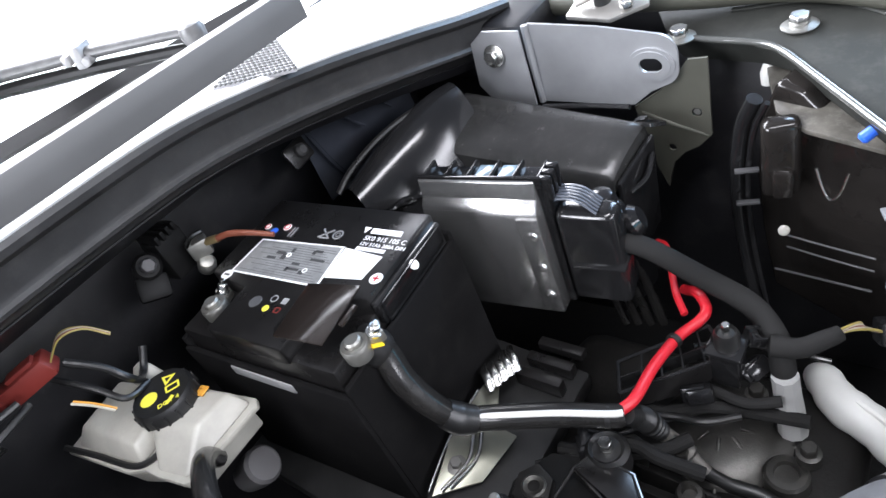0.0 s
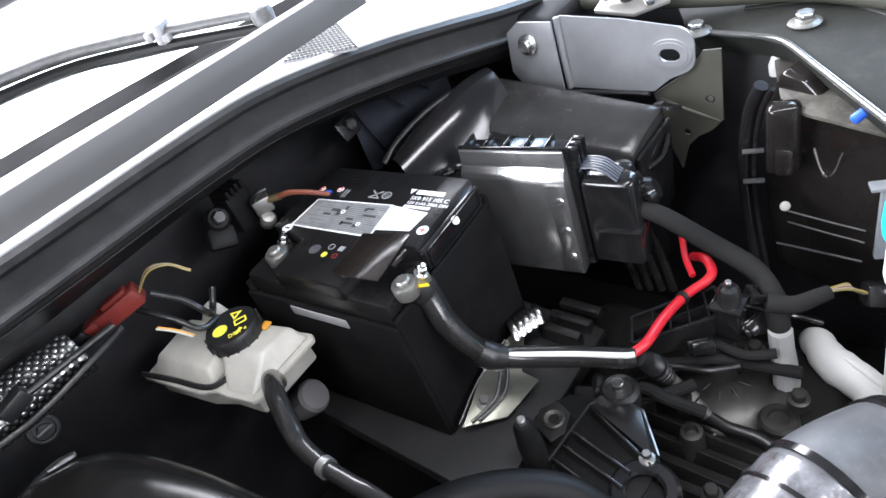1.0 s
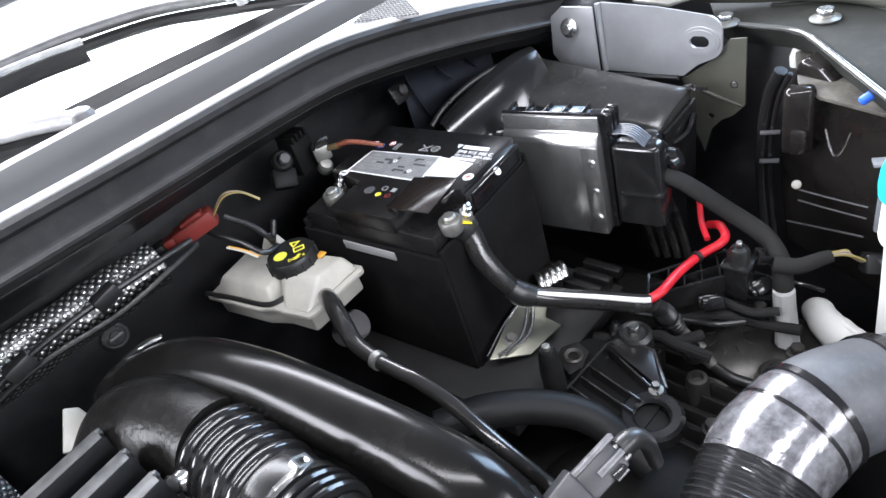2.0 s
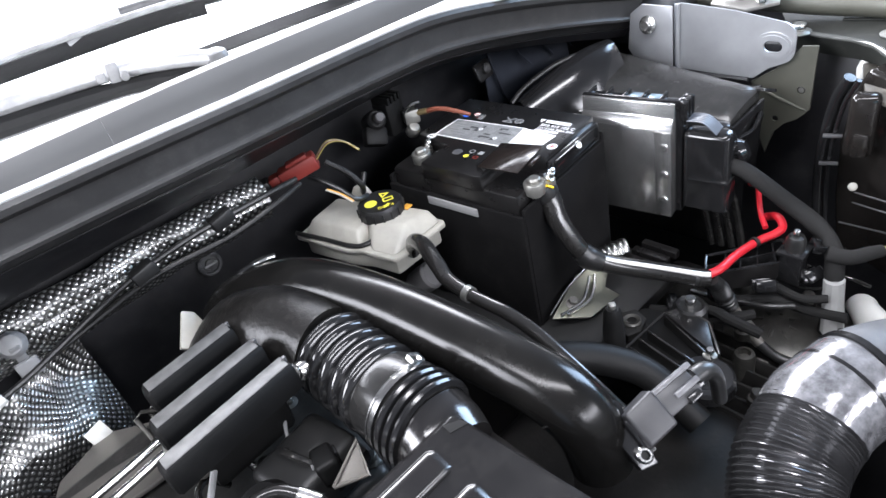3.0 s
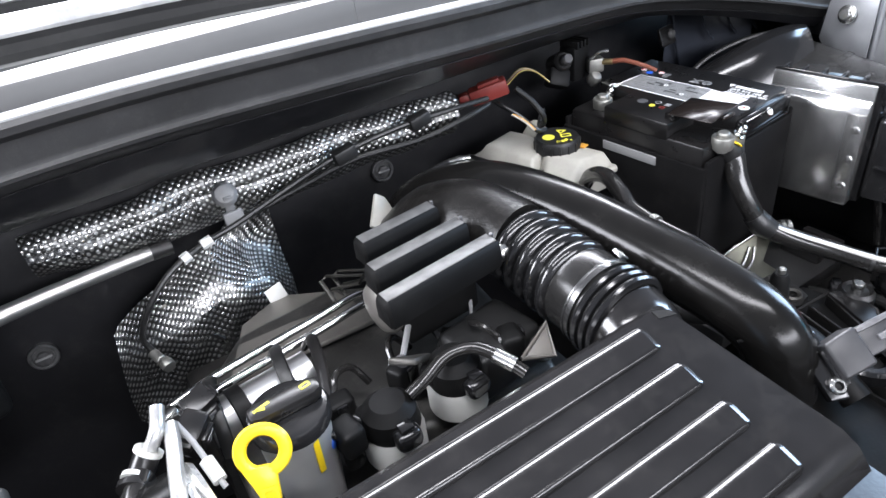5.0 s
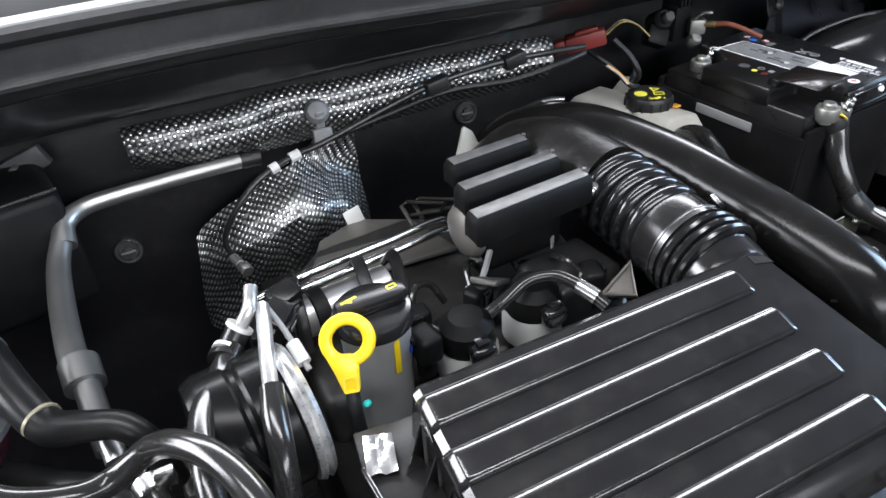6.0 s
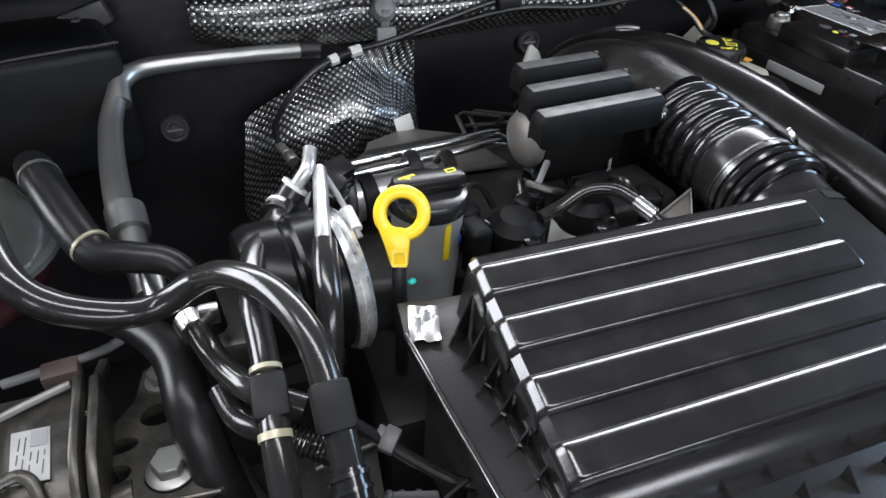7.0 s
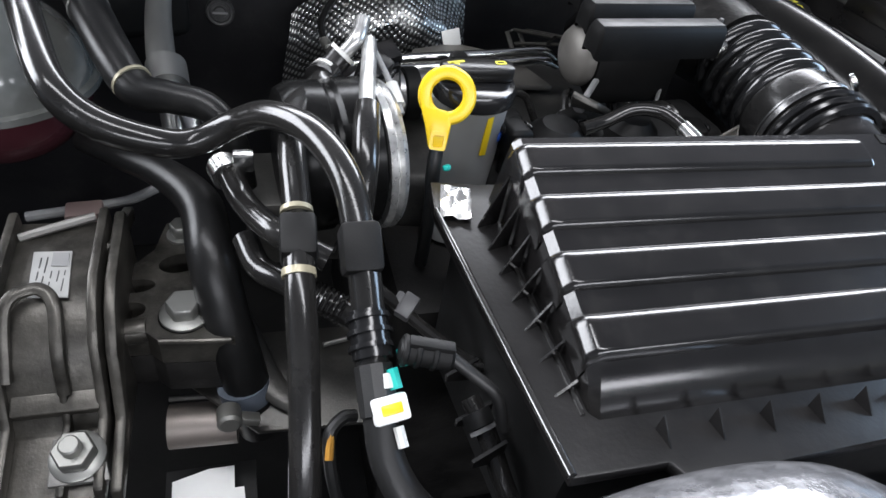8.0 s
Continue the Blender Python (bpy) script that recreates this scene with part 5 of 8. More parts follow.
def water_duct():
    """The black moulded channel that curls up beside the fuse box."""
    t = thing("drain_channel", Matrix.Translation((0.82, 0.34, 0.82)), "black moulded air channel curling up to the bulkhead", "air channel")
    rows = []
    n = 14
    for k in range(9):
        a = k / 8
        row = []
        for i in range(n):
            f = i / (n - 1)
            cx, cy, cz = 0.745 + 0.165 * f, 0.362 - 0.045 * f, 0.855 + 0.038 * math.sin(math.pi * 0.62 * f)
            w = 0.050 + 0.012 * math.sin(math.pi * f)
            ang = math.pi * (0.02 + 0.96 * a)
            row.append((cx + 0.02 * (1 - a), cy + 0.012 - w * a * 1.25 + 0.01, cz - 0.055 * a * a + 0.020 * math.sin(ang)))
        rows.append(row)
    part("channel", sheet(rows, 0.002), "black_gloss", t, world_space=True)
    part("rolled_edge", tube([(0.748, 0.372, 0.868), (0.775, 0.367, 0.882), (0.82, 0.352, 0.896), (0.865, 0.338, 0.899), (0.905, 0.325, 0.892)], 0.0035, 8, 6), "black_satin", t, world_space=True)
    for i in range(5):
        part("fold", tube([(0.745 + 0.012 * i, 0.33 - 0.006 * i, 0.836), (0.765 + 0.012 * i, 0.315 - 0.006 * i, 0.842 + 0.002 * (i % 2)), (0.79 + 0.010 * i, 0.305 - 0.006 * i, 0.835)], 0.0025, 6, 4), "black_gloss", t, world_space=True)
    return t


water_duct()


def reservoir():
    m = pose(0.455, 0.374, 0.80, 0, 0, 12)
    t = thing("brake_fluid_reservoir", m, "milky white brake fluid reservoir with a black screw cap", "reservoir")
    part("rear_chamber", hexa([(-0.037, -0.018, 0.026), (0.034, -0.018, 0.026), (0.034, 0.080, 0.026), (-0.037, 0.080, 0.026)], [(-0.028, -0.013, 0.046), (0.034, -0.013, 0.046), (0.028, 0.070, 0.045), (-0.024, 0.070, 0.045)], 0.004), "milky", t)
    part("front_chamber", hexa([(-0.039, -0.039, 0.027), (-0.038, -0.075, 0.027), (0.042, -0.090, 0.027), (0.042, 0.030, 0.027), (0.0, 0.0, 0.027)], [(-0.012, -0.026, 0.048), (0.003, -0.067, 0.0475), (0.038, -0.077, 0.046), (0.034, 0.026, 0.046), (0.0, -0.004, 0.048)], 0.004), "milky", t)
    rim = [(-0.046, -0.004), (-0.040, -0.022), (-0.042, -0.040), (-0.042, -0.074), (-0.036, -0.081), (0.041, -0.095), (0.047, -0.089), (0.047, 0.060), (0.030, 0.088), (-0.044, 0.088)]
    part("seam_flange", prism(rim, 0.0205, 0.0270, 0.002), "milky", t, "thick welded seam")
    part("lower_tank", prism([(-0.040, 0.0), (-0.034, -0.030), (-0.036, -0.072), (0.040, -0.086), (0.041, 0.050), (0.024, 0.080), (-0.038, 0.080)], -0.004, 0.0215, 0.004), "milky", t)
    part("rear_horn", hexa([(0.020, 0.018, 0.040), (0.046, 0.010, 0.040), (0.050, 0.048, 0.040), (0.026, 0.052, 0.040)], [(0.034, 0.028, 0.062), (0.044, 0.024, 0.062), (0.046, 0.040, 0.062), (0.036, 0.042, 0.062)], 0.003), "milky", t, "pale filler horn")
    part("strap", tube([(-0.042, 0.088, 0.0305), (-0.0405, 0.040, 0.0305), (-0.0405, -0.010, 0.0305), (-0.030, -0.026, 0.0305), (-0.016, -0.030, 0.032)], 0.0030, 8, 5), "rubber", t, "black strap")
    cap = thing("cap")
    cap.parent = t
    cap.matrix_basis = Matrix.Translation((0.0165, -0.019, 0.0430)) @ pose(0, 0, 0, 0, 0, 0) @ Matrix.Diagonal((1.14, 1.14, 0.95, 1))
    POSE[cap] = m @ cap.matrix_basis
    tagged(cap, "black screw cap with yellow warning print")
    part("cap_body", lathe([(0.0235, 0), (0.0255, 0.002), (0.0255, 0.016), (0.0235, 0.020), (0.021, 0.0195), (0.004, 0.0195)], 32), "black_matt", cap)
    for i in range(16):
        a = 2 * math.pi * i / 16
        part("grip_rib", moved(box(-0.0012, 0.0012, -0.001, 0.001, 0.003, 0.016, 0.0005), pose(0.0256 * math.cos(a), 0.0256 * math.sin(a), 0, 0, 0, math.degrees(a))), "black_matt", cap)
    part("warning_print", merge(moved(drum(0.0072, 0.0196, 0.0200, 0.0001, 20), Matrix.Translation((-0.008, 0.006, 0))), moved(ring_plate([(0.007 * math.cos(a), 0.007 * math.sin(a)) for a in (0.5236, 2.618, 4.712)], [(0.0035 * math.cos(a), 0.0035 * math.sin(a)) for a in (0.5236, 2.618, 4.712)], 0.0196, 0.0200), Matrix.Translation((0.0125, 0.004, 0)) @ pose(0, 0, 0, 0, 0, -60)), moved(ring_plate(rounded(-0.006, 0.006, -0.004, 0.004, 0.001), rounded(-0.0045, 0.0045, -0.0025, 0.0025, 0.001), 0.0196, 0.02), Matrix.Translation((0.007, -0.007, 0)) @ pose(0, 0, 0, 0, 0, -40)), box(-0.008, 0.0, -0.016, -0.0125, 0.0196, 0.02)), "yellow_ink", cap, "yellow printed symbols")
    stripe_text("DOT 4", 0.0062, Matrix.Translation((-0.014, -0.010, 0.0197)) @ pose(0, 0, 0, 0, 0, -40), "yellow_ink", cap)
    part("cap_tab", moved(box(-0.004, 0.007, -0.005, 0.005, 0, 0.0022, 0.001), Matrix.Translation((0.031, -0.048, 0.0475))), "amber", t, "amber plastic tab")
    part("side_nozzle", moved(lathe([(0.017, -0.026), (0.019, -0.008), (0.019, 0.006), (0.016, 0.010), (0.006, 0.011)], 22), m.inverted() @ Matrix.Translation((0.485, 0.3125, 0.752)) @ pose(0, 0, 0, 55, 0, 25)), "nozzle", t, "dark grey side cover")
    return t


M["nozzle"] = material("dark_grey_nozzle_plastic", (0.085, 0.083, 0.085), 0.45, vary=0.15)
M["amber"] = material("amber_plastic", (0.55, 0.27, 0.04), 0.4, vary=0.2)
reservoir()


def brake_hose():
    t = thing("fluid_hose", Matrix.Translation((0.43, 0.2, 0.86)), "black rubber hose running from the reservoir along the duct", "hose")
    part("hose", tube([(0.462, 0.296, 0.815), (0.452, 0.272, 0.846), (0.436, 0.232, 0.866), (0.420, 0.194, 0.866), (0.4115, 0.1706, 0.8615), (0.4076, 0.138, 0.860)], [0.0085, 0.0092, 0.0092, 0.0088, 0.0080, 0.0072], 14, 8), "hose", t, world_space=True)
    part("thin_end", tube([(0.4076, 0.142, 0.860), (0.4076, 0.136, 0.860), (0.408, 0.110, 0.8595), (0.409, 0.087, 0.858), (0.408, 0.050, 0.850), (0.404, 0.0, 0.832), (0.41, -0.05, 0.79)], [0.0066] * 5 + [0.0062] * 2, 14, 7), "hose", t, "thinner hose end", world_space=True)
    part("crimp_ring", tube([(0.4079, 0.141, 0.8602), (0.4076, 0.134, 0.860)], 0.0086, 16, smooth=False), "steel_dull", t, "dull crimped ring", world_space=True)
    # rows of small unreadable print on the hose
    for i, w in enumerate((0.0040, 0.0022, 0.0046, 0.0030, 0.0020, 0.0042)):
        y = 0.126 - 0.0078 * i
        part("print_mark", tube([(0.4052, y, 0.8658), (0.4053, y - w, 0.8657)], 0.0010, 6, smooth=False, squash=0.5), "grey_plastic", t, world_space=True)
    for i in range(5):
        f = i / 4
        part("print_mark", tube([(0.4315 - 0.015 * f, 0.228 - 0.040 * f, 0.8745 - 0.0005 * f), (0.4300 - 0.015 * f, 0.2245 - 0.040 * f, 0.8745 - 0.0005 * f)], 0.0008, 6, smooth=False, squash=0.5), "grey_dark", t, world_space=True)
    return t


for o in (brake_hose(),):
    for c in list(o.children):
        if c.name.startswith("print_mark"):
            c.matrix_basis = POSE[o].inverted()


def red_connector():
    t = thing("red_connector", pose(0.420, 0.424, 0.923, 0, -14, -30), "oxide red cable connector with yellow and brown wires", "connector")
    part("shell", box(-0.026, 0.024, -0.011, 0.011, -0.010, 0.010, 0.003), "red_dark", t)
    part("latch", box(-0.012, 0.016, -0.006, 0.006, 0.009, 0.0135, 0.001), "red_dark", t)
    part("collar", box(-0.040, -0.026, -0.008, 0.008, -0.008, 0.008, 0.002), "red_dark", t)
    part("rear_plug", box(-0.066, -0.040, -0.010, 0.010, -0.010, 0.009, 0.003), "black_matt", t)
    for i, c in enumerate(("yellow_wire", "brown_wire", "milky_grey_wire", "yellow_wire")):
        part("wire", tube([(0.024, -0.004 + 0.003 * i, 0.0), (0.045, -0.003 + 0.003 * i, 0.010), (0.062, 0.0 + 0.001 * i, 0.002), (0.075, -0.008 + 0.001 * i, -0.015)], 0.0009, 6, 5), c, t)
    part("sleeved_lead", tube([(0.444, 0.400, 0.925), (0.460, 0.385, 0.905), (0.468, 0.375, 0.885), (0.475, 0.388, 0.868), (0.485, 0.405, 0.862), (0.50, 0.415, 0.875)], 0.0036, 10, 6), "rubber", t, world_space=True)
    part("sleeved_lead", tube([(0.43, 0.43, 0.905), (0.445, 0.395, 0.888), (0.455, 0.375, 0.872), (0.478, 0.385, 0.862)], 0.0032, 10, 6), "rubber", t, world_space=True)
    for i, c in enumerate(("milky_grey_wire", "amber")):
        part("wire_tail", tube([(0.424 + 0.002 * i, 0.385, 0.900), (0.433 + 0.002 * i, 0.372, 0.892), (0.441 + 0.002 * i, 0.362, 0.880)], 0.0013, 6, 4), c, t, world_space=True)
    return t


red_connector()


M["brass"] = material("dull_brass", (0.35, 0.27, 0.14), 0.4, metal=0.8, vary=0.2, bump=0.1)


def steel_fitting(at, turn):
    t = thing("earth_terminal", pose(*at, 0, 0, turn), "pale metal cable lug and sensor beside the battery", "cable lug")
    part("block", box(-0.010, 0.012, -0.009, 0.009, -0.010, 0.010, 0.003), "lead", t)
    part("collar", moved(lathe([(0.007, -0.004), (0.0095, 0.0), (0.0095, 0.010), (0.007, 0.014), (0.003, 0.015)], 16), Matrix.Translation((-0.004, -0.004, -0.022)) @ pose(0, 0, 0, 35, 20, 0)), "lead", t)
    part("arm", tube([(-0.008, -0.006, 0.010), (0.002, -0.012, 0.020), (0.014, -0.016, 0.022)], 0.0026, 8, 3), "steel", t, "bright bent arm")
    part("brass_ring", tube([(0.010, -0.006, 0.004), (0.022, -0.014, 0.005)], 0.0042, 12, smooth=False), "brass", t, "brassy crimp")
    part("brown_lead", tube([(0.020, -0.013, 0.005), (0.034, -0.022, 0.007), (0.052, -0.036, 0.003), (0.070, -0.050, -0.004)], [0.0036, 0.0034, 0.0030, 0.0026], 10, 5), "brown_wire", t, "brown insulated lead")
    return t


steel_fitting((0.604, 0.426, 0.906), -25)
h = thing("bulkhead_sensor", pose(0.5565, 0.436, 0.922, 60, 20, -20), "grey hexagonal sensor with black body on the bulkhead", "sensor")
part("hex_body", hex_head(0.0085, 0.014, 0.002), "nozzle", h)
part("black_body", merge(moved(drum(0.014, -0.030, 0.001, 0.003, 20), Matrix()), box(-0.016, 0.016, -0.034, -0.008, -0.026, -0.004, 0.005)), "matt_low", h)
h = thing("actuator", pose(0.590, 0.448, 0.915, 0, 0, 10) @ Matrix.Scale(0.7, 4), "black moulded actuator with fins near the battery", "actuator")
part("actuator_body", box(-0.03, 0.02, -0.02, 0.02, -0.04, 0.03, 0.006), "matt_low", h)
for i in range(4):
    part("fin", box(-0.026 + 0.011 * i, -0.020 + 0.011 * i, -0.024, 0.02, 0.026, 0.040, 0.001), "matt_low", h)


# ---- the engine between the covers ----
M["cover_dark"] = material("dark_valve_cover", (0.035, 0.034, 0.032), 0.45, metal=0.3, vary=0.4, bump=0.3, grain=400, dust=0.25)


def engine():
    t = thing("engine_block", Matrix.Translation((0.1, 0.2, 0.6)), "grimy cast engine with a grey valve cover", "engine")
    part("block", box(-0.045, 0.30, 0.03, 0.40, 0.42, 0.74, 0.01), "grime", t, world_space=True)
    part("valve_cover", prism([(-0.035, 0.13), (0.25, 0.10), (0.27, 0.27), (0.13, 0.36), (0.02, 0.35), (-0.035, 0.29)], 0.735, 0.792, 0.010, 3), "cover_dark", t, "dark grey valve cover", world_space=True)
    part("rear_shield", slab([(-0.01, 0.27, 0.802), (0.15, 0.262, 0.802), (0.135, 0.35, 0.792), (0.085, 0.405, 0.778), (0.03, 0.37, 0.786)], 0.006, 0.002), "beige", t, "beige-grey rear cover", world_space=True)
    part("lifting_tab", slab([(0.069, 0.402, 0.792), (0.090, 0.405, 0.796), (0.094, 0.394, 0.775), (0.073, 0.390, 0.771)], 0.002, 0.0004), "tab", t, "pale bent lifting tab", world_space=True)
    part("tab_foot", slab([(0.073, 0.391, 0.772), (0.096, 0.394, 0.775), (0.100, 0.372, 0.776), (0.072, 0.368, 0.772)], 0.003, 0.001), "beige", t, world_space=True)
    part("tab_bolt", moved(lathe([(0.006, 0), (0.006, 0.004), (0.003, 0.006)], 12), Matrix.Translation((0.086, 0.380, 0.775))), "cast_dark", t, world_space=True)
    for d in (0.0, 0.014):
        part("wire_bracket", tube([(0.118 + d, 0.300, 0.815), (0.116 + d, 0.325, 0.828), (0.124 + d, 0.327, 0.830), (0.150 + d, 0.285, 0.842), (0.143 + d, 0.283, 0.836), (0.122 + d, 0.312, 0.822)], 0.0026, 8, smooth=False, squash=0.7), "cast_dark", t, "bent wire bracket", world_space=True)
    return t


M["tab"] = material("pale_zinc", (0.62, 0.62, 0.59), 0.5, metal=0.2, vary=0.06, bump=0.03)
engine()


def fuel_rail():
    t = thing("fuel_rail", Matrix.Translation((0.05, 0.24, 0.82)), "two bright steel pipes over a silver rail held by black straps", "fuel rail")
    part("pipe", tube([(-0.070, 0.248, 0.824), (-0.02, 0.255, 0.830), (0.08, 0.263, 0.834), (0.130, 0.268, 0.836), (0.150, 0.274, 0.826)], 0.0040, 12, 5), "chrome", t, "bright steel pipe", world_space=True)
    part("pipe", tube([(-0.066, 0.230, 0.824), (-0.02, 0.238, 0.829), (0.08, 0.246, 0.833), (0.126, 0.252, 0.834), (0.148, 0.262, 0.824)], 0.0040, 12, 5), "chrome", t, "bright steel pipe", world_space=True)
    part("rail_tube", tube([(-0.060, 0.205, 0.822), (0.055, 0.215, 0.822)], 0.0190, 24, smooth=False), "alu", t, "silver rail", world_space=True)
    for x in (-0.030, 0.030):
        part("strap", tube([(x - 0.004, 0.172, 0.815), (x - 0.002, 0.180, 0.842), (x, 0.203, 0.855), (x + 0.004, 0.232, 0.848), (x + 0.005, 0.252, 0.825)], 0.0058, 10, 6, squash=0.45), "black_matt", t, "black strap", world_space=True)
    part("strap", tube([(0.060, 0.232, 0.835), (0.066, 0.225, 0.845), (0.060, 0.190, 0.845), (0.050, 0.160, 0.835)], 0.0060, 10, 6, squash=0.6), "black_satin", t, "black strap", world_space=True)
    part("rail_clamp", moved(lathe([(0.0195, -0.007), (0.0225, -0.006), (0.0225, 0.006), (0.0195, 0.007)], 28, cap=False), along((-0.012, 0.2085, 0.822), (0.055, 0.215, 0.822))), "matt_low", t, "black clamp band", world_space=True)
    for k, (x, y, z) in enumerate(((-0.040, 0.196, 0.858), (-0.052, 0.168, 0.862))):
        mm = Matrix.Translation((x, y, z)) @ pose(0, 0, 0, 20, -10, 18 + 30 * k)
        part("rail_plug", moved(merge(box(-0.012, 0.013, -0.010, 0.010, -0.018, 0.012, 0.003), box(-0.008, 0.009, -0.014, -0.009, -0.010, 0.006, 0.002), box(-0.016, 0.016, -0.006, 0.006, -0.002, 0.006, 0.002)), mm), "black_satin", t, "black rail plug", world_space=True)
        part("plug_mark", moved(merge(box(-0.005, 0.005, -0.0146, -0.0138, 0.000, 0.003), box(-0.0015, 0.0015, -0.0146, -0.0138, -0.006, 0.000)), mm), "grey_plastic", t, "pale tee-shaped latch", world_space=True)
    part("end_union", moved(merge(hex_head(0.010, 0.014), moved(drum(0.007, 0.014, 0.03, 0.001, 14), Matrix())), along((-0.058, 0.24, 0.826), (-0.10, 0.22, 0.815))), "steel", t, world_space=True)
    part("valve_block", box(-0.075, -0.040, 0.175, 0.215, 0.805, 0.845, 0.004), "black_satin", t, world_space=True)
    part("valve_cap", moved(lathe([(0.012, 0), (0.013, 0.006), (0.009, 0.013)], 16), along((-0.055, 0.185, 0.84), (-0.065, 0.15, 0.87))), "grey_plastic", t, world_space=True)
    return t


M["chrome"] = material("polished_steel", (0.75, 0.75, 0.74), 0.14, metal=1.0, vary=0.06, bump=0.01)
fuel_rail()


def oil_filler():
    t = thing("oil_filler", Matrix.Translation((0.012, 0.120, 0.80)), "grey oil filler neck with a black cap and yellow print", "oil filler")
    part("neck", lathe([(0.021, -0.055), (0.024, 0.0), (0.0255, 0.02), (0.027, 0.066), (0.0275, 0.070)], 32), "neck", t, "grey plastic neck")
    part("paint_mark", moved(box(-0.0025, 0.0025, -0.0008, 0.0008, -0.017, 0.017, 0.0004), Matrix.Translation((0.0065, -0.0260, 0.054)) @ pose(0, 0, 0, -2, 3, 14)), "yellow", t, "yellow paint mark")
    part("blue_mark", moved(drum(0.004, 0, 0.001, 0.0003, 12), Matrix.Translation((0.0205, -0.0165, 0.046)) @ pose(0, 0, 0, 90, 0, 51)), "blue", t, "blue ink mark")
    cap = thing("filler_cap")
    cap.parent = t
    cap.matrix_basis = Matrix.Translation((0, 0, 0.070))
    POSE[cap] = Matrix.Translation((0.012, 0.120, 0.870))
    tagged(cap, "black screw cap with yellow print")
    part("cap_rim", lathe([(0.0265, 0), (0.0300, 0.002), (0.0305, 0.010), (0.0285, 0.0135), (0.0240, 0.0145), (0.003, 0.0150)], 36), "black_gloss", cap)
    part("cap_grip", prism([(-0.027, -0.006), (-0.020, -0.009), (0.020, -0.009), (0.027, -0.006), (0.027, 0.006), (0.020, 0.009), (-0.020, 0.009), (-0.027, 0.006)], 0.0145, 0.0255, 0.003, 2), "black_satin", cap)
    part("cap_print", moved(merge(moved(box(-0.0065, 0.0065, -0.0012, 0.0012, 0.0256, 0.0259), pose(0, 0.003, 0, 0, 0, 14)), moved(box(-0.003, 0.003, -0.001, 0.001, 0.0256, 0.0259), pose(-0.001, 0.001, 0, 0, 0, -20))), pose(-0.016, -0.002, 0)), "yellow_ink", cap, "yellow printed symbol")
    part("cap_print", moved(ring_plate(rounded(-0.004, 0.004, -0.0025, 0.0025, 0.001), rounded(-0.0028, 0.0028, -0.0013, 0.0013, 0.0005), 0.0256, 0.0259), pose(0.017, 0.001, 0, 0, 0, 8)), "yellow_ink", cap, "yellow printed symbol")
    d = thing("dipstick", pose(-0.0155, 0.0945, 0.8845, 62, 0, -16), "bright yellow oil dipstick with a ring handle", "dipstick")
    n = 36
    rows = []
    bm = bmesh.new()
    for i in range(n):
        a = 2 * math.pi * i / n
        c, s = math.cos(a), math.sin(a)
        ring = []
        for k in range(8):
            b = 2 * math.pi * k / 8
            r = 0.0150 + 0.0046 * math.cos(b)
            ring.append(bm.verts.new((r * c, r * s, 0.0030 * math.sin(b))))
        rows.append(ring)
    for i in range(n):
        for k in range(8):
            bm.faces.new((rows[i][k], rows[(i + 1) % n][k], rows[(i + 1) % n][(k + 1) % 8], rows[i][(k + 1) % 8]))
    part("ring_handle", bm, "yellow", d)
    part("stem", moved(prism([(-0.0080, -0.036), (0.0040, -0.036), (0.0055, -0.018), (0.002, -0.010), (-0.017, -0.008), (-0.012, -0.022)], -0.0030, 0.0030, 0.0015), Matrix()), "yellow", d)
    part("stem_window", ring_plate(rounded(-0.0075, 0.0035, -0.0365, -0.0240, 0.0015), rounded(-0.0055, 0.0015, -0.0345, -0.0265, 0.001), 0.003, 0.0042), "yellow", d)
    part("guide_tube", tube([(-0.002, -0.036, -0.002), (-0.002, -0.052, -0.004), (0.0, -0.085, -0.02), (0.0, -0.13, -0.05)], 0.0050, 12, 5), "black_matt", d)
    part("teal_tip", moved(drum(0.0030, 0, 0.004, 0.001, 12), Matrix.Translation((0.006, -0.046, -0.002)) @ pose(0, 0, 0, 90, 0, 20)), "teal", d)
    return t


M["neck"] = material("smoke_grey_plastic", (0.27, 0.27, 0.265), 0.4, vary=0.12)
oil_filler()


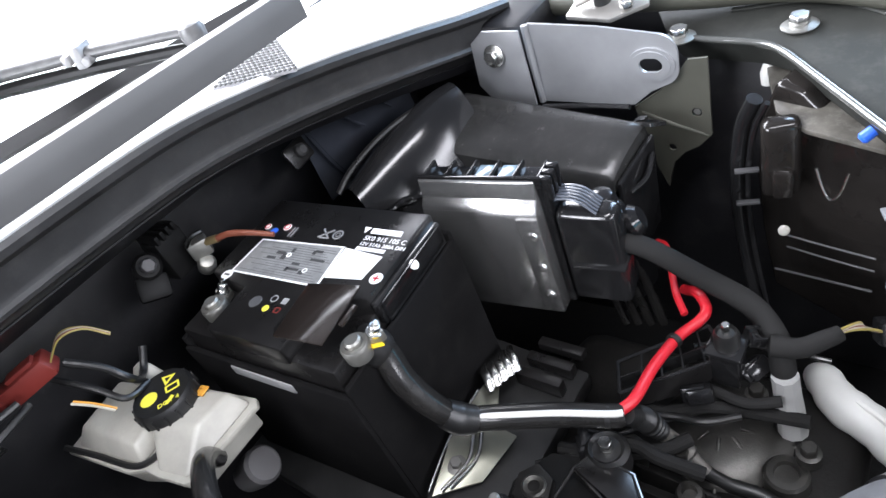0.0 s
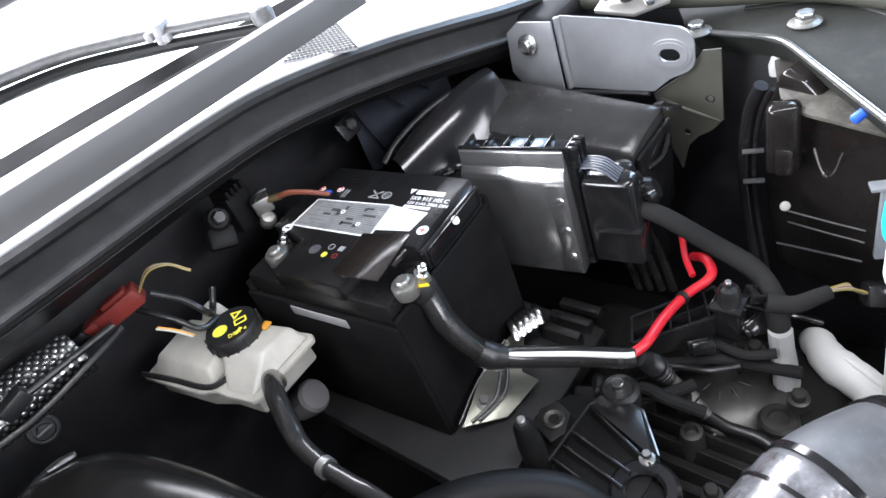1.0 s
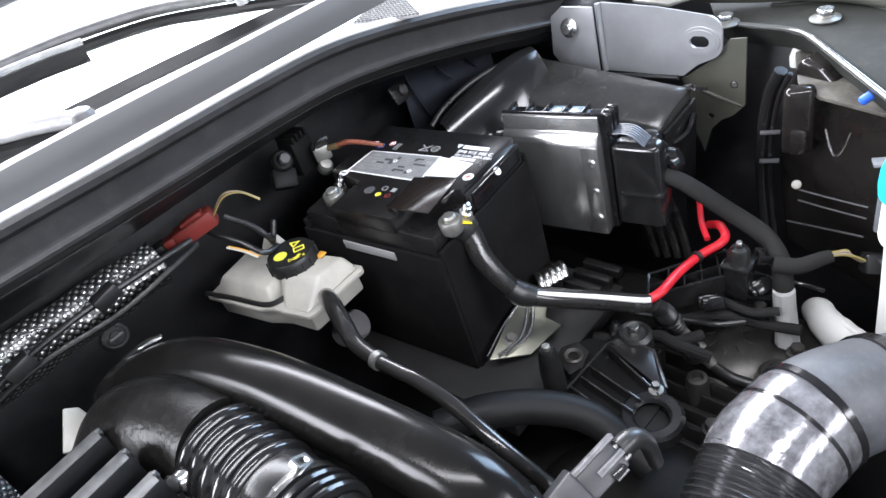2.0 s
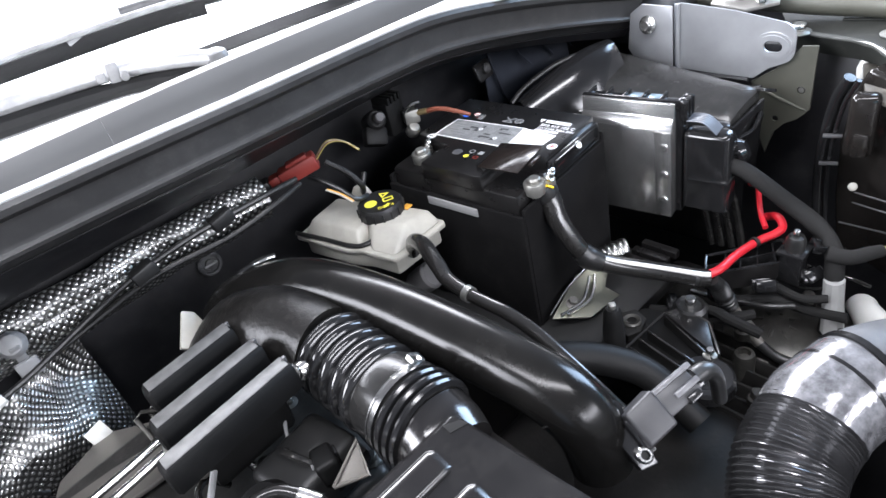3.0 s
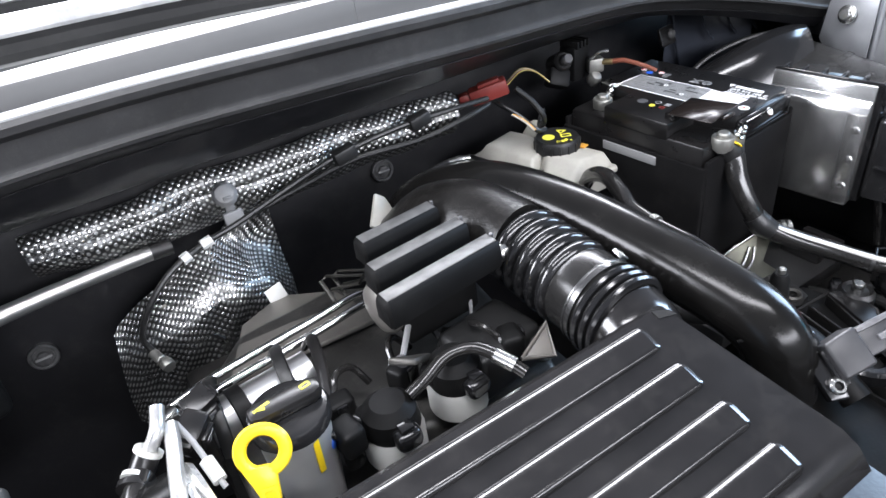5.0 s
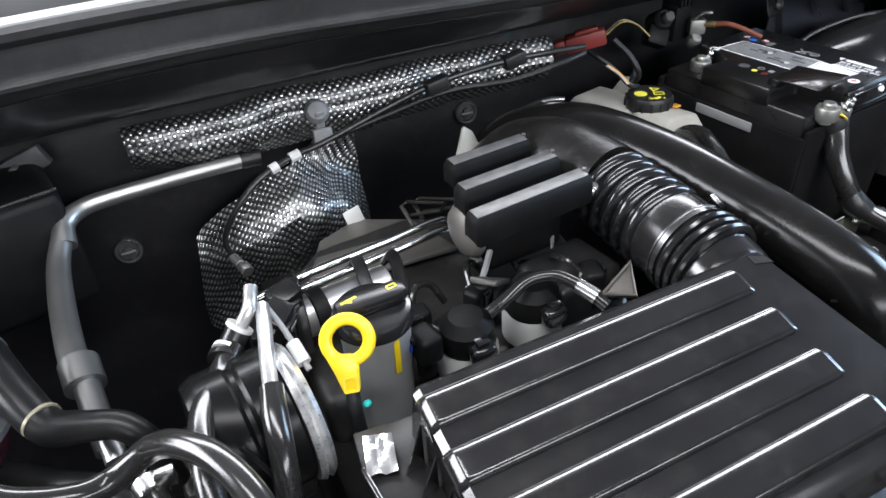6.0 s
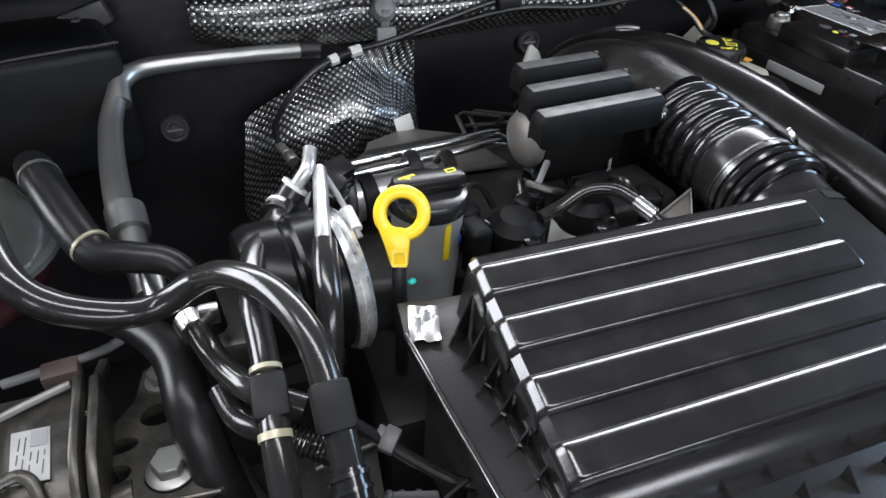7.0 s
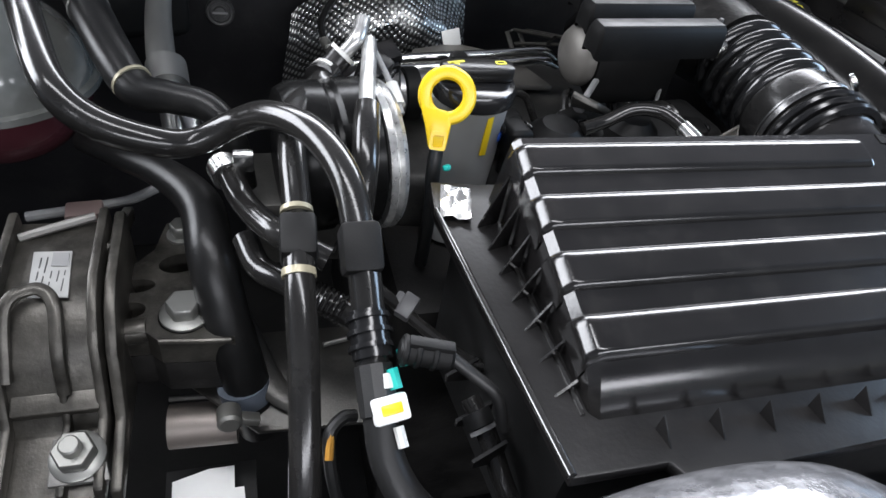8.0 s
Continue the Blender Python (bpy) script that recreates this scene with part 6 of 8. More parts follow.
def coils():
    """Ignition coils and plugs in a row between filter box and valve cover."""
    for i, (x, y) in enumerate(((0.082, 0.108), (0.150, 0.118))):
        t = thing("ignition_coil", pose(x, y, 0.80, 0, 0, 8 * i), "black ignition coil with plug on a pale seat", "ignition coil", "ignition coils")
        part("seat", lathe([(0.026, 0), (0.026, 0.022), (0.022, 0.028), (0.010, 0.028)], 24), "milky_grey", t, "pale grey seat")
        part("coil_body", merge(moved(lathe([(0.022, 0.024), (0.024, 0.030), (0.022, 0.046), (0.014, 0.054), (0.004, 0.055)], 24), Matrix()), box(-0.024, 0.010, -0.006, 0.024, 0.024, 0.044, 0.009, 3)), "matt_low", t)
        part("coil_plug", merge(box(-0.010, 0.012, -0.034, -0.014, 0.026, 0.044, 0.006, 3), box(-0.005, 0.007, -0.030, -0.018, 0.042, 0.048, 0.002)), "black_gloss", t)
        part("coil_ring", lathe([(0.022, 0.022), (0.024, 0.024), (0.022, 0.027)], 22), "black_gloss", t)
    w = thing("valve_seat", Matrix.Translation((0.165, 0.055, 0.80)), "pale grey plastic plug well beside the filter box", "plug well")
    part("well", lathe([(0.026, -0.02), (0.027, 0.018), (0.022, 0.024), (0.006, 0.026)], 24), "milky_grey", w)
    w2 = thing("valve_seat", Matrix.Translation((0.118, 0.052, 0.792)), "pale grey plastic plug well beside the filter box", "plug well")
    part("well", lathe([(0.022, -0.02), (0.024, 0.018), (0.019, 0.024), (0.006, 0.026)], 24), "milky_grey", w2)
    b = thing("black_module", pose(0.205, 0.135, 0.825, 0, 0, 8), "dark moulded connector block under the bellows", "connector block")
    part("module_body", box(-0.045, 0.03, -0.03, 0.03, -0.03, 0.02, 0.008, 3), "black_matt", b)
    part("module_lug", box(0.012, 0.028, -0.04, -0.02, -0.01, 0.01, 0.003), "black_satin", b)
    for a, c, r in (((0.115, 0.143, 0.849), (0.148, 0.180, 0.862), 0.0028), ((0.197, 0.160, 0.838), (0.214, 0.185, 0.858), 0.0018)):
        p = thing("grey_pin", Matrix.Translation(a), "slim grey pin with a round foot between the covers", "pin", "grey pins")
        part("shaft", tube([a, c], r, 10, smooth=False), "grey_plastic", p, world_space=True)
        part("foot", moved(drum(r * 1.9, -0.004, 0.004, 0.001, 14), along(a, c)), "nozzle", p, world_space=True)
    h = thing("vent_hose", Matrix.Translation((0.16, 0.09, 0.85)), "shiny black vent hose with a bright end", "hose")
    part("hose", tube([(0.098, 0.102, 0.853), (0.118, 0.106, 0.857), (0.140, 0.108, 0.866), (0.160, 0.100, 0.868), (0.172, 0.082, 0.864), (0.182, 0.062, 0.855)], 0.0052, 12, 7), "hose", h, world_space=True)
    part("end_sleeve", tube([(0.170, 0.085, 0.865), (0.178, 0.070, 0.860)], 0.0066, 12, smooth=False), "steel", h, "bright end sleeve", world_space=True)
    k = thing("alloy_bracket", Matrix.Translation((0.215, 0.09, 0.84)), "pale triangular alloy bracket under the intake hose", "bracket")
    part("web", slab([(0.194, 0.082, 0.846), (0.220, 0.072, 0.841), (0.230, 0.094, 0.857)], 0.004, 0.001), "beige", k, world_space=True)
    part("rim", tube([(0.194, 0.082, 0.848), (0.220, 0.072, 0.843), (0.230, 0.094, 0.859), (0.194, 0.082, 0.848)], 0.0018, 8, smooth=False), "beige", k, world_space=True)


M["milky_grey"] = material("pale_grey_plastic", (0.36, 0.36, 0.34), 0.45, vary=0.1)
coils()


def injector_plugs():
    """Dark plugs and looped leads between the filter box and the rail."""
    rnd = random.Random(11)
    for k, (x, y, z) in enumerate(((0.055, 0.150, 0.826), (0.118, 0.155, 0.822), (0.172, 0.160, 0.820), (0.205, 0.112, 0.838), (0.045, 0.105, 0.842))):
        t = thing("injector_plug", pose(x, y, z, 0, 0, 25 * k), "black injector plug with a looped lead", "plug", "injector plugs")
        part("plug_shell", merge(box(-0.013, 0.013, -0.010, 0.010, -0.012, 0.014, 0.005, 3), moved(drum(0.008, -0.03, -0.010, 0.002, 14), Matrix())), "matt_low", t)
        part("plug_latch", box(-0.005, 0.005, -0.012, -0.009, -0.002, 0.013, 0.001), "black_gloss", t)
        part("lead", tube([(0.0, 0.008, 0.008), (0.010, 0.020, 0.018), (0.026, 0.026, 0.012), (0.036, 0.018, -0.006)], 0.0032, 10, 6), "hose", t)
        if k % 2:
            part("lock_tab", box(-0.004, 0.004, 0.0095, 0.0115, 0.004, 0.011, 0.0005), "grey_plastic", t, "pale lock tab")
    for k in range(6):
        at = ((-0.02, 0.27), (0.05, 0.30), (0.165, 0.245), (0.235, 0.245), (0.245, 0.12), (0.03, 0.165))[k]
        t = thing("cover_bolt", pose(at[0], at[1], 0.792), "small grimy bolt in the valve cover", "bolt", "valve cover bolts")
        part("flange", lathe([(0.0085, -0.004), (0.0085, 0.001), (0.006, 0.0025), (0.003, 0.003)], 16), "steel_dull", t)
        part("head", moved(hex_head(0.0058, 0.007, 0.0008), Matrix.Translation((0, 0, 0.002))), "steel_dull", t)


injector_plugs()

w = thing("white_clip", Matrix.Translation((0.195, 0.345, 0.865)), "white triangular plastic tab behind the intake elbow", "clip")
part("plate", slab([(0.185, 0.325, 0.868), (0.200, 0.318, 0.858), (0.222, 0.335, 0.862), (0.218, 0.350, 0.880), (0.208, 0.352, 0.888)], 0.005, 0.0015), "milky", w, world_space=True)
for at in ((0.295, 0.519, 0.821), (-0.172, 0.519, 0.754)):
    f = thing("round_fastener", along(at, (at[0], at[1] - 1, at[2] + 0.1)), "grey round fastener pressed into the bulkhead", "fastener", "bulkhead fasteners")
    part("disc", lathe([(0.0165, -0.004), (0.0165, 0.002), (0.0145, 0.004), (0.012, 0.0035), (0.011, 0.001), (0.0075, 0.001), (0.0065, 0.0045), (0.003, 0.005)], 22), "fastener_grey", f)
    part("slot", box(-0.009, 0.009, -0.0015, 0.0015, 0.003, 0.0052, 0.0005), "grey_plastic", f)

# ---- right-hand end of the engine: hoses, pump, mount ----


M["drum_black"] = material("dull_gloss_drum", (0.005, 0.005, 0.005), 0.24, bump=0.06, spec=0.15, dust=0.02)


def pump():
    t = thing("belt_pump", Matrix.Translation((-0.085, 0.078, 0.80)), "dark belt-driven pump with a bright grooved pulley", "pump")
    part("drum", moved(lathe([(0.020, 0), (0.046, 0.004), (0.050, 0.012), (0.050, 0.030), (0.0475, 0.033), (0.0475, 0.036), (0.050, 0.039), (0.050, 0.060), (0.044, 0.064)], 36), Matrix.Translation((-0.128, 0.085, 0.842)) @ pose(0, 0, 0, 0, 90, 8)), "drum_black", t, world_space=True)
    part("pulley", moved(lathe([(0.030, 0), (0.049, 0.000), (0.051, 0.004), (0.0475, 0.006), (0.051, 0.0085), (0.048, 0.012), (0.030, 0.013), (0.020, 0.013)], 40), Matrix.Translation((-0.066, 0.090, 0.841)) @ pose(0, 0, 0, 0, 90, 8)), "pulley", t, "bright grooved pulley", world_space=True)
    part("cover_rib", tube([(-0.10, 0.045, 0.878), (-0.088, 0.034, 0.855), (-0.085, 0.033, 0.83), (-0.095, 0.04, 0.80)], 0.002, 6, 5), "black_gloss", t, world_space=True)
    part("bracket", box(-0.15, -0.06, 0.09, 0.16, 0.74, 0.80, 0.008), "cast_dark", t, world_space=True)
    return t


M["pulley"] = material("worn_grey_pulley", (0.62, 0.62, 0.61), 0.28, metal=0.8, vary=0.3, big=70, bump=0.5, grain=140)
pump()


def hose_thing(name, label, path, r, mat="hose", extra=()):
    t = thing(name, Matrix.Translation(path[len(path) // 2]), label, "hose", "coolant hoses")
    part("hose", tube(path, r, 16, 9), mat, t, world_space=True)
    for nm, bm, mt, lb in extra:
        part(nm, bm, mt, t, lb, world_space=True)
    return t


def band(a, b, r, segs=18):
    return tube([a, b], r, segs, smooth=False)


M["rubber_dark"] = material("dull_black_hose", (0.008, 0.008, 0.008), 0.33, bump=0.25, grain=350, spec=0.3, dust=0.05)
M["pale_band"] = material("yellowed_band", (0.34, 0.31, 0.22), 0.4, metal=0.3, vary=0.15)
M["blue_grey"] = material("blue_grey_plastic", (0.11, 0.13, 0.16), 0.45, vary=0.15)


hose_thing("coolant_hose", "glossy black coolant hose curving over the pump", [(-0.304, 0.280, 0.922), (-0.283, 0.203, 0.919), (-0.263, 0.130, 0.909), (-0.246, 0.082, 0.896), (-0.227, 0.068, 0.882), (-0.196, 0.061, 0.873), (-0.174, 0.066, 0.869), (-0.150, 0.066, 0.882), (-0.132, 0.048, 0.898), (-0.112, 0.020, 0.905), (-0.098, -0.013, 0.899), (-0.094, -0.045, 0.880), (-0.093, -0.075, 0.858), (-0.094, -0.105, 0.838)], [0.0094] * 5 + [0.0088] + [0.0082] * 8, extra=(
    ("sleeve", moved(box(-0.0098, 0.0098, -0.0098, 0.0098, -0.0125, 0.0125, 0.003), along((-0.0942, -0.046, 0.880), (-0.0938, -0.075, 0.858))), "matt_low", "square black protective sleeve"),
))
hose_thing("coolant_hose", "thin glossy coolant hose beside the first one", [(-0.088, 0.130, 0.882), (-0.100, 0.112, 0.880), (-0.116, 0.075, 0.886), (-0.121, 0.035, 0.885), (-0.121, 0.0, 0.871), (-0.123, -0.042, 0.858), (-0.124, -0.08, 0.83), (-0.127, -0.12, 0.79), (-0.13, -0.15, 0.74)], [0.0080] + [0.0079] * 8, extra=(
    ("sleeve", moved(box(-0.0095, 0.0095, -0.0095, 0.0095, -0.0125, 0.0125, 0.003), along((-0.122, -0.020, 0.865), (-0.123, -0.042, 0.857))), "matt_low", "square black protective sleeve"),
    ("yellow_band", band((-0.1215, -0.004, 0.8725), (-0.1216, -0.0065, 0.8715), 0.0086), "pale_band", "pale metal band"),
    ("yellow_band", band((-0.123, -0.0375, 0.8602), (-0.1232, -0.041, 0.8585), 0.0087), "pale_band", "pale metal band"),
))
hose_thing("bypass_hose", "thick black hose dropping to the engine mount", [(-0.262, 0.175, 0.80), (-0.235, 0.150, 0.803), (-0.203, 0.122, 0.806), (-0.179, 0.090, 0.803), (-0.172, 0.052, 0.790), (-0.166, 0.029, 0.760), (-0.159, 0.015, 0.725), (-0.1535, 0.008, 0.695), (-0.148, 0.005, 0.66)], [0.009, 0.0095, 0.0115, 0.0145, 0.0155, 0.0155, 0.0158, 0.0158, 0.0158], "rubber_dark", extra=(
    ("hose_clamp", band((-0.158, 0.0105, 0.708), (-0.1555, 0.008, 0.694), 0.0180, 24), "blue_grey", "blue-grey hose clamp"),
    ("clamp_screw", moved(merge(drum(0.008, -0.008, 0.008, 0.002, 14), moved(box(-0.004, 0.02, -0.003, 0.003, -0.004, 0.004, 0.001), Matrix())), Matrix.Translation((-0.167, -0.020, 0.712)) @ pose(0, 0, 0, 80, 20, 0)), "lead", "clamp screw"),
))


hose_thing("vapour_hose", "black S-shaped hose with steel end fittings", [(-0.158, 0.068, 0.848), (-0.150, 0.045, 0.842), (-0.140, 0.020, 0.846), (-0.128, 0.002, 0.848), (-0.105, -0.01, 0.84)], 0.0078, extra=(
    ("fitting", merge(band((-0.161, 0.074, 0.846), (-0.157, 0.062, 0.846), 0.0100), moved(box(-0.006, 0.006, -0.004, 0.004, -0.006, 0.006, 0.001), Matrix.Translation((-0.148, 0.066, 0.855)))), "steel", "bright steel fitting"),
))
hose_thing("vapour_hose", "lower black S-shaped hose with ribbed sleeve", [(-0.150, 0.040, 0.815), (-0.142, 0.018, 0.810), (-0.125, 0.0, 0.812), (-0.100, -0.016, 0.806), (-0.08, -0.03, 0.80)], 0.0080, extra=(
    ("ribbed_sleeve", tube([(-0.115, -0.006, 0.810), (-0.095, -0.019, 0.805)], 0.0088, 14, 24, ripple=lambda s, r: r + 0.0012 * math.sin(2 * math.pi * s / 0.003)), "hose", "ribbed sleeve"),
))
hose_thing("heater_hose", "black heater hose with a white ring mark", [(-0.255, 0.235, 0.88), (-0.245, 0.205, 0.885), (-0.228, 0.165, 0.872), (-0.212, 0.138, 0.862), (-0.190, 0.125, 0.864), (-0.168, 0.115, 0.862), (-0.155, 0.105, 0.845), (-0.15, 0.10, 0.81)], [0.0125, 0.0135, 0.0135, 0.0125, 0.0105, 0.0098, 0.0095, 0.0095], "rubber_dark", extra=(
    ("white_ring", band((-0.2465, 0.209, 0.885), (-0.2452, 0.206, 0.885), 0.0140), "steel_dull", "grey ring"),
    ("white_ring", band((-0.2165, 0.1445, 0.8645), (-0.2152, 0.1425, 0.864), 0.0134), "pale_band", "pale ring"),
    ("pipe_stub", tube([(-0.186, 0.150, 0.84), (-0.184, 0.135, 0.835), (-0.182, 0.12, 0.828)], 0.0078, 14, 3), "alu", "aluminium pipe stub"),
))
M["line_silver"] = material("coated_silver_line", (0.50, 0.50, 0.49), 0.3, metal=0.75, vary=0.2, big=60, bump=0.12, grain=300)
hose_thing("fuel_line", "pale metal fuel line with a quick connector", [(-0.064, 0.156, 0.908), (-0.070, 0.141, 0.901), (-0.082, 0.137, 0.888), (-0.091, 0.131, 0.880)], 0.0050, "line_silver", extra=(
    ("connector", merge(band((-0.080, 0.1385, 0.890), (-0.088, 0.134, 0.882), 0.0088), band((-0.0945, 0.127, 0.8795), (-0.0965, 0.123, 0.879), 0.0112)), "black_satin", "black quick connector"),
    ("clip", band((-0.0785, 0.1390, 0.8915), (-0.0805, 0.1383, 0.8895), 0.0100), "tab", "pale retaining clip"),
    ("clip", band((-0.0915, 0.1310, 0.8803), (-0.0935, 0.1285, 0.8800), 0.0108), "tab", "pale retaining clip"),
))
hose_thing("fuel_line", "white coated fuel line ending in a black hose", [(-0.061, 0.145, 0.897), (-0.064, 0.125, 0.895), (-0.069, 0.098, 0.893), (-0.074, 0.068, 0.888)], 0.0052, "line_silver", extra=(
    ("black_end", tube([(-0.073, 0.072, 0.889), (-0.076, 0.055, 0.884), (-0.079, 0.035, 0.872), (-0.083, 0.02, 0.85), (-0.088, 0.01, 0.82)], [0.0080, 0.0085, 0.0082, 0.008, 0.008], 14, 6), "hose", "black hose end"),
))
hose_thing("thin_lead", "thin grey lead with a pale plug", [(-0.058, 0.150, 0.892), (-0.052, 0.130, 0.884), (-0.048, 0.108, 0.878), (-0.045, 0.095, 0.870)], 0.0022, "grey_plastic", extra=(
    ("pale_plug", band((-0.0495, 0.116, 0.880), (-0.0465, 0.100, 0.873), 0.0050), "tab", "pale plug"),
))


def ac_pipe():
    t = thing("refrigerant_pipe", Matrix.Translation((-0.2, 0.35, 0.84)), "dull aluminium refrigerant pipe with a collar along the bulkhead", "pipe")
    part("thin_pipe", tube([(-0.010, 0.462, 0.860), (-0.08, 0.452, 0.864), (-0.15, 0.440, 0.867), (-0.185, 0.432, 0.867), (-0.204, 0.416, 0.862), (-0.208, 0.395, 0.850)], [0.0085, 0.0085, 0.0088, 0.009, 0.0100, 0.0115], 16, 7), "alu_dull", t, world_space=True)
    part("thick_pipe", tube([(-0.209, 0.402, 0.855), (-0.216, 0.370, 0.843), (-0.216, 0.32, 0.834), (-0.2115, 0.265, 0.829), (-0.2085, 0.240, 0.8255)], [0.0098, 0.0104, 0.0110, 0.0114, 0.0116], 20, 6), "alu_dull", t, "thick dull pipe section", world_space=True)
    part("collar", tube([(-0.2060, 0.241, 0.8265), (-0.2030, 0.217, 0.8195)], 0.0158, 24, smooth=False), "alu_dull", t, "stepped collar", world_space=True)
    part("tail", tube([(-0.203, 0.222, 0.820), (-0.199, 0.192, 0.811), (-0.194, 0.16, 0.80)], 0.0105, 16, 3), "alu_dull", t, world_space=True)
    part("end_sleeve", tube([(0.0, 0.462, 0.8595), (-0.022, 0.4605, 0.861)], 0.0098, 16, smooth=False), "black_matt", t, "black end sleeve", world_space=True)
    return t


M["alu_dull"] = material("dull_aluminium", (0.40, 0.40, 0.385), 0.36, metal=0.88, vary=0.12, bump=0.08, grain=400)
ac_pipe()


def coolant_tank():
    t = thing("coolant_tank", Matrix.Translation((-0.318, 0.205, 0.80)), "round translucent coolant tank with pink coolant below its seam", "coolant tank")
    top = [(0.066 * math.cos(a), 0.058 * math.sin(a)) for a in [math.pi / 2 * i / 8 for i in range(9)]]
    part("upper_shell", moved(lathe([(max(r, 0.004), z) for r, z in top], 36), Matrix.Translation((0, 0, 0.038))), "tank", t, "greyish translucent upper shell")
    part("seam", moved(lathe([(0.066, -0.003), (0.0715, -0.0025), (0.0715, 0.0025), (0.066, 0.003)], 36, cap=False), Matrix.Translation((0, 0, 0.036))), "tank", t)
    low = [(max(0.004, 0.065 * math.cos(a)), -0.060 * math.sin(a)) for a in [math.pi / 2 * i / 8 for i in range(9)]]
    part("lower_shell", moved(lathe(low, 36), Matrix.Translation((0, 0, 0.034))), "coolant", t, "dark pink coolant-filled lower shell")
    return t


M["tank"] = material("smoky_translucent_plastic", (0.105, 0.108, 0.102), 0.12, vary=0.2, big=22, bump=0.03, coat=0.5)
M["coolant"] = material("pink_coolant_plastic", (0.045, 0.013, 0.017), 0.25, vary=0.2, bump=0.02)
coolant_tank()


M["mount_cast"] = material("dusty_mount_casting", (0.066, 0.062, 0.054), 0.36, metal=0.6, vary=0.5, big=32, bump=0.3, grain=450, dust=0.25)


def engine_mount():
    t = thing("engine_mount", Matrix.Translation((-0.25, 0.02, 0.72)), "ribbed cast engine mount with a white label and large nut", "engine mount")
    # side profile in (y, z): level top, hump, then down to the foot
    side = [(0.096, 0.794), (0.060, 0.792), (0.035, 0.790), (0.018, 0.782), (0.0, 0.765), (-0.010, 0.742), (-0.020, 0.722), (-0.062, 0.712), (-0.064, 0.700), (-0.020, 0.704), (0.05, 0.70), (0.096, 0.70)]

    def loft(x0, x1, dz=0.0, pts=side, r=0.002):
        bm = bmesh.new()
        a = [bm.verts.new((x0, y, z + dz)) for y, z in pts]
        b = [bm.verts.new((x1, y, z + dz)) for y, z in pts]
        n = len(pts)
        bm.faces.new(a), bm.faces.new(b[::-1])
        for i in range(n):
            bm.faces.new((a[i], b[i], b[(i + 1) % n], a[(i + 1) % n]))
        return soften(bm, r)
    part("casting", loft(-0.292, -0.238, -0.006), "mount_cast", t, world_space=True)
    part("wall_rib", loft(-0.242, -0.236, 0.006), "mount_cast", t, world_space=True)
    part("wall_rib", loft(-0.2335, -0.2265, 0.002), "mount_cast", t, world_space=True)
    part("wall_rib", loft(-0.295, -0.289, 0.004), "mount_cast", t, world_space=True)
    part("centre_rib", loft(-0.262, -0.257, 0.003, side[3:8] + [(-0.058, 0.70), (0.018, 0.70)]), "mount_cast", t, world_space=True)
    part("face_step", hexa([(-0.288, -0.016, 0.728), (-0.240, -0.016, 0.728), (-0.240, -0.004, 0.734), (-0.288, -0.004, 0.734)], [(-0.288, -0.018, 0.735), (-0.240, -0.018, 0.735), (-0.240, -0.006, 0.742), (-0.288, -0.006, 0.742)], 0.001), "mount_cast", t, world_space=True)
    part("arch_rib", tube([(-0.288, -0.006, 0.752), (-0.285, 0.022, 0.786), (-0.272, 0.031, 0.791), (-0.263, 0.028, 0.789), (-0.259, 0.018, 0.783), (-0.2585, 0.0, 0.766), (-0.2585, -0.010, 0.742)], 0.0040, 10, 6, squash=0.7), "mount_cast", t, world_space=True)
    part("top_ledge", tube([(-0.288, 0.080, 0.789), (-0.270, 0.086, 0.791), (-0.245, 0.094, 0.793)], 0.003, 8, 4), "cast", t, world_space=True)
    part("label", slab([(-0.278, 0.068, 0.7875), (-0.275, 0.030, 0.7860), (-0.253, 0.028, 0.7858), (-0.256, 0.067, 0.7875)], 0.0012, 0.0003), "label_grey", t, "greyed printed label", world_space=True)
    for i, (x, words) in enumerate(((-0.2725, (0.062, 0.053, 0.050, 0.043, 0.040, 0.034)), (-0.2690, (0.062, 0.049, 0.046, 0.035)), (-0.2650, (0.050, 0.044, 0.041, 0.034)), (-0.2610, (0.050, 0.041)), (-0.2575, (0.050, 0.046, 0.043, 0.033)))):
        for a, b in zip(words[::2], words[1::2]):
            part("print_bar", slab([(x - 0.00027, a, 0.78735 + 0.0445 * (a - 0.055)), (x - 0.00027, b, 0.78735 + 0.0445 * (b - 0.055)), (x + 0.00027, b, 0.78735 + 0.0445 * (b - 0.055)), (x + 0.00027, a, 0.78735 + 0.0445 * (a - 0.055))], 0.0012), "ink_dark", t, world_space=True)
    part("print_block", slab([(-0.2665, 0.066, 0.7880), (-0.266, 0.054, 0.7876), (-0.2565, 0.053, 0.7876), (-0.2572, 0.065, 0.7880)], 0.0003), "grey_plastic", t, world_space=True)
    part("foot_plate", slab([(-0.266, -0.028, 0.7235), (-0.266, -0.056, 0.7175), (-0.233, -0.056, 0.7175), (-0.240, -0.028, 0.7235)], 0.004, 0.001), "cast", t, world_space=True)
    part("nut", moved(merge(lathe([(0.0155, 0), (0.0155, 0.002), (0.0125, 0.004), (0.006, 0.0042)], 24), moved(hex_head(0.0120, 0.011, 0.001), Matrix.Translation((0, 0, 0.003))), moved(drum(0.0058, 0.012, 0.022, 0.001, 14), Matrix())), along((-0.251, -0.041, 0.7215), (-0.251, -0.056, 0.79))), "steel_dull", t, "large flanged nut on a stud", world_space=True)
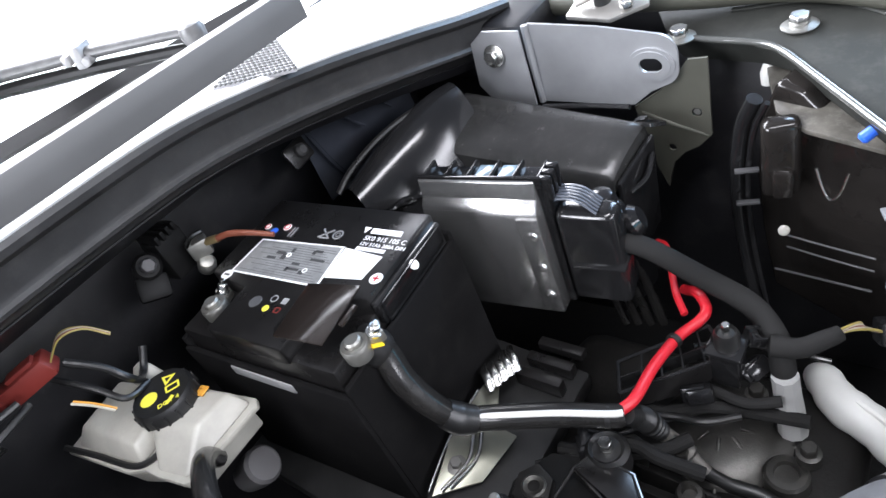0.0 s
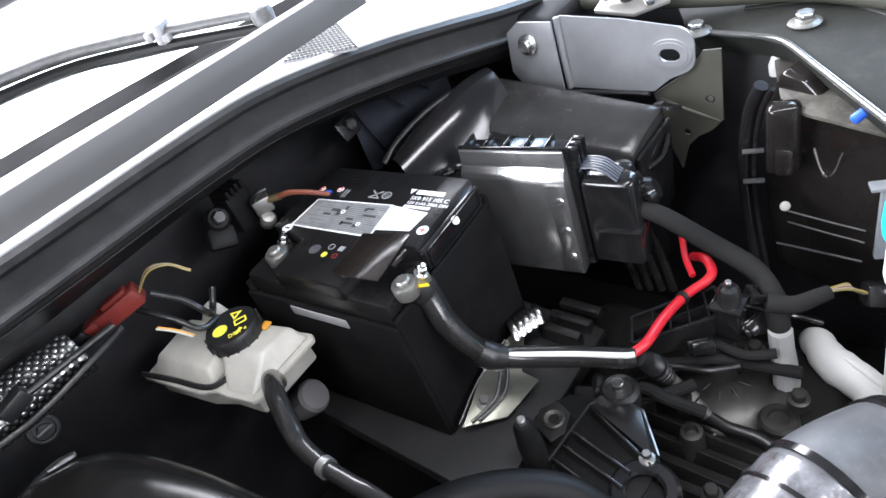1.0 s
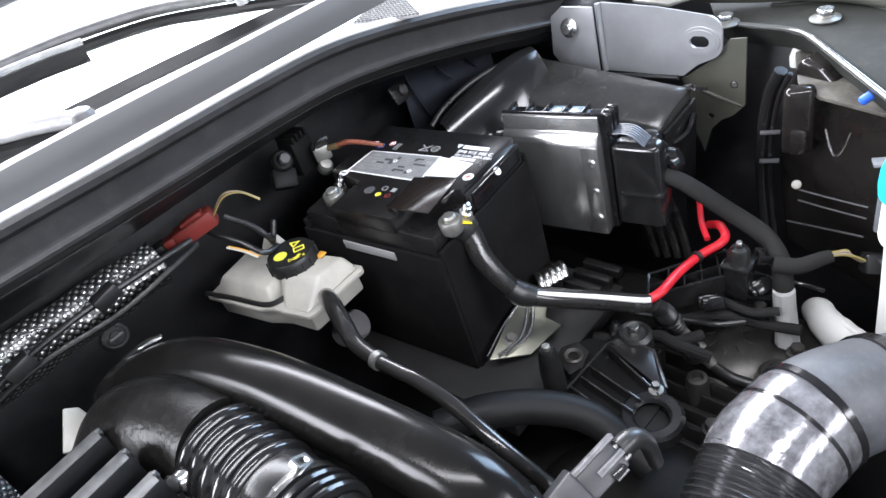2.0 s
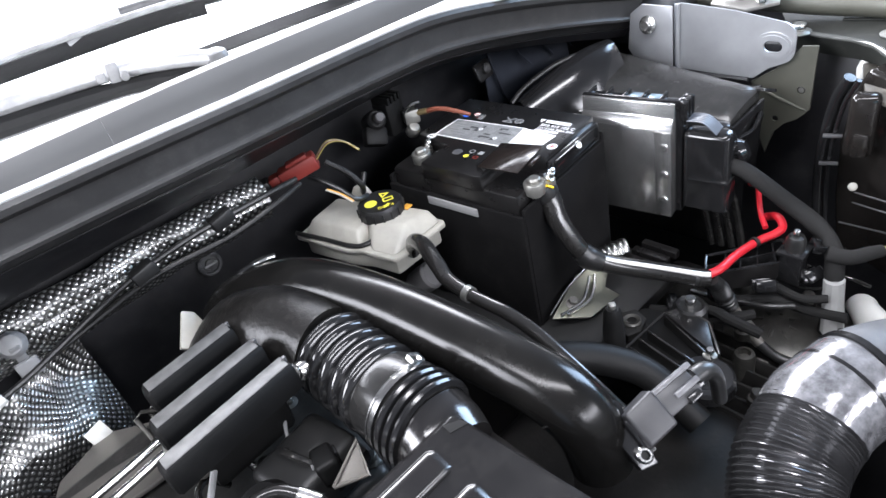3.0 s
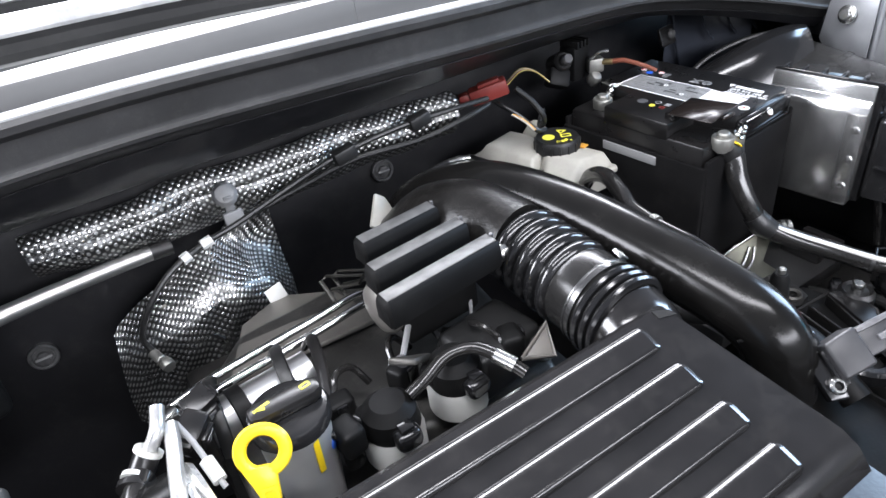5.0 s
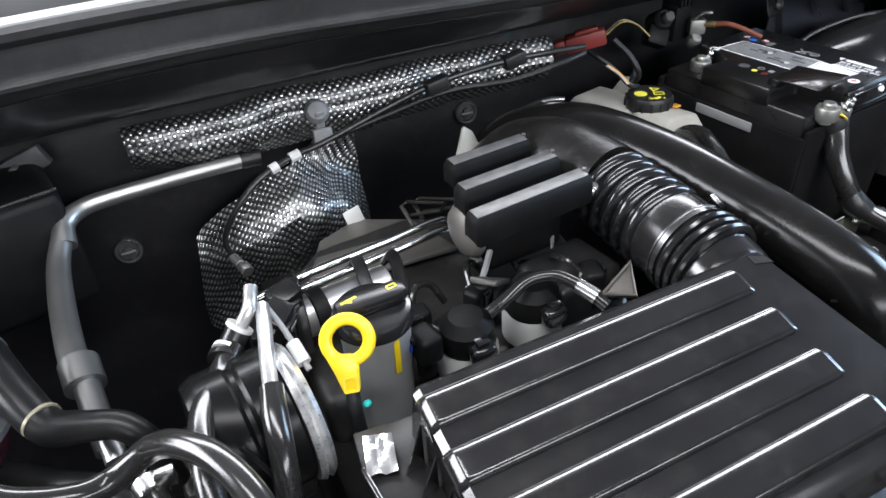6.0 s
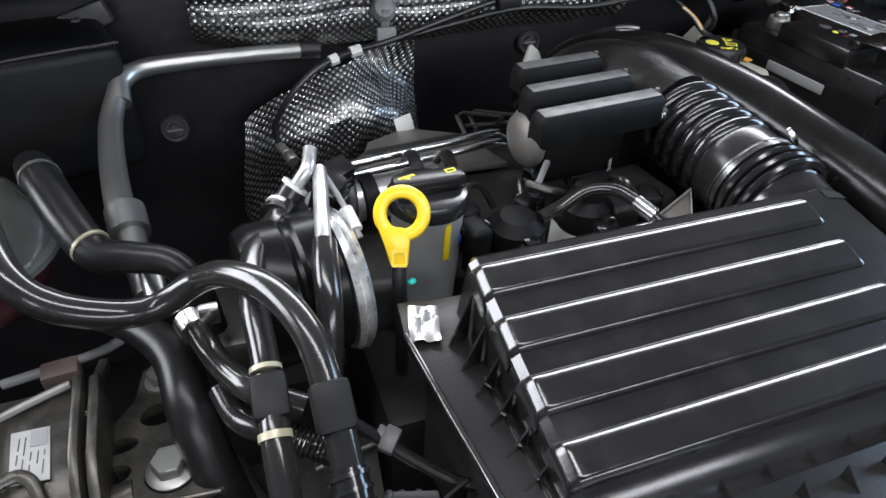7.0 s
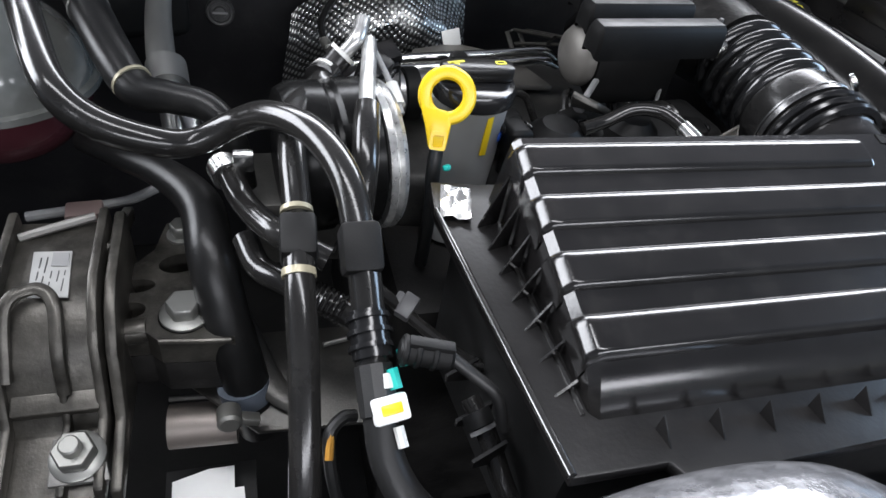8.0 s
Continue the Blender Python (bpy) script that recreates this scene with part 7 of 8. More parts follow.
    part("side_stud", moved(drum(0.006, 0, 0.016, 0.002, 14), along((-0.296, -0.002, 0.755), (-0.310, -0.006, 0.757))), "steel", t, "bright stud", world_space=True)
    return t


engine_mount()


def mount_arm():
    t = thing("mount_arm", Matrix.Translation((-0.2, 0.07, 0.73)), "grey cast arm with pockets and a bolt beside the mount", "bracket")

    def slot(cx, cy, rx, ry, turn, n=20):
        c, s = math.cos(radians(turn)), math.sin(radians(turn))
        return [(cx + rx * math.cos(a) * c - ry * math.sin(a) * s, cy + rx * math.cos(a) * s + ry * math.sin(a) * c) for a in [2 * math.pi * i / n for i in range(n)]]

    web = [(-0.236, 0.078), (-0.226, 0.084), (-0.214, 0.098), (-0.208, 0.126), (-0.196, 0.134), (-0.170, 0.122), (-0.160, 0.008), (-0.206, 0.012), (-0.214, 0.020), (-0.236, 0.020)]
    pockets = [slot(-0.197, 0.082, 0.0135, 0.0095, 10), slot(-0.2225, 0.062, 0.0115, 0.0062, 4), slot(-0.2245, 0.040, 0.0090, 0.0070, 8)]
    part("web", holed_plate(web, pockets, 0.735, 0.757), "mount_cast", t, world_space=True)
    part("web_floor", prism([(x * 0.995, y) for x, y in web], 0.705, 0.734, 0.001), "grime", t, "dark pockets", world_space=True)
    part("lug", tube([(-0.236, 0.026, 0.750), (-0.214, 0.027, 0.752)], 0.0085, 16, smooth=False), "mount_cast", t, world_space=True)
    part("boss", moved(lathe([(0.0225, -0.008), (0.0190, 0.003), (0.0170, 0.004)], 28), Matrix.Translation((-0.191, 0.033, 0.753))), "mount_cast", t, world_space=True)
    part("bolt", moved(merge(lathe([(0.0160, 0), (0.0160, 0.002), (0.0125, 0.004), (0.006, 0.0042)], 24), moved(hex_head(0.0115, 0.010, 0.001), Matrix.Translation((0, 0, 0.003)))), Matrix.Translation((-0.191, 0.033, 0.757))), "steel_dull", t, "large flanged bolt", world_space=True)
    part("rear_bolt", moved(merge(lathe([(0.011, 0), (0.011, 0.002), (0.005, 0.003)], 20), moved(hex_head(0.0085, 0.010, 0.001), Matrix.Translation((0, 0, 0.002)))), Matrix.Translation((-0.196, 0.112, 0.757))), "steel_dull", t, "flanged bolt", world_space=True)
    part("front_edge", tube([(-0.206, 0.012, 0.7565), (-0.186, 0.010, 0.7565), (-0.162, 0.008, 0.7565)], 0.0018, 8, 3), "mount_cast", t, world_space=True)
    return t


mount_arm()
M["cast_warm"] = material("warm_cast_metal", (0.24, 0.21, 0.19), 0.45, metal=0.5, vary=0.15, bump=0.15)
c = thing("cast_pipe", Matrix.Translation((-0.19, 0.02, 0.65)), "dull brownish cast pipe below the thick hose", "pipe")
part("pipe", tube([(-0.213, 0.018, 0.652), (-0.165, 0.016, 0.652)], 0.0165, 24, smooth=False), "cast_warm", c, world_space=True)
part("upper_edge", tube([(-0.213, 0.034, 0.664), (-0.165, 0.032, 0.664)], 0.002, 8, smooth=False), "cast", c, world_space=True)
plate = thing("front_cover", Matrix.Translation((-0.13, 0.05, 0.68)), "dark grey pressed cover below the hoses", "cover")
part("sheet", slab([(-0.205, 0.065, 0.695), (-0.205, 0.035, 0.69), (-0.150, -0.02, 0.69), (-0.06, -0.03, 0.70), (-0.05, 0.055, 0.705)], 0.004, 0.001), "cast_dark", plate, world_space=True)
part("edge_bead", tube([(-0.100, 0.036, 0.708), (-0.075, 0.041, 0.708), (-0.045, 0.045, 0.708)], 0.002, 8, 3), "cast", plate, world_space=True)
part("curved_guard", tube([(-0.158, 0.055, 0.72), (-0.150, 0.03, 0.715), (-0.138, 0.005, 0.705), (-0.118, -0.012, 0.70)], [0.010, 0.011, 0.010, 0.008], 12, 6, squash=0.4), "cast_dark", plate, world_space=True)
wt = thing("white_sticker", Matrix.Translation((-0.19, 0.0, 0.60)), "torn white sticker low in the engine bay", "sticker")
part("paper", slab([(-0.217, 0.002, 0.600), (-0.217, -0.03, 0.595), (-0.163, -0.024, 0.597), (-0.164, -0.010, 0.600), (-0.171, -0.010, 0.600), (-0.171, 0.008, 0.602), (-0.190, 0.008, 0.602)], 0.001), "paper", wt, world_space=True)
part("backing", slab([(-0.224, 0.02, 0.585), (-0.224, -0.06, 0.58), (-0.155, -0.05, 0.582), (-0.155, 0.02, 0.586)], 0.004), "black_matt", wt, world_space=True)

pc = thing("pipe_clip", Matrix.Translation((-0.268, 0.152, 0.745)), "pinkish plastic pipe clip holding a thin grey pipe", "clip")
M["pink"] = material("dusty_pink_plastic", (0.198, 0.143, 0.132), 0.5, vary=0.12)
part("clip_body", moved(box(-0.013, 0.013, -0.009, 0.009, -0.010, 0.010, 0.002), Matrix.Translation((-0.268, 0.152, 0.745)) @ pose(0, 0, 0, 0, 0, 6)), "pink", pc, world_space=True)
part("clip_line", moved(box(-0.0132, 0.0132, -0.0095, 0.0, -0.0075, -0.006, 0.0005), Matrix.Translation((-0.268, 0.152, 0.745)) @ pose(0, 0, 0, 0, 0, 6)), "red_dark", pc, world_space=True)
part("thin_pipe", tube([(-0.310, 0.158, 0.743), (-0.268, 0.160, 0.748), (-0.238, 0.163, 0.752), (-0.218, 0.172, 0.756)], 0.0040, 10, 5), "grey_plastic", pc, world_space=True)
part("strut", slab([(-0.240, 0.150, 0.756), (-0.240, 0.070, 0.790), (-0.233, 0.070, 0.790), (-0.233, 0.150, 0.756)], 0.012, 0.001), "mount_cast", pc, world_space=True)


def plug_cluster():
    t = thing("sensor_plug", Matrix.Translation((-0.09, -0.09, 0.84)), "black sensor plug with teal latches and a yellow-marked white clip", "sensor plug")
    part("body", tube([(-0.0935, -0.070, 0.861), (-0.093, -0.090, 0.850)], 0.0096, 16, smooth=False), "black_gloss", t, world_space=True)
    for i in range(3):
        part("ring", band((-0.0935, -0.072 - 0.006 * i, 0.860 - 0.0036 * i), (-0.0934, -0.074 - 0.006 * i, 0.859 - 0.0036 * i), 0.0110), "black_gloss", t, world_space=True)
    part("fluted_sleeve", tube([(-0.0932, -0.092, 0.848), (-0.0925, -0.112, 0.836)], 0.0092, 10, smooth=False), "black_matt", t, world_space=True)
    for p, q in (((-0.0860, -0.098, 0.852), (-0.0845, -0.106, 0.847)), ((-0.0795, -0.090, 0.856), (-0.0785, -0.097, 0.852))):
        part("latch", tube([p, q], 0.0032, 8, smooth=False), "teal", t, "teal latch", world_space=True)
    part("white_clip", moved(box(-0.0085, 0.0085, -0.0062, 0.0062, -0.004, 0.004, 0.0015), Matrix.Translation((-0.0885, -0.113, 0.842)) @ pose(0, 0, 0, 35, 0, 10)), "paper", t, "white clip", world_space=True)
    part("yellow_pad", moved(box(-0.0050, 0.0050, -0.0024, 0.0024, 0.004, 0.0050, 0.0005), Matrix.Translation((-0.0885, -0.113, 0.842)) @ pose(0, 0, 0, 35, 0, 10)), "yellow", t, "yellow pad", world_space=True)
    part("clip_arm", tube([(-0.0885, -0.100, 0.851), (-0.0885, -0.106, 0.848)], 0.0028, 8, smooth=False), "tab", t, world_space=True)
    part("clip_arm", tube([(-0.0855, -0.120, 0.838), (-0.084, -0.128, 0.833)], 0.0026, 8, smooth=False), "tab", t, world_space=True)
    part("lead", tube([(-0.0925, -0.110, 0.836), (-0.090, -0.128, 0.822), (-0.080, -0.145, 0.81), (-0.060, -0.160, 0.80), (-0.035, -0.175, 0.79)], [0.0082, 0.0085, 0.0085, 0.0082, 0.008], 14, 7), "rubber", t, world_space=True)
    part("side_plug", moved(merge(drum(0.0066, -0.013, 0.013, 0.002, 18), drum(0.0076, -0.012, -0.009, 0.0008, 18), drum(0.0076, -0.006, -0.003, 0.0008, 18), drum(0.0076, 0.002, 0.005, 0.0008, 18), moved(box(-0.003, 0.003, 0.003, 0.0084, -0.010, 0.012, 0.001), Matrix())), along((-0.0695, -0.096, 0.858), (-0.050, -0.100, 0.855))), "matt_low", t, world_space=True)
    part("side_lead", tube([(-0.058, -0.098, 0.856), (-0.048, -0.105, 0.850), (-0.036, -0.112, 0.84), (-0.03, -0.118, 0.82)], 0.0032, 12, 6), "rubber", t, world_space=True)
    return t


plug_cluster()
g = thing("rod_clip", Matrix.Translation((-0.06, -0.03, 0.815)), "grey plastic clip on a slim black line", "clip")
part("clip_body", moved(merge(box(-0.006, 0.006, -0.010, 0.010, -0.005, 0.005, 0.001), box(-0.012, -0.004, -0.004, 0.008, -0.006, 0.002, 0.001)), Matrix.Translation((-0.0615, -0.032, 0.8195)) @ pose(0, 0, 0, 20, 10, -40) @ Matrix.Scale(0.75, 4)), "grey_dark", g, "pale grey clip", world_space=True)
part("line", tube([(-0.088, -0.012, 0.83), (-0.070, -0.026, 0.82), (-0.050, -0.042, 0.808), (-0.029, -0.056, 0.797), (-0.01, -0.062, 0.79)], 0.0038, 10, 6), "hose", g, world_space=True)
y = thing("yellow_lead", Matrix.Translation((-0.108, -0.075, 0.76)), "black lead with a yellow and brown end", "lead")
part("lead", tube([(-0.094, -0.068, 0.77), (-0.102, -0.070, 0.772), (-0.110, -0.078, 0.765), (-0.108, -0.095, 0.74), (-0.10, -0.11, 0.71)], 0.0038, 10, 6), "rubber", y, world_space=True)
part("yellow_end", tube([(-0.1085, -0.074, 0.7705), (-0.1110, -0.088, 0.760)], 0.0024, 8, smooth=False), "amber", y, "amber end", world_space=True)
for i, (yy, ln) in enumerate(((-0.06, 0.02), (-0.09, 0.022), (-0.115, 0.02))):
    r = thing("guide_rib", Matrix.Translation((-0.03, yy, 0.80)), "thin black rib sticking out from the filter box", "rib", "filter box ribs")
    part("blade", slab([(-0.022, yy, 0.80), (-0.022 - ln, yy - 0.006, 0.795), (-0.022 - ln, yy - 0.006, 0.79), (-0.022, yy, 0.78)], 0.002), "black_satin", r, world_space=True)
hose_thing("drain_hose", "thin black drain hose with a pale collar under the filter box", [(-0.035, -0.085, 0.80), (-0.028, -0.105, 0.79), (-0.022, -0.13, 0.775), (-0.01, -0.155, 0.755)], 0.0058, extra=(
    ("collar", band((-0.0335, -0.092, 0.797), (-0.031, -0.099, 0.793), 0.0085), "rubber", "rubber collar"),
    ("ring", band((-0.0305, -0.100, 0.7925), (-0.0298, -0.102, 0.7915), 0.0078), "grey_plastic", "grey ring"),
))

# ---- front left: air hose, gearbox side, headlamp ----


def snorkel():
    t = thing("intake_snorkel", Matrix.Translation((0.45, -0.15, 0.72)), "shiny ribbed flexible air hose curving past the filter box", "air hose")
    rib = lambda s, r: r + 0.0017 * math.sin(2 * math.pi * s / 0.0045)
    part("ribbed_hose", tube([(0.560, -0.1435, 0.744), (0.545, -0.140, 0.742), (0.49, -0.140, 0.725), (0.44, -0.160, 0.705), (0.38, -0.185, 0.71), (0.30, -0.20, 0.735), (0.20, -0.205, 0.755)], [0.046, 0.0465, 0.046, 0.045, 0.043, 0.041, 0.040], 32, 84, ripple=rib), "snorkel", t, world_space=True)
    part("smooth_end", tube([(0.23, -0.205, 0.745), (0.165, -0.214, 0.752), (0.125, -0.216, 0.798), (0.080, -0.214, 0.828), (0.020, -0.214, 0.832), (-0.04, -0.219, 0.815), (-0.10, -0.235, 0.77)], [0.040, 0.042, 0.046, 0.048, 0.048, 0.047, 0.044], 32, 8), "crumpled", t, "crumpled shiny end section", world_space=True)
    part("elbow", tube([(0.570, -0.1465, 0.7455), (0.590, -0.152, 0.748), (0.612, -0.162, 0.748), (0.65, -0.186, 0.740), (0.70, -0.232, 0.724), (0.76, -0.297, 0.708)], [0.0462, 0.0462, 0.0465, 0.046, 0.047, 0.049], 32, 8), "elbow_grey", t, "smooth grey-blue elbow", world_space=True)
    part("crumpled_section", tube([(0.530, -0.140, 0.738), (0.548, -0.1405, 0.7425), (0.568, -0.146, 0.7455), (0.594, -0.1535, 0.7482)], [0.0480, 0.0488, 0.0486, 0.0478], 32, 6), "crumpled", t, "crumpled silver section", world_space=True)
    for p, q in (((0.5715, -0.1470, 0.7459), (0.5750, -0.1480, 0.7464)), ((0.594, -0.1535, 0.7482), (0.600, -0.1560, 0.7484)), ((0.648, -0.185, 0.7405), (0.657, -0.192, 0.738))):
        part("cuff", tube([p, q], 0.0490, 32, 2), "black_gloss", t, "dark clamping cuff", world_space=True)
    return t


M["crumpled"] = material("crumpled_silver_skin", (0.20, 0.20, 0.21), 0.2, metal=0.55, vary=0.4, big=90, bump=1.0, grain=110, coat=0.5)
M["elbow_grey"] = material("smooth_grey_elbow", (0.062, 0.065, 0.071), 0.5, vary=0.2, big=40, bump=0.15, grain=200, dust=0.15)
M["snorkel"] = material("shiny_ribbed_plastic", (0.11, 0.11, 0.113), 0.16, metal=0.75, vary=0.3, big=60, bump=0.35, grain=160)
snorkel()


M["sensor_grey"] = material("dark_grey_sensor_plastic", (0.032, 0.032, 0.034), 0.38, vary=0.2, bump=0.15, spec=0.4, dust=0.05)


def pressure_sensor():
    t = thing("duct_sensor", Matrix.Translation((0.38, -0.06, 0.84)), "dark grey sensor block screwed to the end of the duct", "sensor")
    ex = V(0.966, -0.22, 0.138).normalized()
    ey = V(0.08, 0.826, 0.558)
    ey = (ey - ex * ey.dot(ex)).normalized()
    ez = ex.cross(ey)
    m = Matrix(((ex.x, ey.x, ez.x, 0.368), (ex.y, ey.y, ez.y, -0.064), (ex.z, ey.z, ez.z, 0.842), (0, 0, 0, 1)))
    part("fixing_plate", moved(prism([(-0.009, -0.026), (0.006, -0.030), (0.012, 0.024), (0.002, 0.030), (-0.008, 0.024)], -0.010, -0.002, 0.0015), m), "black_gloss", t, world_space=True)
    for y in (-0.0186, 0.0186):
        part("eyelet", moved(lathe([(0.0036, -0.003), (0.0060, -0.003), (0.0066, -0.001), (0.0066, 0.0015), (0.0052, 0.003), (0.0036, 0.003)], 20, cap=False), m @ Matrix.Translation((0, y, 0))), "steel", t, "bright eyelet", world_space=True)
        part("eyelet_bore", moved(drum(0.0035, -0.003, 0.0005, 0.0003, 16), m @ Matrix.Translation((0, y, 0))), "matt_low", t, world_space=True)
    part("block", moved(hexa([(0.004, -0.020, -0.012), (0.036, -0.018, -0.012), (0.036, 0.017, -0.012), (0.004, 0.014, -0.012)], [(0.006, -0.017, 0.008), (0.034, -0.016, 0.010), (0.034, 0.015, 0.010), (0.006, 0.012, 0.008)], 0.0025), m), "sensor_grey", t, world_space=True)
    part("block_step", moved(hexa([(0.002, -0.022, -0.010), (0.010, -0.022, -0.010), (0.010, 0.012, -0.010), (0.002, 0.010, -0.010)], [(0.003, -0.021, 0.002), (0.010, -0.021, 0.003), (0.010, 0.010, 0.003), (0.003, 0.008, 0.002)], 0.001), m), "black_gloss", t, world_space=True)
    part("socket", moved(box(0.032, 0.068, -0.011, 0.012, -0.010, 0.008, 0.003), m), "sensor_grey", t, world_space=True)
    part("socket_edge", moved(box(0.033, 0.072, 0.009, 0.0135, 0.004, 0.0105, 0.0012), m), "sensor_pale", t, "paler upper edge", world_space=True)
    part("socket_edge", moved(box(0.046, 0.070, -0.003, 0.002, 0.0075, 0.0105, 0.0010), m), "sensor_pale", t, "paler ridge", world_space=True)
    part("latch", moved(merge(box(0.052, 0.064, -0.0125, -0.006, 0.002, 0.0115, 0.0012), box(0.060, 0.074, -0.009, 0.007, -0.004, 0.006, 0.002)), m), "black_gloss", t, world_space=True)
    part("plug_boot", tube([m @ V(0.070, 0.0, 0.0), m @ V(0.084, -0.002, -0.002), m @ V(0.092, -0.012, -0.014), m @ V(0.094, -0.03, -0.04)], [0.0085, 0.0075, 0.0065, 0.006], 14, 5), "rubber", t, "black cable boot", world_space=True)
    return t


M["sensor_pale"] = material("pale_sensor_edges", (0.10, 0.10, 0.105), 0.3, vary=0.3, big=120, bump=0.2, grain=300)


pressure_sensor()


def shift_bracket():
    """Black gearbox bracket: flat plate, four slanting ribs, a web and an eye at the end."""
    t = thing("gearbox_bracket", Matrix.Translation((0.59, 0.02, 0.69)), "black ribbed gearbox bracket with an open eye", "bracket")
    part("plate", prism([(0.538, 0.064), (0.560, 0.104), (0.600, 0.112), (0.640, 0.092), (0.650, 0.050), (0.642, 0.010), (0.604, -0.024), (0.545, -0.020), (0.534, 0.020)], 0.676, 0.686, 0.003), "matt_low", t, world_space=True)
    for (a, b) in (((0.625, 0.058), (0.592, -0.019)), ((0.592, 0.060), (0.577, -0.006)), ((0.575, 0.0615), (0.561, -0.006)), ((0.558, 0.063), (0.544, -0.006))):
        part("rib", slab([(a[0], a[1], 0.686), (b[0], b[1], 0.686), (b[0], b[1], 0.700), (a[0], a[1], 0.7015)], 0.0026, 0.0007), "rim_gloss", t, world_space=True)
    part("web", slab([(0.626, 0.058, 0.700), (0.647, 0.048, 0.698), (0.641, 0.011, 0.697), (0.600, -0.018, 0.697)], 0.004, 0.001), "black_satin", t, "smooth triangular web", world_space=True)
    part("edge_rim", tube([(0.648, 0.050, 0.700), (0.6425, 0.010, 0.6995), (0.604, -0.022, 0.699)], 0.0018, 8, smooth=False), "rim_gloss", t, "raised rim", world_space=True)
    part("top_rim", tube([(0.556, 0.066, 0.699), (0.592, 0.062, 0.701), (0.626, 0.0585, 0.702), (0.648, 0.049, 0.700)], 0.0018, 8, smooth=False), "rim_gloss", t, "raised rim", world_space=True)
    part("ear", prism([(0.574, 0.074), (0.590, 0.066), (0.612, 0.072), (0.620, 0.092), (0.604, 0.104), (0.584, 0.100)], 0.686, 0.699, 0.002), "grime", t, "grimy ear", world_space=True)
    part("ear_bush", moved(lathe([(0.0055, 0), (0.0115, 0), (0.0115, 0.003), (0.0095, 0.0045), (0.0055, 0.003)], 20, cap=False), Matrix.Translation((0.5975, 0.0835, 0.6985))), "cast_dark", t, "pressed bush", world_space=True)
    part("eye", moved(lathe([(0.0155, -0.014), (0.030, -0.014), (0.0325, -0.010), (0.0315, 0.000), (0.028, 0.003), (0.0195, 0.002), (0.0165, -0.001)], 32, cap=False), Matrix.Translation((0.570, -0.023, 0.694))), "black_gloss", t, "open eye", world_space=True)
    part("eye_floor", moved(drum(0.017, -0.016, -0.010, 0.001, 24), Matrix.Translation((0.570, -0.023, 0.694))), "matt_low", t, world_space=True)
    return t


shift_bracket()
for at, r in (((0.655, 0.040, 0.700), 0.016), ((0.777, -0.026, 0.745), 0.009)):
    s = thing("rubber_mount", Matrix.Translation(at), "black rubber mount with a bright screw in its centre", "rubber mount", "rubber mounts")
    part("cup", lathe([(r * 1.25, -0.02), (r * 1.25, 0.0), (r, 0.005), (r * 0.8, 0.002), (r * 0.45, 0.003)], 24), "rubber", s)
    part("screw", moved(hex_head(r * 0.42, 0.012), Matrix.Translation((0, 0, 0.002))), "steel", s, "bright screw")
s = thing("cable_post", Matrix.Translation((0.553, 0.078, 0.734)), "black tapered rubber post with a dull metal tip", "post")
part("post", lathe([(0.0125, -0.05), (0.0125, -0.008), (0.0100, 0.018), (0.0070, 0.024)], 20), "matt_low", s)
part("tip", moved(drum(0.0044, 0.023, 0.031, 0.0015, 14), Matrix()), "steel_dull", s, "dull metal tip")
s = thing("bracket_bolt", Matrix.Translation((0.598, -0.014, 0.698)), "small bright bolt in the gearbox bracket", "bolt")
part("flange", lathe([(0.0075, -0.004), (0.0075, 0.001), (0.005, 0.002), (0.003, 0.0024)], 16), "steel_dull", s)
part("head", moved(hex_head(0.0048, 0.008, 0.0008), Matrix.Translation((0, 0, 0.002))), "steel", s)


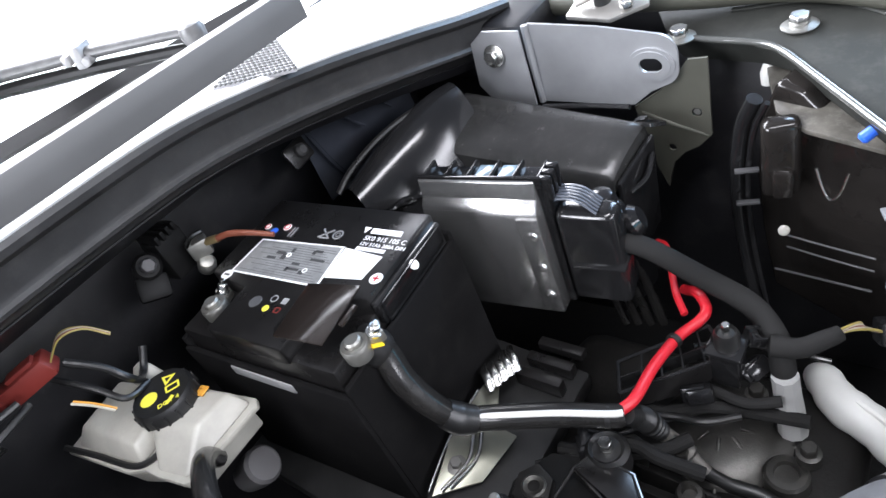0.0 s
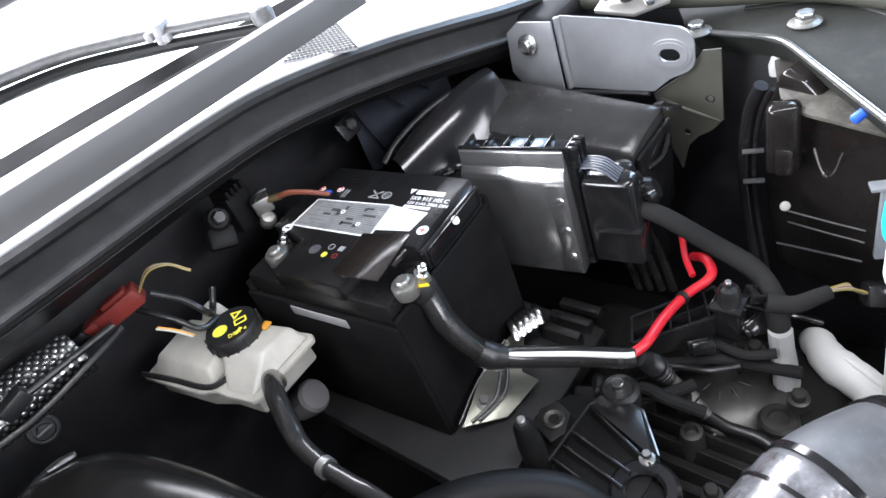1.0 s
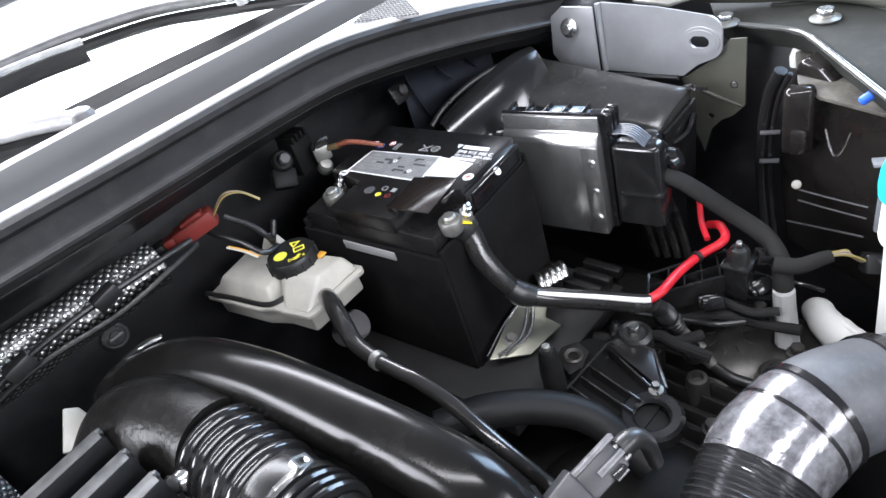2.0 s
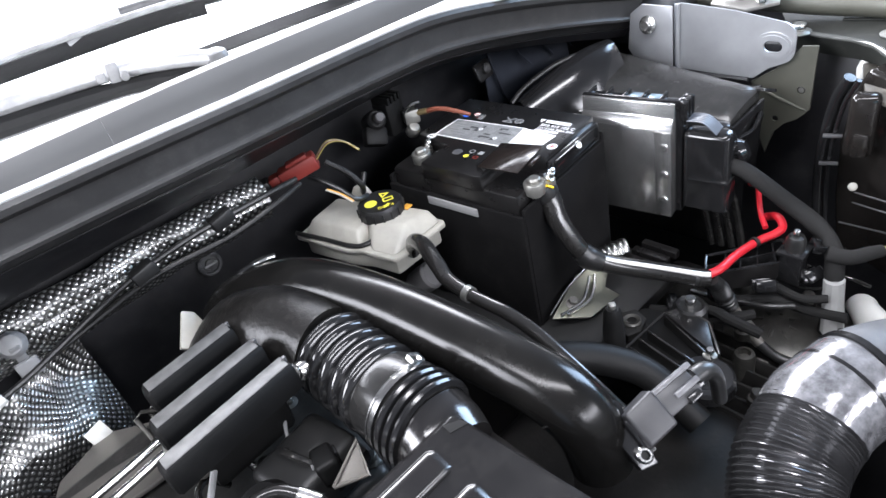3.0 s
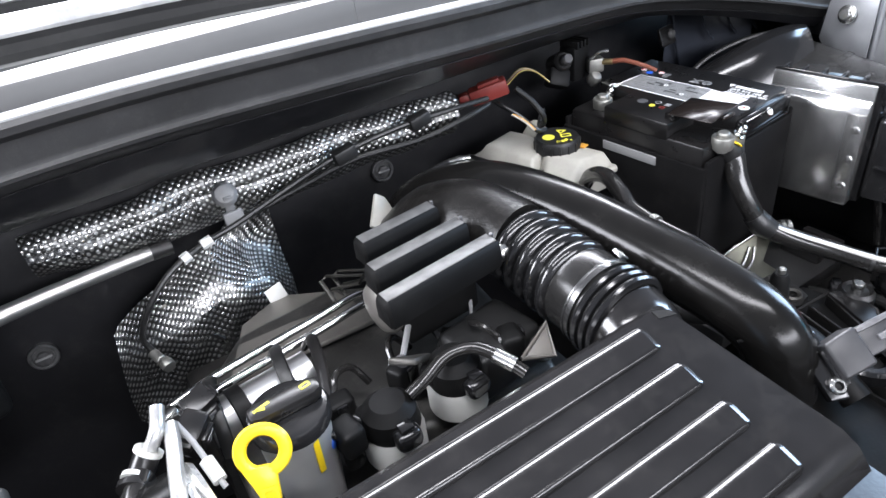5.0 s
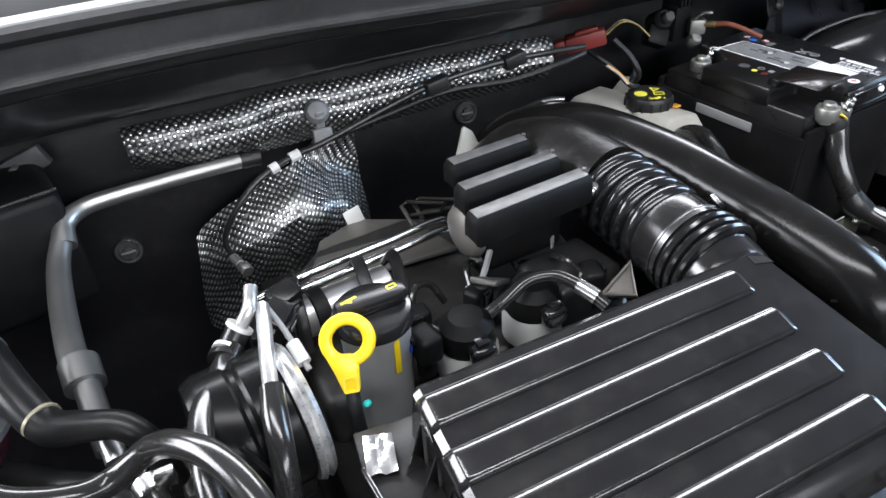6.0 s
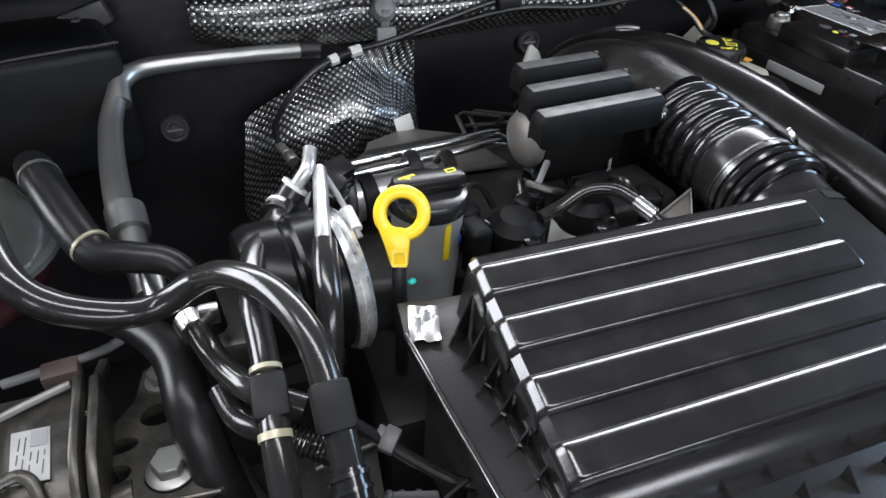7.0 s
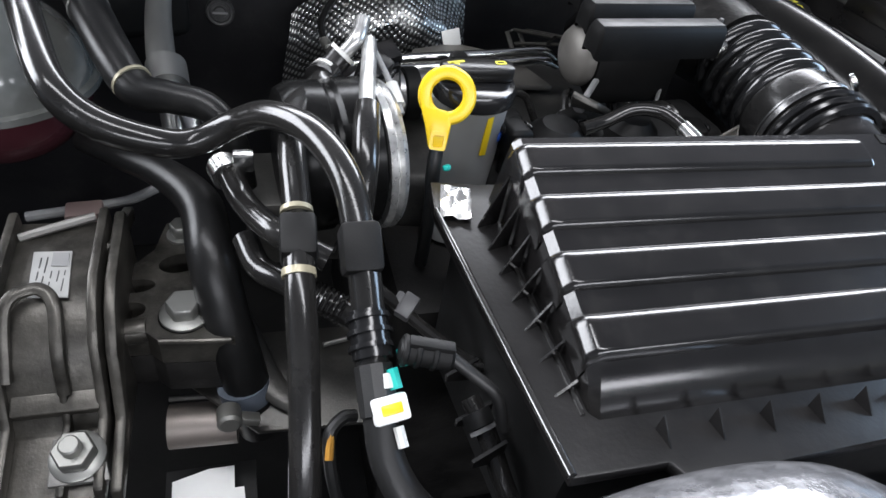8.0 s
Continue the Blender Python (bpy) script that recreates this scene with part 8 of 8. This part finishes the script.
def relay_tray():
    t = thing("lattice_tray", Matrix.Translation((0.75, 0.0, 0.74)), "black lattice tray carrying the loom in front of the battery", "tray")
    A, B, C, D = (0.712, 0.052, 0.704), (0.776, -0.026, 0.716), (0.800, -0.002, 0.722), (0.742, 0.066, 0.708)
    for a, b in ((A, B), (B, C), (C, D), (D, A)):
        part("frame_bar", tube([a, b], 0.0020, 8, smooth=False), "black_gloss", t, world_space=True)
    lerp = lambda p, q, f: tuple(p[k] + (q[k] - p[k]) * f for k in range(3))
    drop = lambda p, d: (p[0], p[1], p[2] - d)
    for f in (0.2, 0.4, 0.6, 0.8):
        p, q = lerp(A, B, f), lerp(D, C, f + 0.06)
        part("lattice_bar", slab([p, q, drop(q, 0.016), drop(p, 0.016)], 0.0016), "black_gloss", t, world_space=True)
    p, q = lerp(A, D, 0.5), lerp(B, C, 0.5)
    part("lattice_bar", slab([p, q, drop(q, 0.016), drop(p, 0.016)], 0.0016), "black_gloss", t, world_space=True)
    wall = [lerp(A, B, f) for f in (0, 0.25, 0.5, 0.75, 1)]
    part("front_wall", sheet([wall, [drop(p, 0.014 + 0.016 * math.sin(math.pi * (0.15 + 0.2 * i))) for i, p in enumerate(wall)]], 0.002), "black_satin", t, world_space=True)
    part("post_foot", moved(merge(box(-0.013, 0.013, -0.013, 0.013, -0.05, -0.004, 0.003), box(-0.016, 0.016, -0.016, 0.016, -0.008, -0.003, 0.002)), Matrix.Translation((0.777, -0.026, 0.735))), "black_gloss", t, world_space=True)
    part("clip", moved(merge(box(-0.009, 0.009, -0.004, 0.004, -0.003, 0.003, 0.001), box(-0.009, -0.006, -0.007, 0.007, -0.005, 0.006, 0.001), box(0.006, 0.009, -0.007, 0.007, -0.005, 0.006, 0.001)), Matrix.Translation((0.792, -0.045, 0.732)) @ pose(0, 0, 0, 20, 0, 40)), "black_gloss", t, world_space=True)
    return t


relay_tray()


def gearbox():
    t = thing("gearbox", Matrix.Translation((0.62, 0.05, 0.5)), "dark grimy gearbox casing under the battery tray", "gearbox")
    part("casing", merge(box(0.36, 0.86, -0.14, 0.18, 0.40, 0.60, 0.03, 3)), "grime", t, world_space=True)
    part("battery_platform", prism([(0.50, 0.10), (0.74, 0.10), (0.76, 0.42), (0.50, 0.42)], 0.655, 0.678, 0.004), "black_matt", t, "black battery platform", world_space=True)
    for i in range(3):
        part("platform_rib", box(0.700 + 0.024 * i, 0.712 + 0.024 * i, 0.112, 0.165, 0.678, 0.698 - 0.004 * i, 0.002), "black_satin", t, world_space=True)
    part("low_hose", tube([(0.43, 0.13, 0.74), (0.47, 0.10, 0.738), (0.51, 0.065, 0.722), (0.535, 0.02, 0.70), (0.53, -0.04, 0.67)], [0.017, 0.018, 0.018, 0.017, 0.016], 16, 7), "matt_low", t, "thick low rubber hose", world_space=True)
    part("selector_boot", tube([(0.676, 0.026, 0.734), (0.690, 0.023, 0.712), (0.700, 0.020, 0.690), (0.705, 0.012, 0.672)], [0.0085, 0.0105, 0.0115, 0.0085], 16, 12, ripple=lambda s, r: r + 0.0009 * math.sin(2 * math.pi * s / 0.0045)), "rubber", t, "ribbed rubber boot", world_space=True)
    for a, b, r in (((0.704, 0.014, 0.676), (0.708, 0.002, 0.656), 0.0078), ((0.708, 0.001, 0.654), (0.706, -0.010, 0.646), 0.0098), ((0.705, -0.012, 0.645), (0.702, -0.026, 0.634), 0.0070)):
        part("selector_link", tube([a, b], r, 16, smooth=False), "beige", t, "pale grey selector link", world_space=True)
    part("selector_lead", tube([(0.702, -0.024, 0.635), (0.704, -0.045, 0.622), (0.708, -0.075, 0.615), (0.70, -0.12, 0.60)], 0.0062, 12, 6), "rubber", t, "black lead of the selector", world_space=True)
    for k, (x, y) in enumerate(((0.70, -0.005), (0.79, -0.045), (0.745, -0.10), (0.66, 0.09), (0.62, -0.06))):
        part("case_bolt", moved(merge(hex_head(0.0075, 0.010, 0.001), lathe([(0.0105, -0.012), (0.0105, 0.0), (0.008, 0.001)], 16)), Matrix.Translation((x, y, 0.650 - 0.012 * (k > 2)))), "cast_dark", t, "dull bolt", world_space=True)
    # bell housing, end dome and stiffening ribs of the casting
    part("bell_housing", moved(lathe([(0.115, -0.10), (0.112, 0.0), (0.100, 0.014), (0.070, 0.026), (0.030, 0.030), (0.008, 0.030)], 40), Matrix.Translation((0.50, -0.03, 0.60))), "grime", t, world_space=True)
    part("end_dome", moved(lathe([(0.075, -0.06), (0.072, 0.0), (0.060, 0.016), (0.036, 0.026), (0.010, 0.029)], 36), Matrix.Translation((0.765, -0.02, 0.588))), "cast_dark", t, "grimy grey end dome", world_space=True)
    for k in range(8):
        a = 2 * math.pi * k / 8 + 0.2
        c, d = math.cos(a), math.sin(a)
        part("dome_rib", slab([(0.765 + 0.016 * c, -0.02 + 0.016 * d, 0.620), (0.765 + 0.066 * c, -0.02 + 0.066 * d, 0.600), (0.765 + 0.074 * c, -0.02 + 0.074 * d, 0.575), (0.765 + 0.016 * c, -0.02 + 0.016 * d, 0.575)], 0.004, 0.001), "cast_dark", t, world_space=True)
    for k in range(6):
        x = 0.600 + 0.022 * k
        part("case_rib", slab([(x, -0.13, 0.598), (x, 0.10, 0.598), (x + 0.003, 0.09, 0.628 - 0.003 * (k % 3)), (x + 0.003, -0.12, 0.616)], 0.004, 0.001), "grime", t, world_space=True)
    for x, y, r, h in ((0.700, 0.050, 0.017, 0.040), (0.675, -0.020, 0.013, 0.048), (0.735, -0.085, 0.020, 0.030), (0.655, -0.085, 0.011, 0.044), (0.810, 0.045, 0.016, 0.036)):
        part("boss", moved(lathe([(r, 0.0), (r * 0.97, h * 0.8), (r * 0.85, h * 0.9), (r * 0.55, h * 0.92), (r * 0.5, h * 0.75)], 20), Matrix.Translation((x, y, 0.595))), "cast_dark", t, world_space=True)
    return t


gearbox()


def low_wiring():
    t = thing("wiring_bundle", Matrix.Translation((0.7, 0.0, 0.66)), "tangle of black cables and sleeves above the gearbox", "cables")
    rnd = random.Random(4)
    for k in range(9):
        x, y, z = 0.60 + 0.026 * k, 0.115 - 0.012 * k, 0.672 + 0.006 * rnd.random()
        pts = [(x, y, z)]
        for s in range(4):
            x, y, z = x + rnd.uniform(-0.004, 0.026), y - rnd.uniform(0.018, 0.042), z + rnd.uniform(-0.014, 0.008)
            pts.append((x, y, z))
        part("cable_run", tube(pts, rnd.choice((0.0028, 0.0036, 0.0052, 0.0065)), 10, 6), rnd.choice(("rubber", "hose", "fabric")), t, world_space=True)
    for k in range(4):
        m = Matrix.Translation((0.655 + 0.045 * k, 0.062 - 0.036 * k, 0.690)) @ pose(0, 0, 0, 15 * k, 10, 35 + 40 * k)
        part("cable_plug", moved(merge(box(-0.012, 0.012, -0.008, 0.008, -0.008, 0.008, 0.003), box(-0.006, 0.016, -0.005, 0.005, -0.005, 0.010, 0.002)), m), "black_gloss", t, world_space=True)
    return t


low_wiring()


def washer_neck():
    t = thing("washer_filler_neck", Matrix.Translation((0.84, -0.1, 0.61)), "milky white washer filler pipe in the front corner", "filler pipe")
    part("neck", tube([(0.868, -0.081, 0.596), (0.852, -0.091, 0.610), (0.830, -0.110, 0.612), (0.815, -0.145, 0.606), (0.79, -0.19, 0.592), (0.76, -0.24, 0.566)], [0.013, 0.0175, 0.0195, 0.0200, 0.0215, 0.0225], 22, 7, ripple=lambda s, r: r + 0.0006 * math.sin(130 * s) + 0.0005 * math.sin(310 * s + 1)), "washer", t, world_space=True)
    part("moulding", tube([(0.826, -0.122, 0.629), (0.812, -0.152, 0.624), (0.792, -0.188, 0.612)], 0.004, 8, 4), "washer", t, world_space=True)
    part("upright_neck", merge(tube([(0.789, -0.185, 0.600), (0.790, -0.181, 0.70), (0.791, -0.177, 0.780), (0.791, -0.176, 0.80)], [0.022, 0.022, 0.022, 0.022], 26, 4), moved(lathe([(0.022, 0.0), (0.027, 0.006), (0.028, 0.010), (0.028, 0.055), (0.026, 0.060)], 28), Matrix.Translation((0.791, -0.176, 0.790)))), "washer", t, "upright white filler neck", world_space=True)
    part("filler_cap", moved(lathe([(0.0270, 0.0), (0.0325, 0.003), (0.0335, 0.012), (0.0330, 0.026), (0.0300, 0.037), (0.022, 0.043), (0.008, 0.045)], 36), Matrix.Translation((0.791, -0.176, 0.843))), "cyan", t, "light blue filler cap", world_space=True)
    return t


M["cyan"] = material("light_blue_cap_plastic", (0.02, 0.42, 0.60), 0.35, vary=0.08, bump=0.03)
M["washer"] = material("white_translucent_plastic", (0.60, 0.60, 0.57), 0.42, vary=0.06, bump=0.04)
washer_neck()


def headlamp():
    t = thing("headlamp_housing", Matrix.Translation((0.94, -0.05, 0.75)), "glossy black back of the headlamp housing", "headlamp")
    n = V(-0.94, 0.33, 0)
    w = lambda x, y, z, out=0.0: tuple(V(x, y, z) + n * out)
    rim = [w(0.951, -0.004, 0.872), w(0.956, 0.010, 0.833), w(0.959, 0.018, 0.761), w(0.957, 0.013, 0.682), w(0.952, 0.0, 0.60)]
    part("shell", slab([w(*p, -0.03) for p in rim] + [w(0.905, -0.135, 0.58, -0.03), w(0.905, -0.135, 0.842, -0.03), w(0.934, -0.052, 0.846, -0.03), w(0.942, -0.030, 0.868, -0.03)], 0.05, 0.006, 3), "lamp_black", t, world_space=True)
    part("rim", tube(rim, 0.0075, 12, 7), "black_gloss", t, "rounded rim", world_space=True)
    part("rim", tube([w(x - 0.004, y - 0.013, z, 0.002) for x, y, z in rim], 0.003, 8, 7), "black_gloss", t, "rounded rim", world_space=True)
    m = Matrix.Translation((0.943, -0.027, 0.832)) @ pose(0, 0, 0, 0, 0, 19.3)
    part("inner_box", moved(box(-0.016, 0.006, -0.017, 0.016, -0.055, 0.028, 0.007, 3), m), "lamp_black", t, world_space=True)
    part("box_step", moved(box(-0.022, -0.012, -0.010, 0.008, -0.052, -0.020, 0.004, 2), m), "lamp_black", t, world_space=True)
    part("top_shelf", prism([(0.934, -0.050), (0.903, -0.135), (0.98, -0.16), (1.05, -0.05), (1.04, 0.01), (0.96, -0.02)], 0.848, 0.853, 0.001), "headlamp_clear", t, "dusty top shelf", world_space=True)
    for z in (0.722, 0.706):
        part("moulded_line", tube([w(0.940, -0.036, z, 0.003), w(0.925, -0.078, z + 0.006, 0.003), w(0.912, -0.116, z + 0.012, 0.003)], 0.0010, 6, 3), "grey_dark", t, world_space=True)
    part("lower_ledge", tube([w(0.944, -0.024, 0.668, 0.004), w(0.912, -0.116, 0.692, 0.004)], 0.0012, 6, smooth=False), "grey_dark", t, world_space=True)
    part("wire_bow", tube([w(0.931, -0.062, 0.817, 0.004), w(0.928, -0.070, 0.797, 0.006), w(0.926, -0.077, 0.789, 0.007), w(0.923, -0.084, 0.799, 0.006), w(0.921, -0.089, 0.822, 0.004)], 0.0011, 6, 6), "steel", t, "thin bright wire bow", world_space=True)
    part("screw", moved(lathe([(0.0052, 0), (0.0056, 0.0016), (0.004, 0.003), (0.0024, 0.0033)], 18), along((0.932, -0.033, 0.733), (0.88, -0.06, 0.76))), "milky", t, "cream plastic screw", world_space=True)
    part("side_tab", merge(moved(box(-0.004, 0.004, -0.014, 0.012, -0.055, 0.036, 0.002), Matrix.Translation((0.892, -0.138, 0.775)) @ pose(0, 0, 0, 0, 0, 25)), moved(box(-0.008, 0.006, -0.014, 0.022, 0.034, 0.038, 0.001), Matrix.Translation((0.892, -0.138, 0.775)) @ pose(0, 0, 0, 0, 0, 25))), "clear_edge", t, "pale clear lamp edge", world_space=True)
    part("blue_cap", moved(drum(0.005, -0.006, 0.008, 0.002, 14), Matrix.Translation(w(0.918, -0.101, 0.866, 0.006)) @ pose(0, 0, 0, 60, 0, 40)), "blue", t, "small blue cap", world_space=True)
    for z in (0.793, 0.752):
        part("tab_bar", moved(box(-0.003, 0.003, -0.012, 0.010, -0.0016, 0.0016, 0.0006), Matrix.Translation(w(0.953, 0.002, z, 0.008)) @ pose(0, 0, 0, 0, 0, 19)), "grey_dark", t, world_space=True)
    return t


v = thing("white_retainer", Matrix.Translation((1.043, 0.009, 0.84)), "small cream plastic retainer on the inner wing", "retainer")
part("retainer", lathe([(0.007, -0.008), (0.008, 0.004), (0.005, 0.014), (0.003, 0.018)], 12), "tab", v)

M["lamp_black"] = material("glossy_brownish_black", (0.013, 0.0115, 0.0105), 0.12, bump=0.02, spec=0.4, dust=0.02)
M["headlamp_clear"] = material("scratched_smoked_plastic", (0.06, 0.056, 0.048), 0.3, vary=0.6, big=22, bump=0.15, dust=0.6)
M["clear_edge"] = material("frosted_clear_plastic", (0.16, 0.17, 0.18), 0.25, vary=0.2)
headlamp()
for at, n in (((1.057, -0.016, 0.8865), (0.0, 0, 1)), ((1.040, 0.095, 0.8865), (0, 0, 1))):
    w_ = thing("flange_bolt", along(at, V(*at) + V(*n)), "bright flanged bolt with a wide washer on the front frame", "bolt", "frame bolts")
    part("washer", lathe([(0.0165, 0), (0.0172, 0.0016), (0.013, 0.003), (0.008, 0.0034)], 24), "steel_dull", w_)
    part("head", moved(hex_head(0.010, 0.010, 0.001), Matrix.Translation((0, 0, 0.003))), "steel", w_)

# dark trim at the far corner of the bulkhead, with a metal catch
q = thing("bonnet_catch", pose(-0.225, 0.500, 0.90, 0, -20, -10), "dark grey metal catch on the bulkhead corner", "catch")
part("catch_plate", box(-0.03, 0.02, -0.006, 0.006, -0.012, 0.012, 0.003), "grey_dark", q)
part("catch_pin", moved(drum(0.006, 0, 0.012, 0.001, 14), Matrix.Translation((-0.012, -0.005, 0.0)) @ pose(0, 0, 0, 90, 0, 0)), "cast", q)
q = thing("bulkhead_box", pose(-0.30, 0.42, 0.87, 0, 0, 12), "black plastic trim box in the bulkhead corner", "trim box")
part("trim_shell", box(-0.14, 0.10, -0.03, 0.09, -0.10, 0.03, 0.012, 3), "matt_low", q)
part("trim_edge", tube([(-0.14, -0.031, 0.02), (0.0, -0.032, 0.031), (0.10, -0.028, 0.032)], 0.002, 6, 4), "black_satin", q)
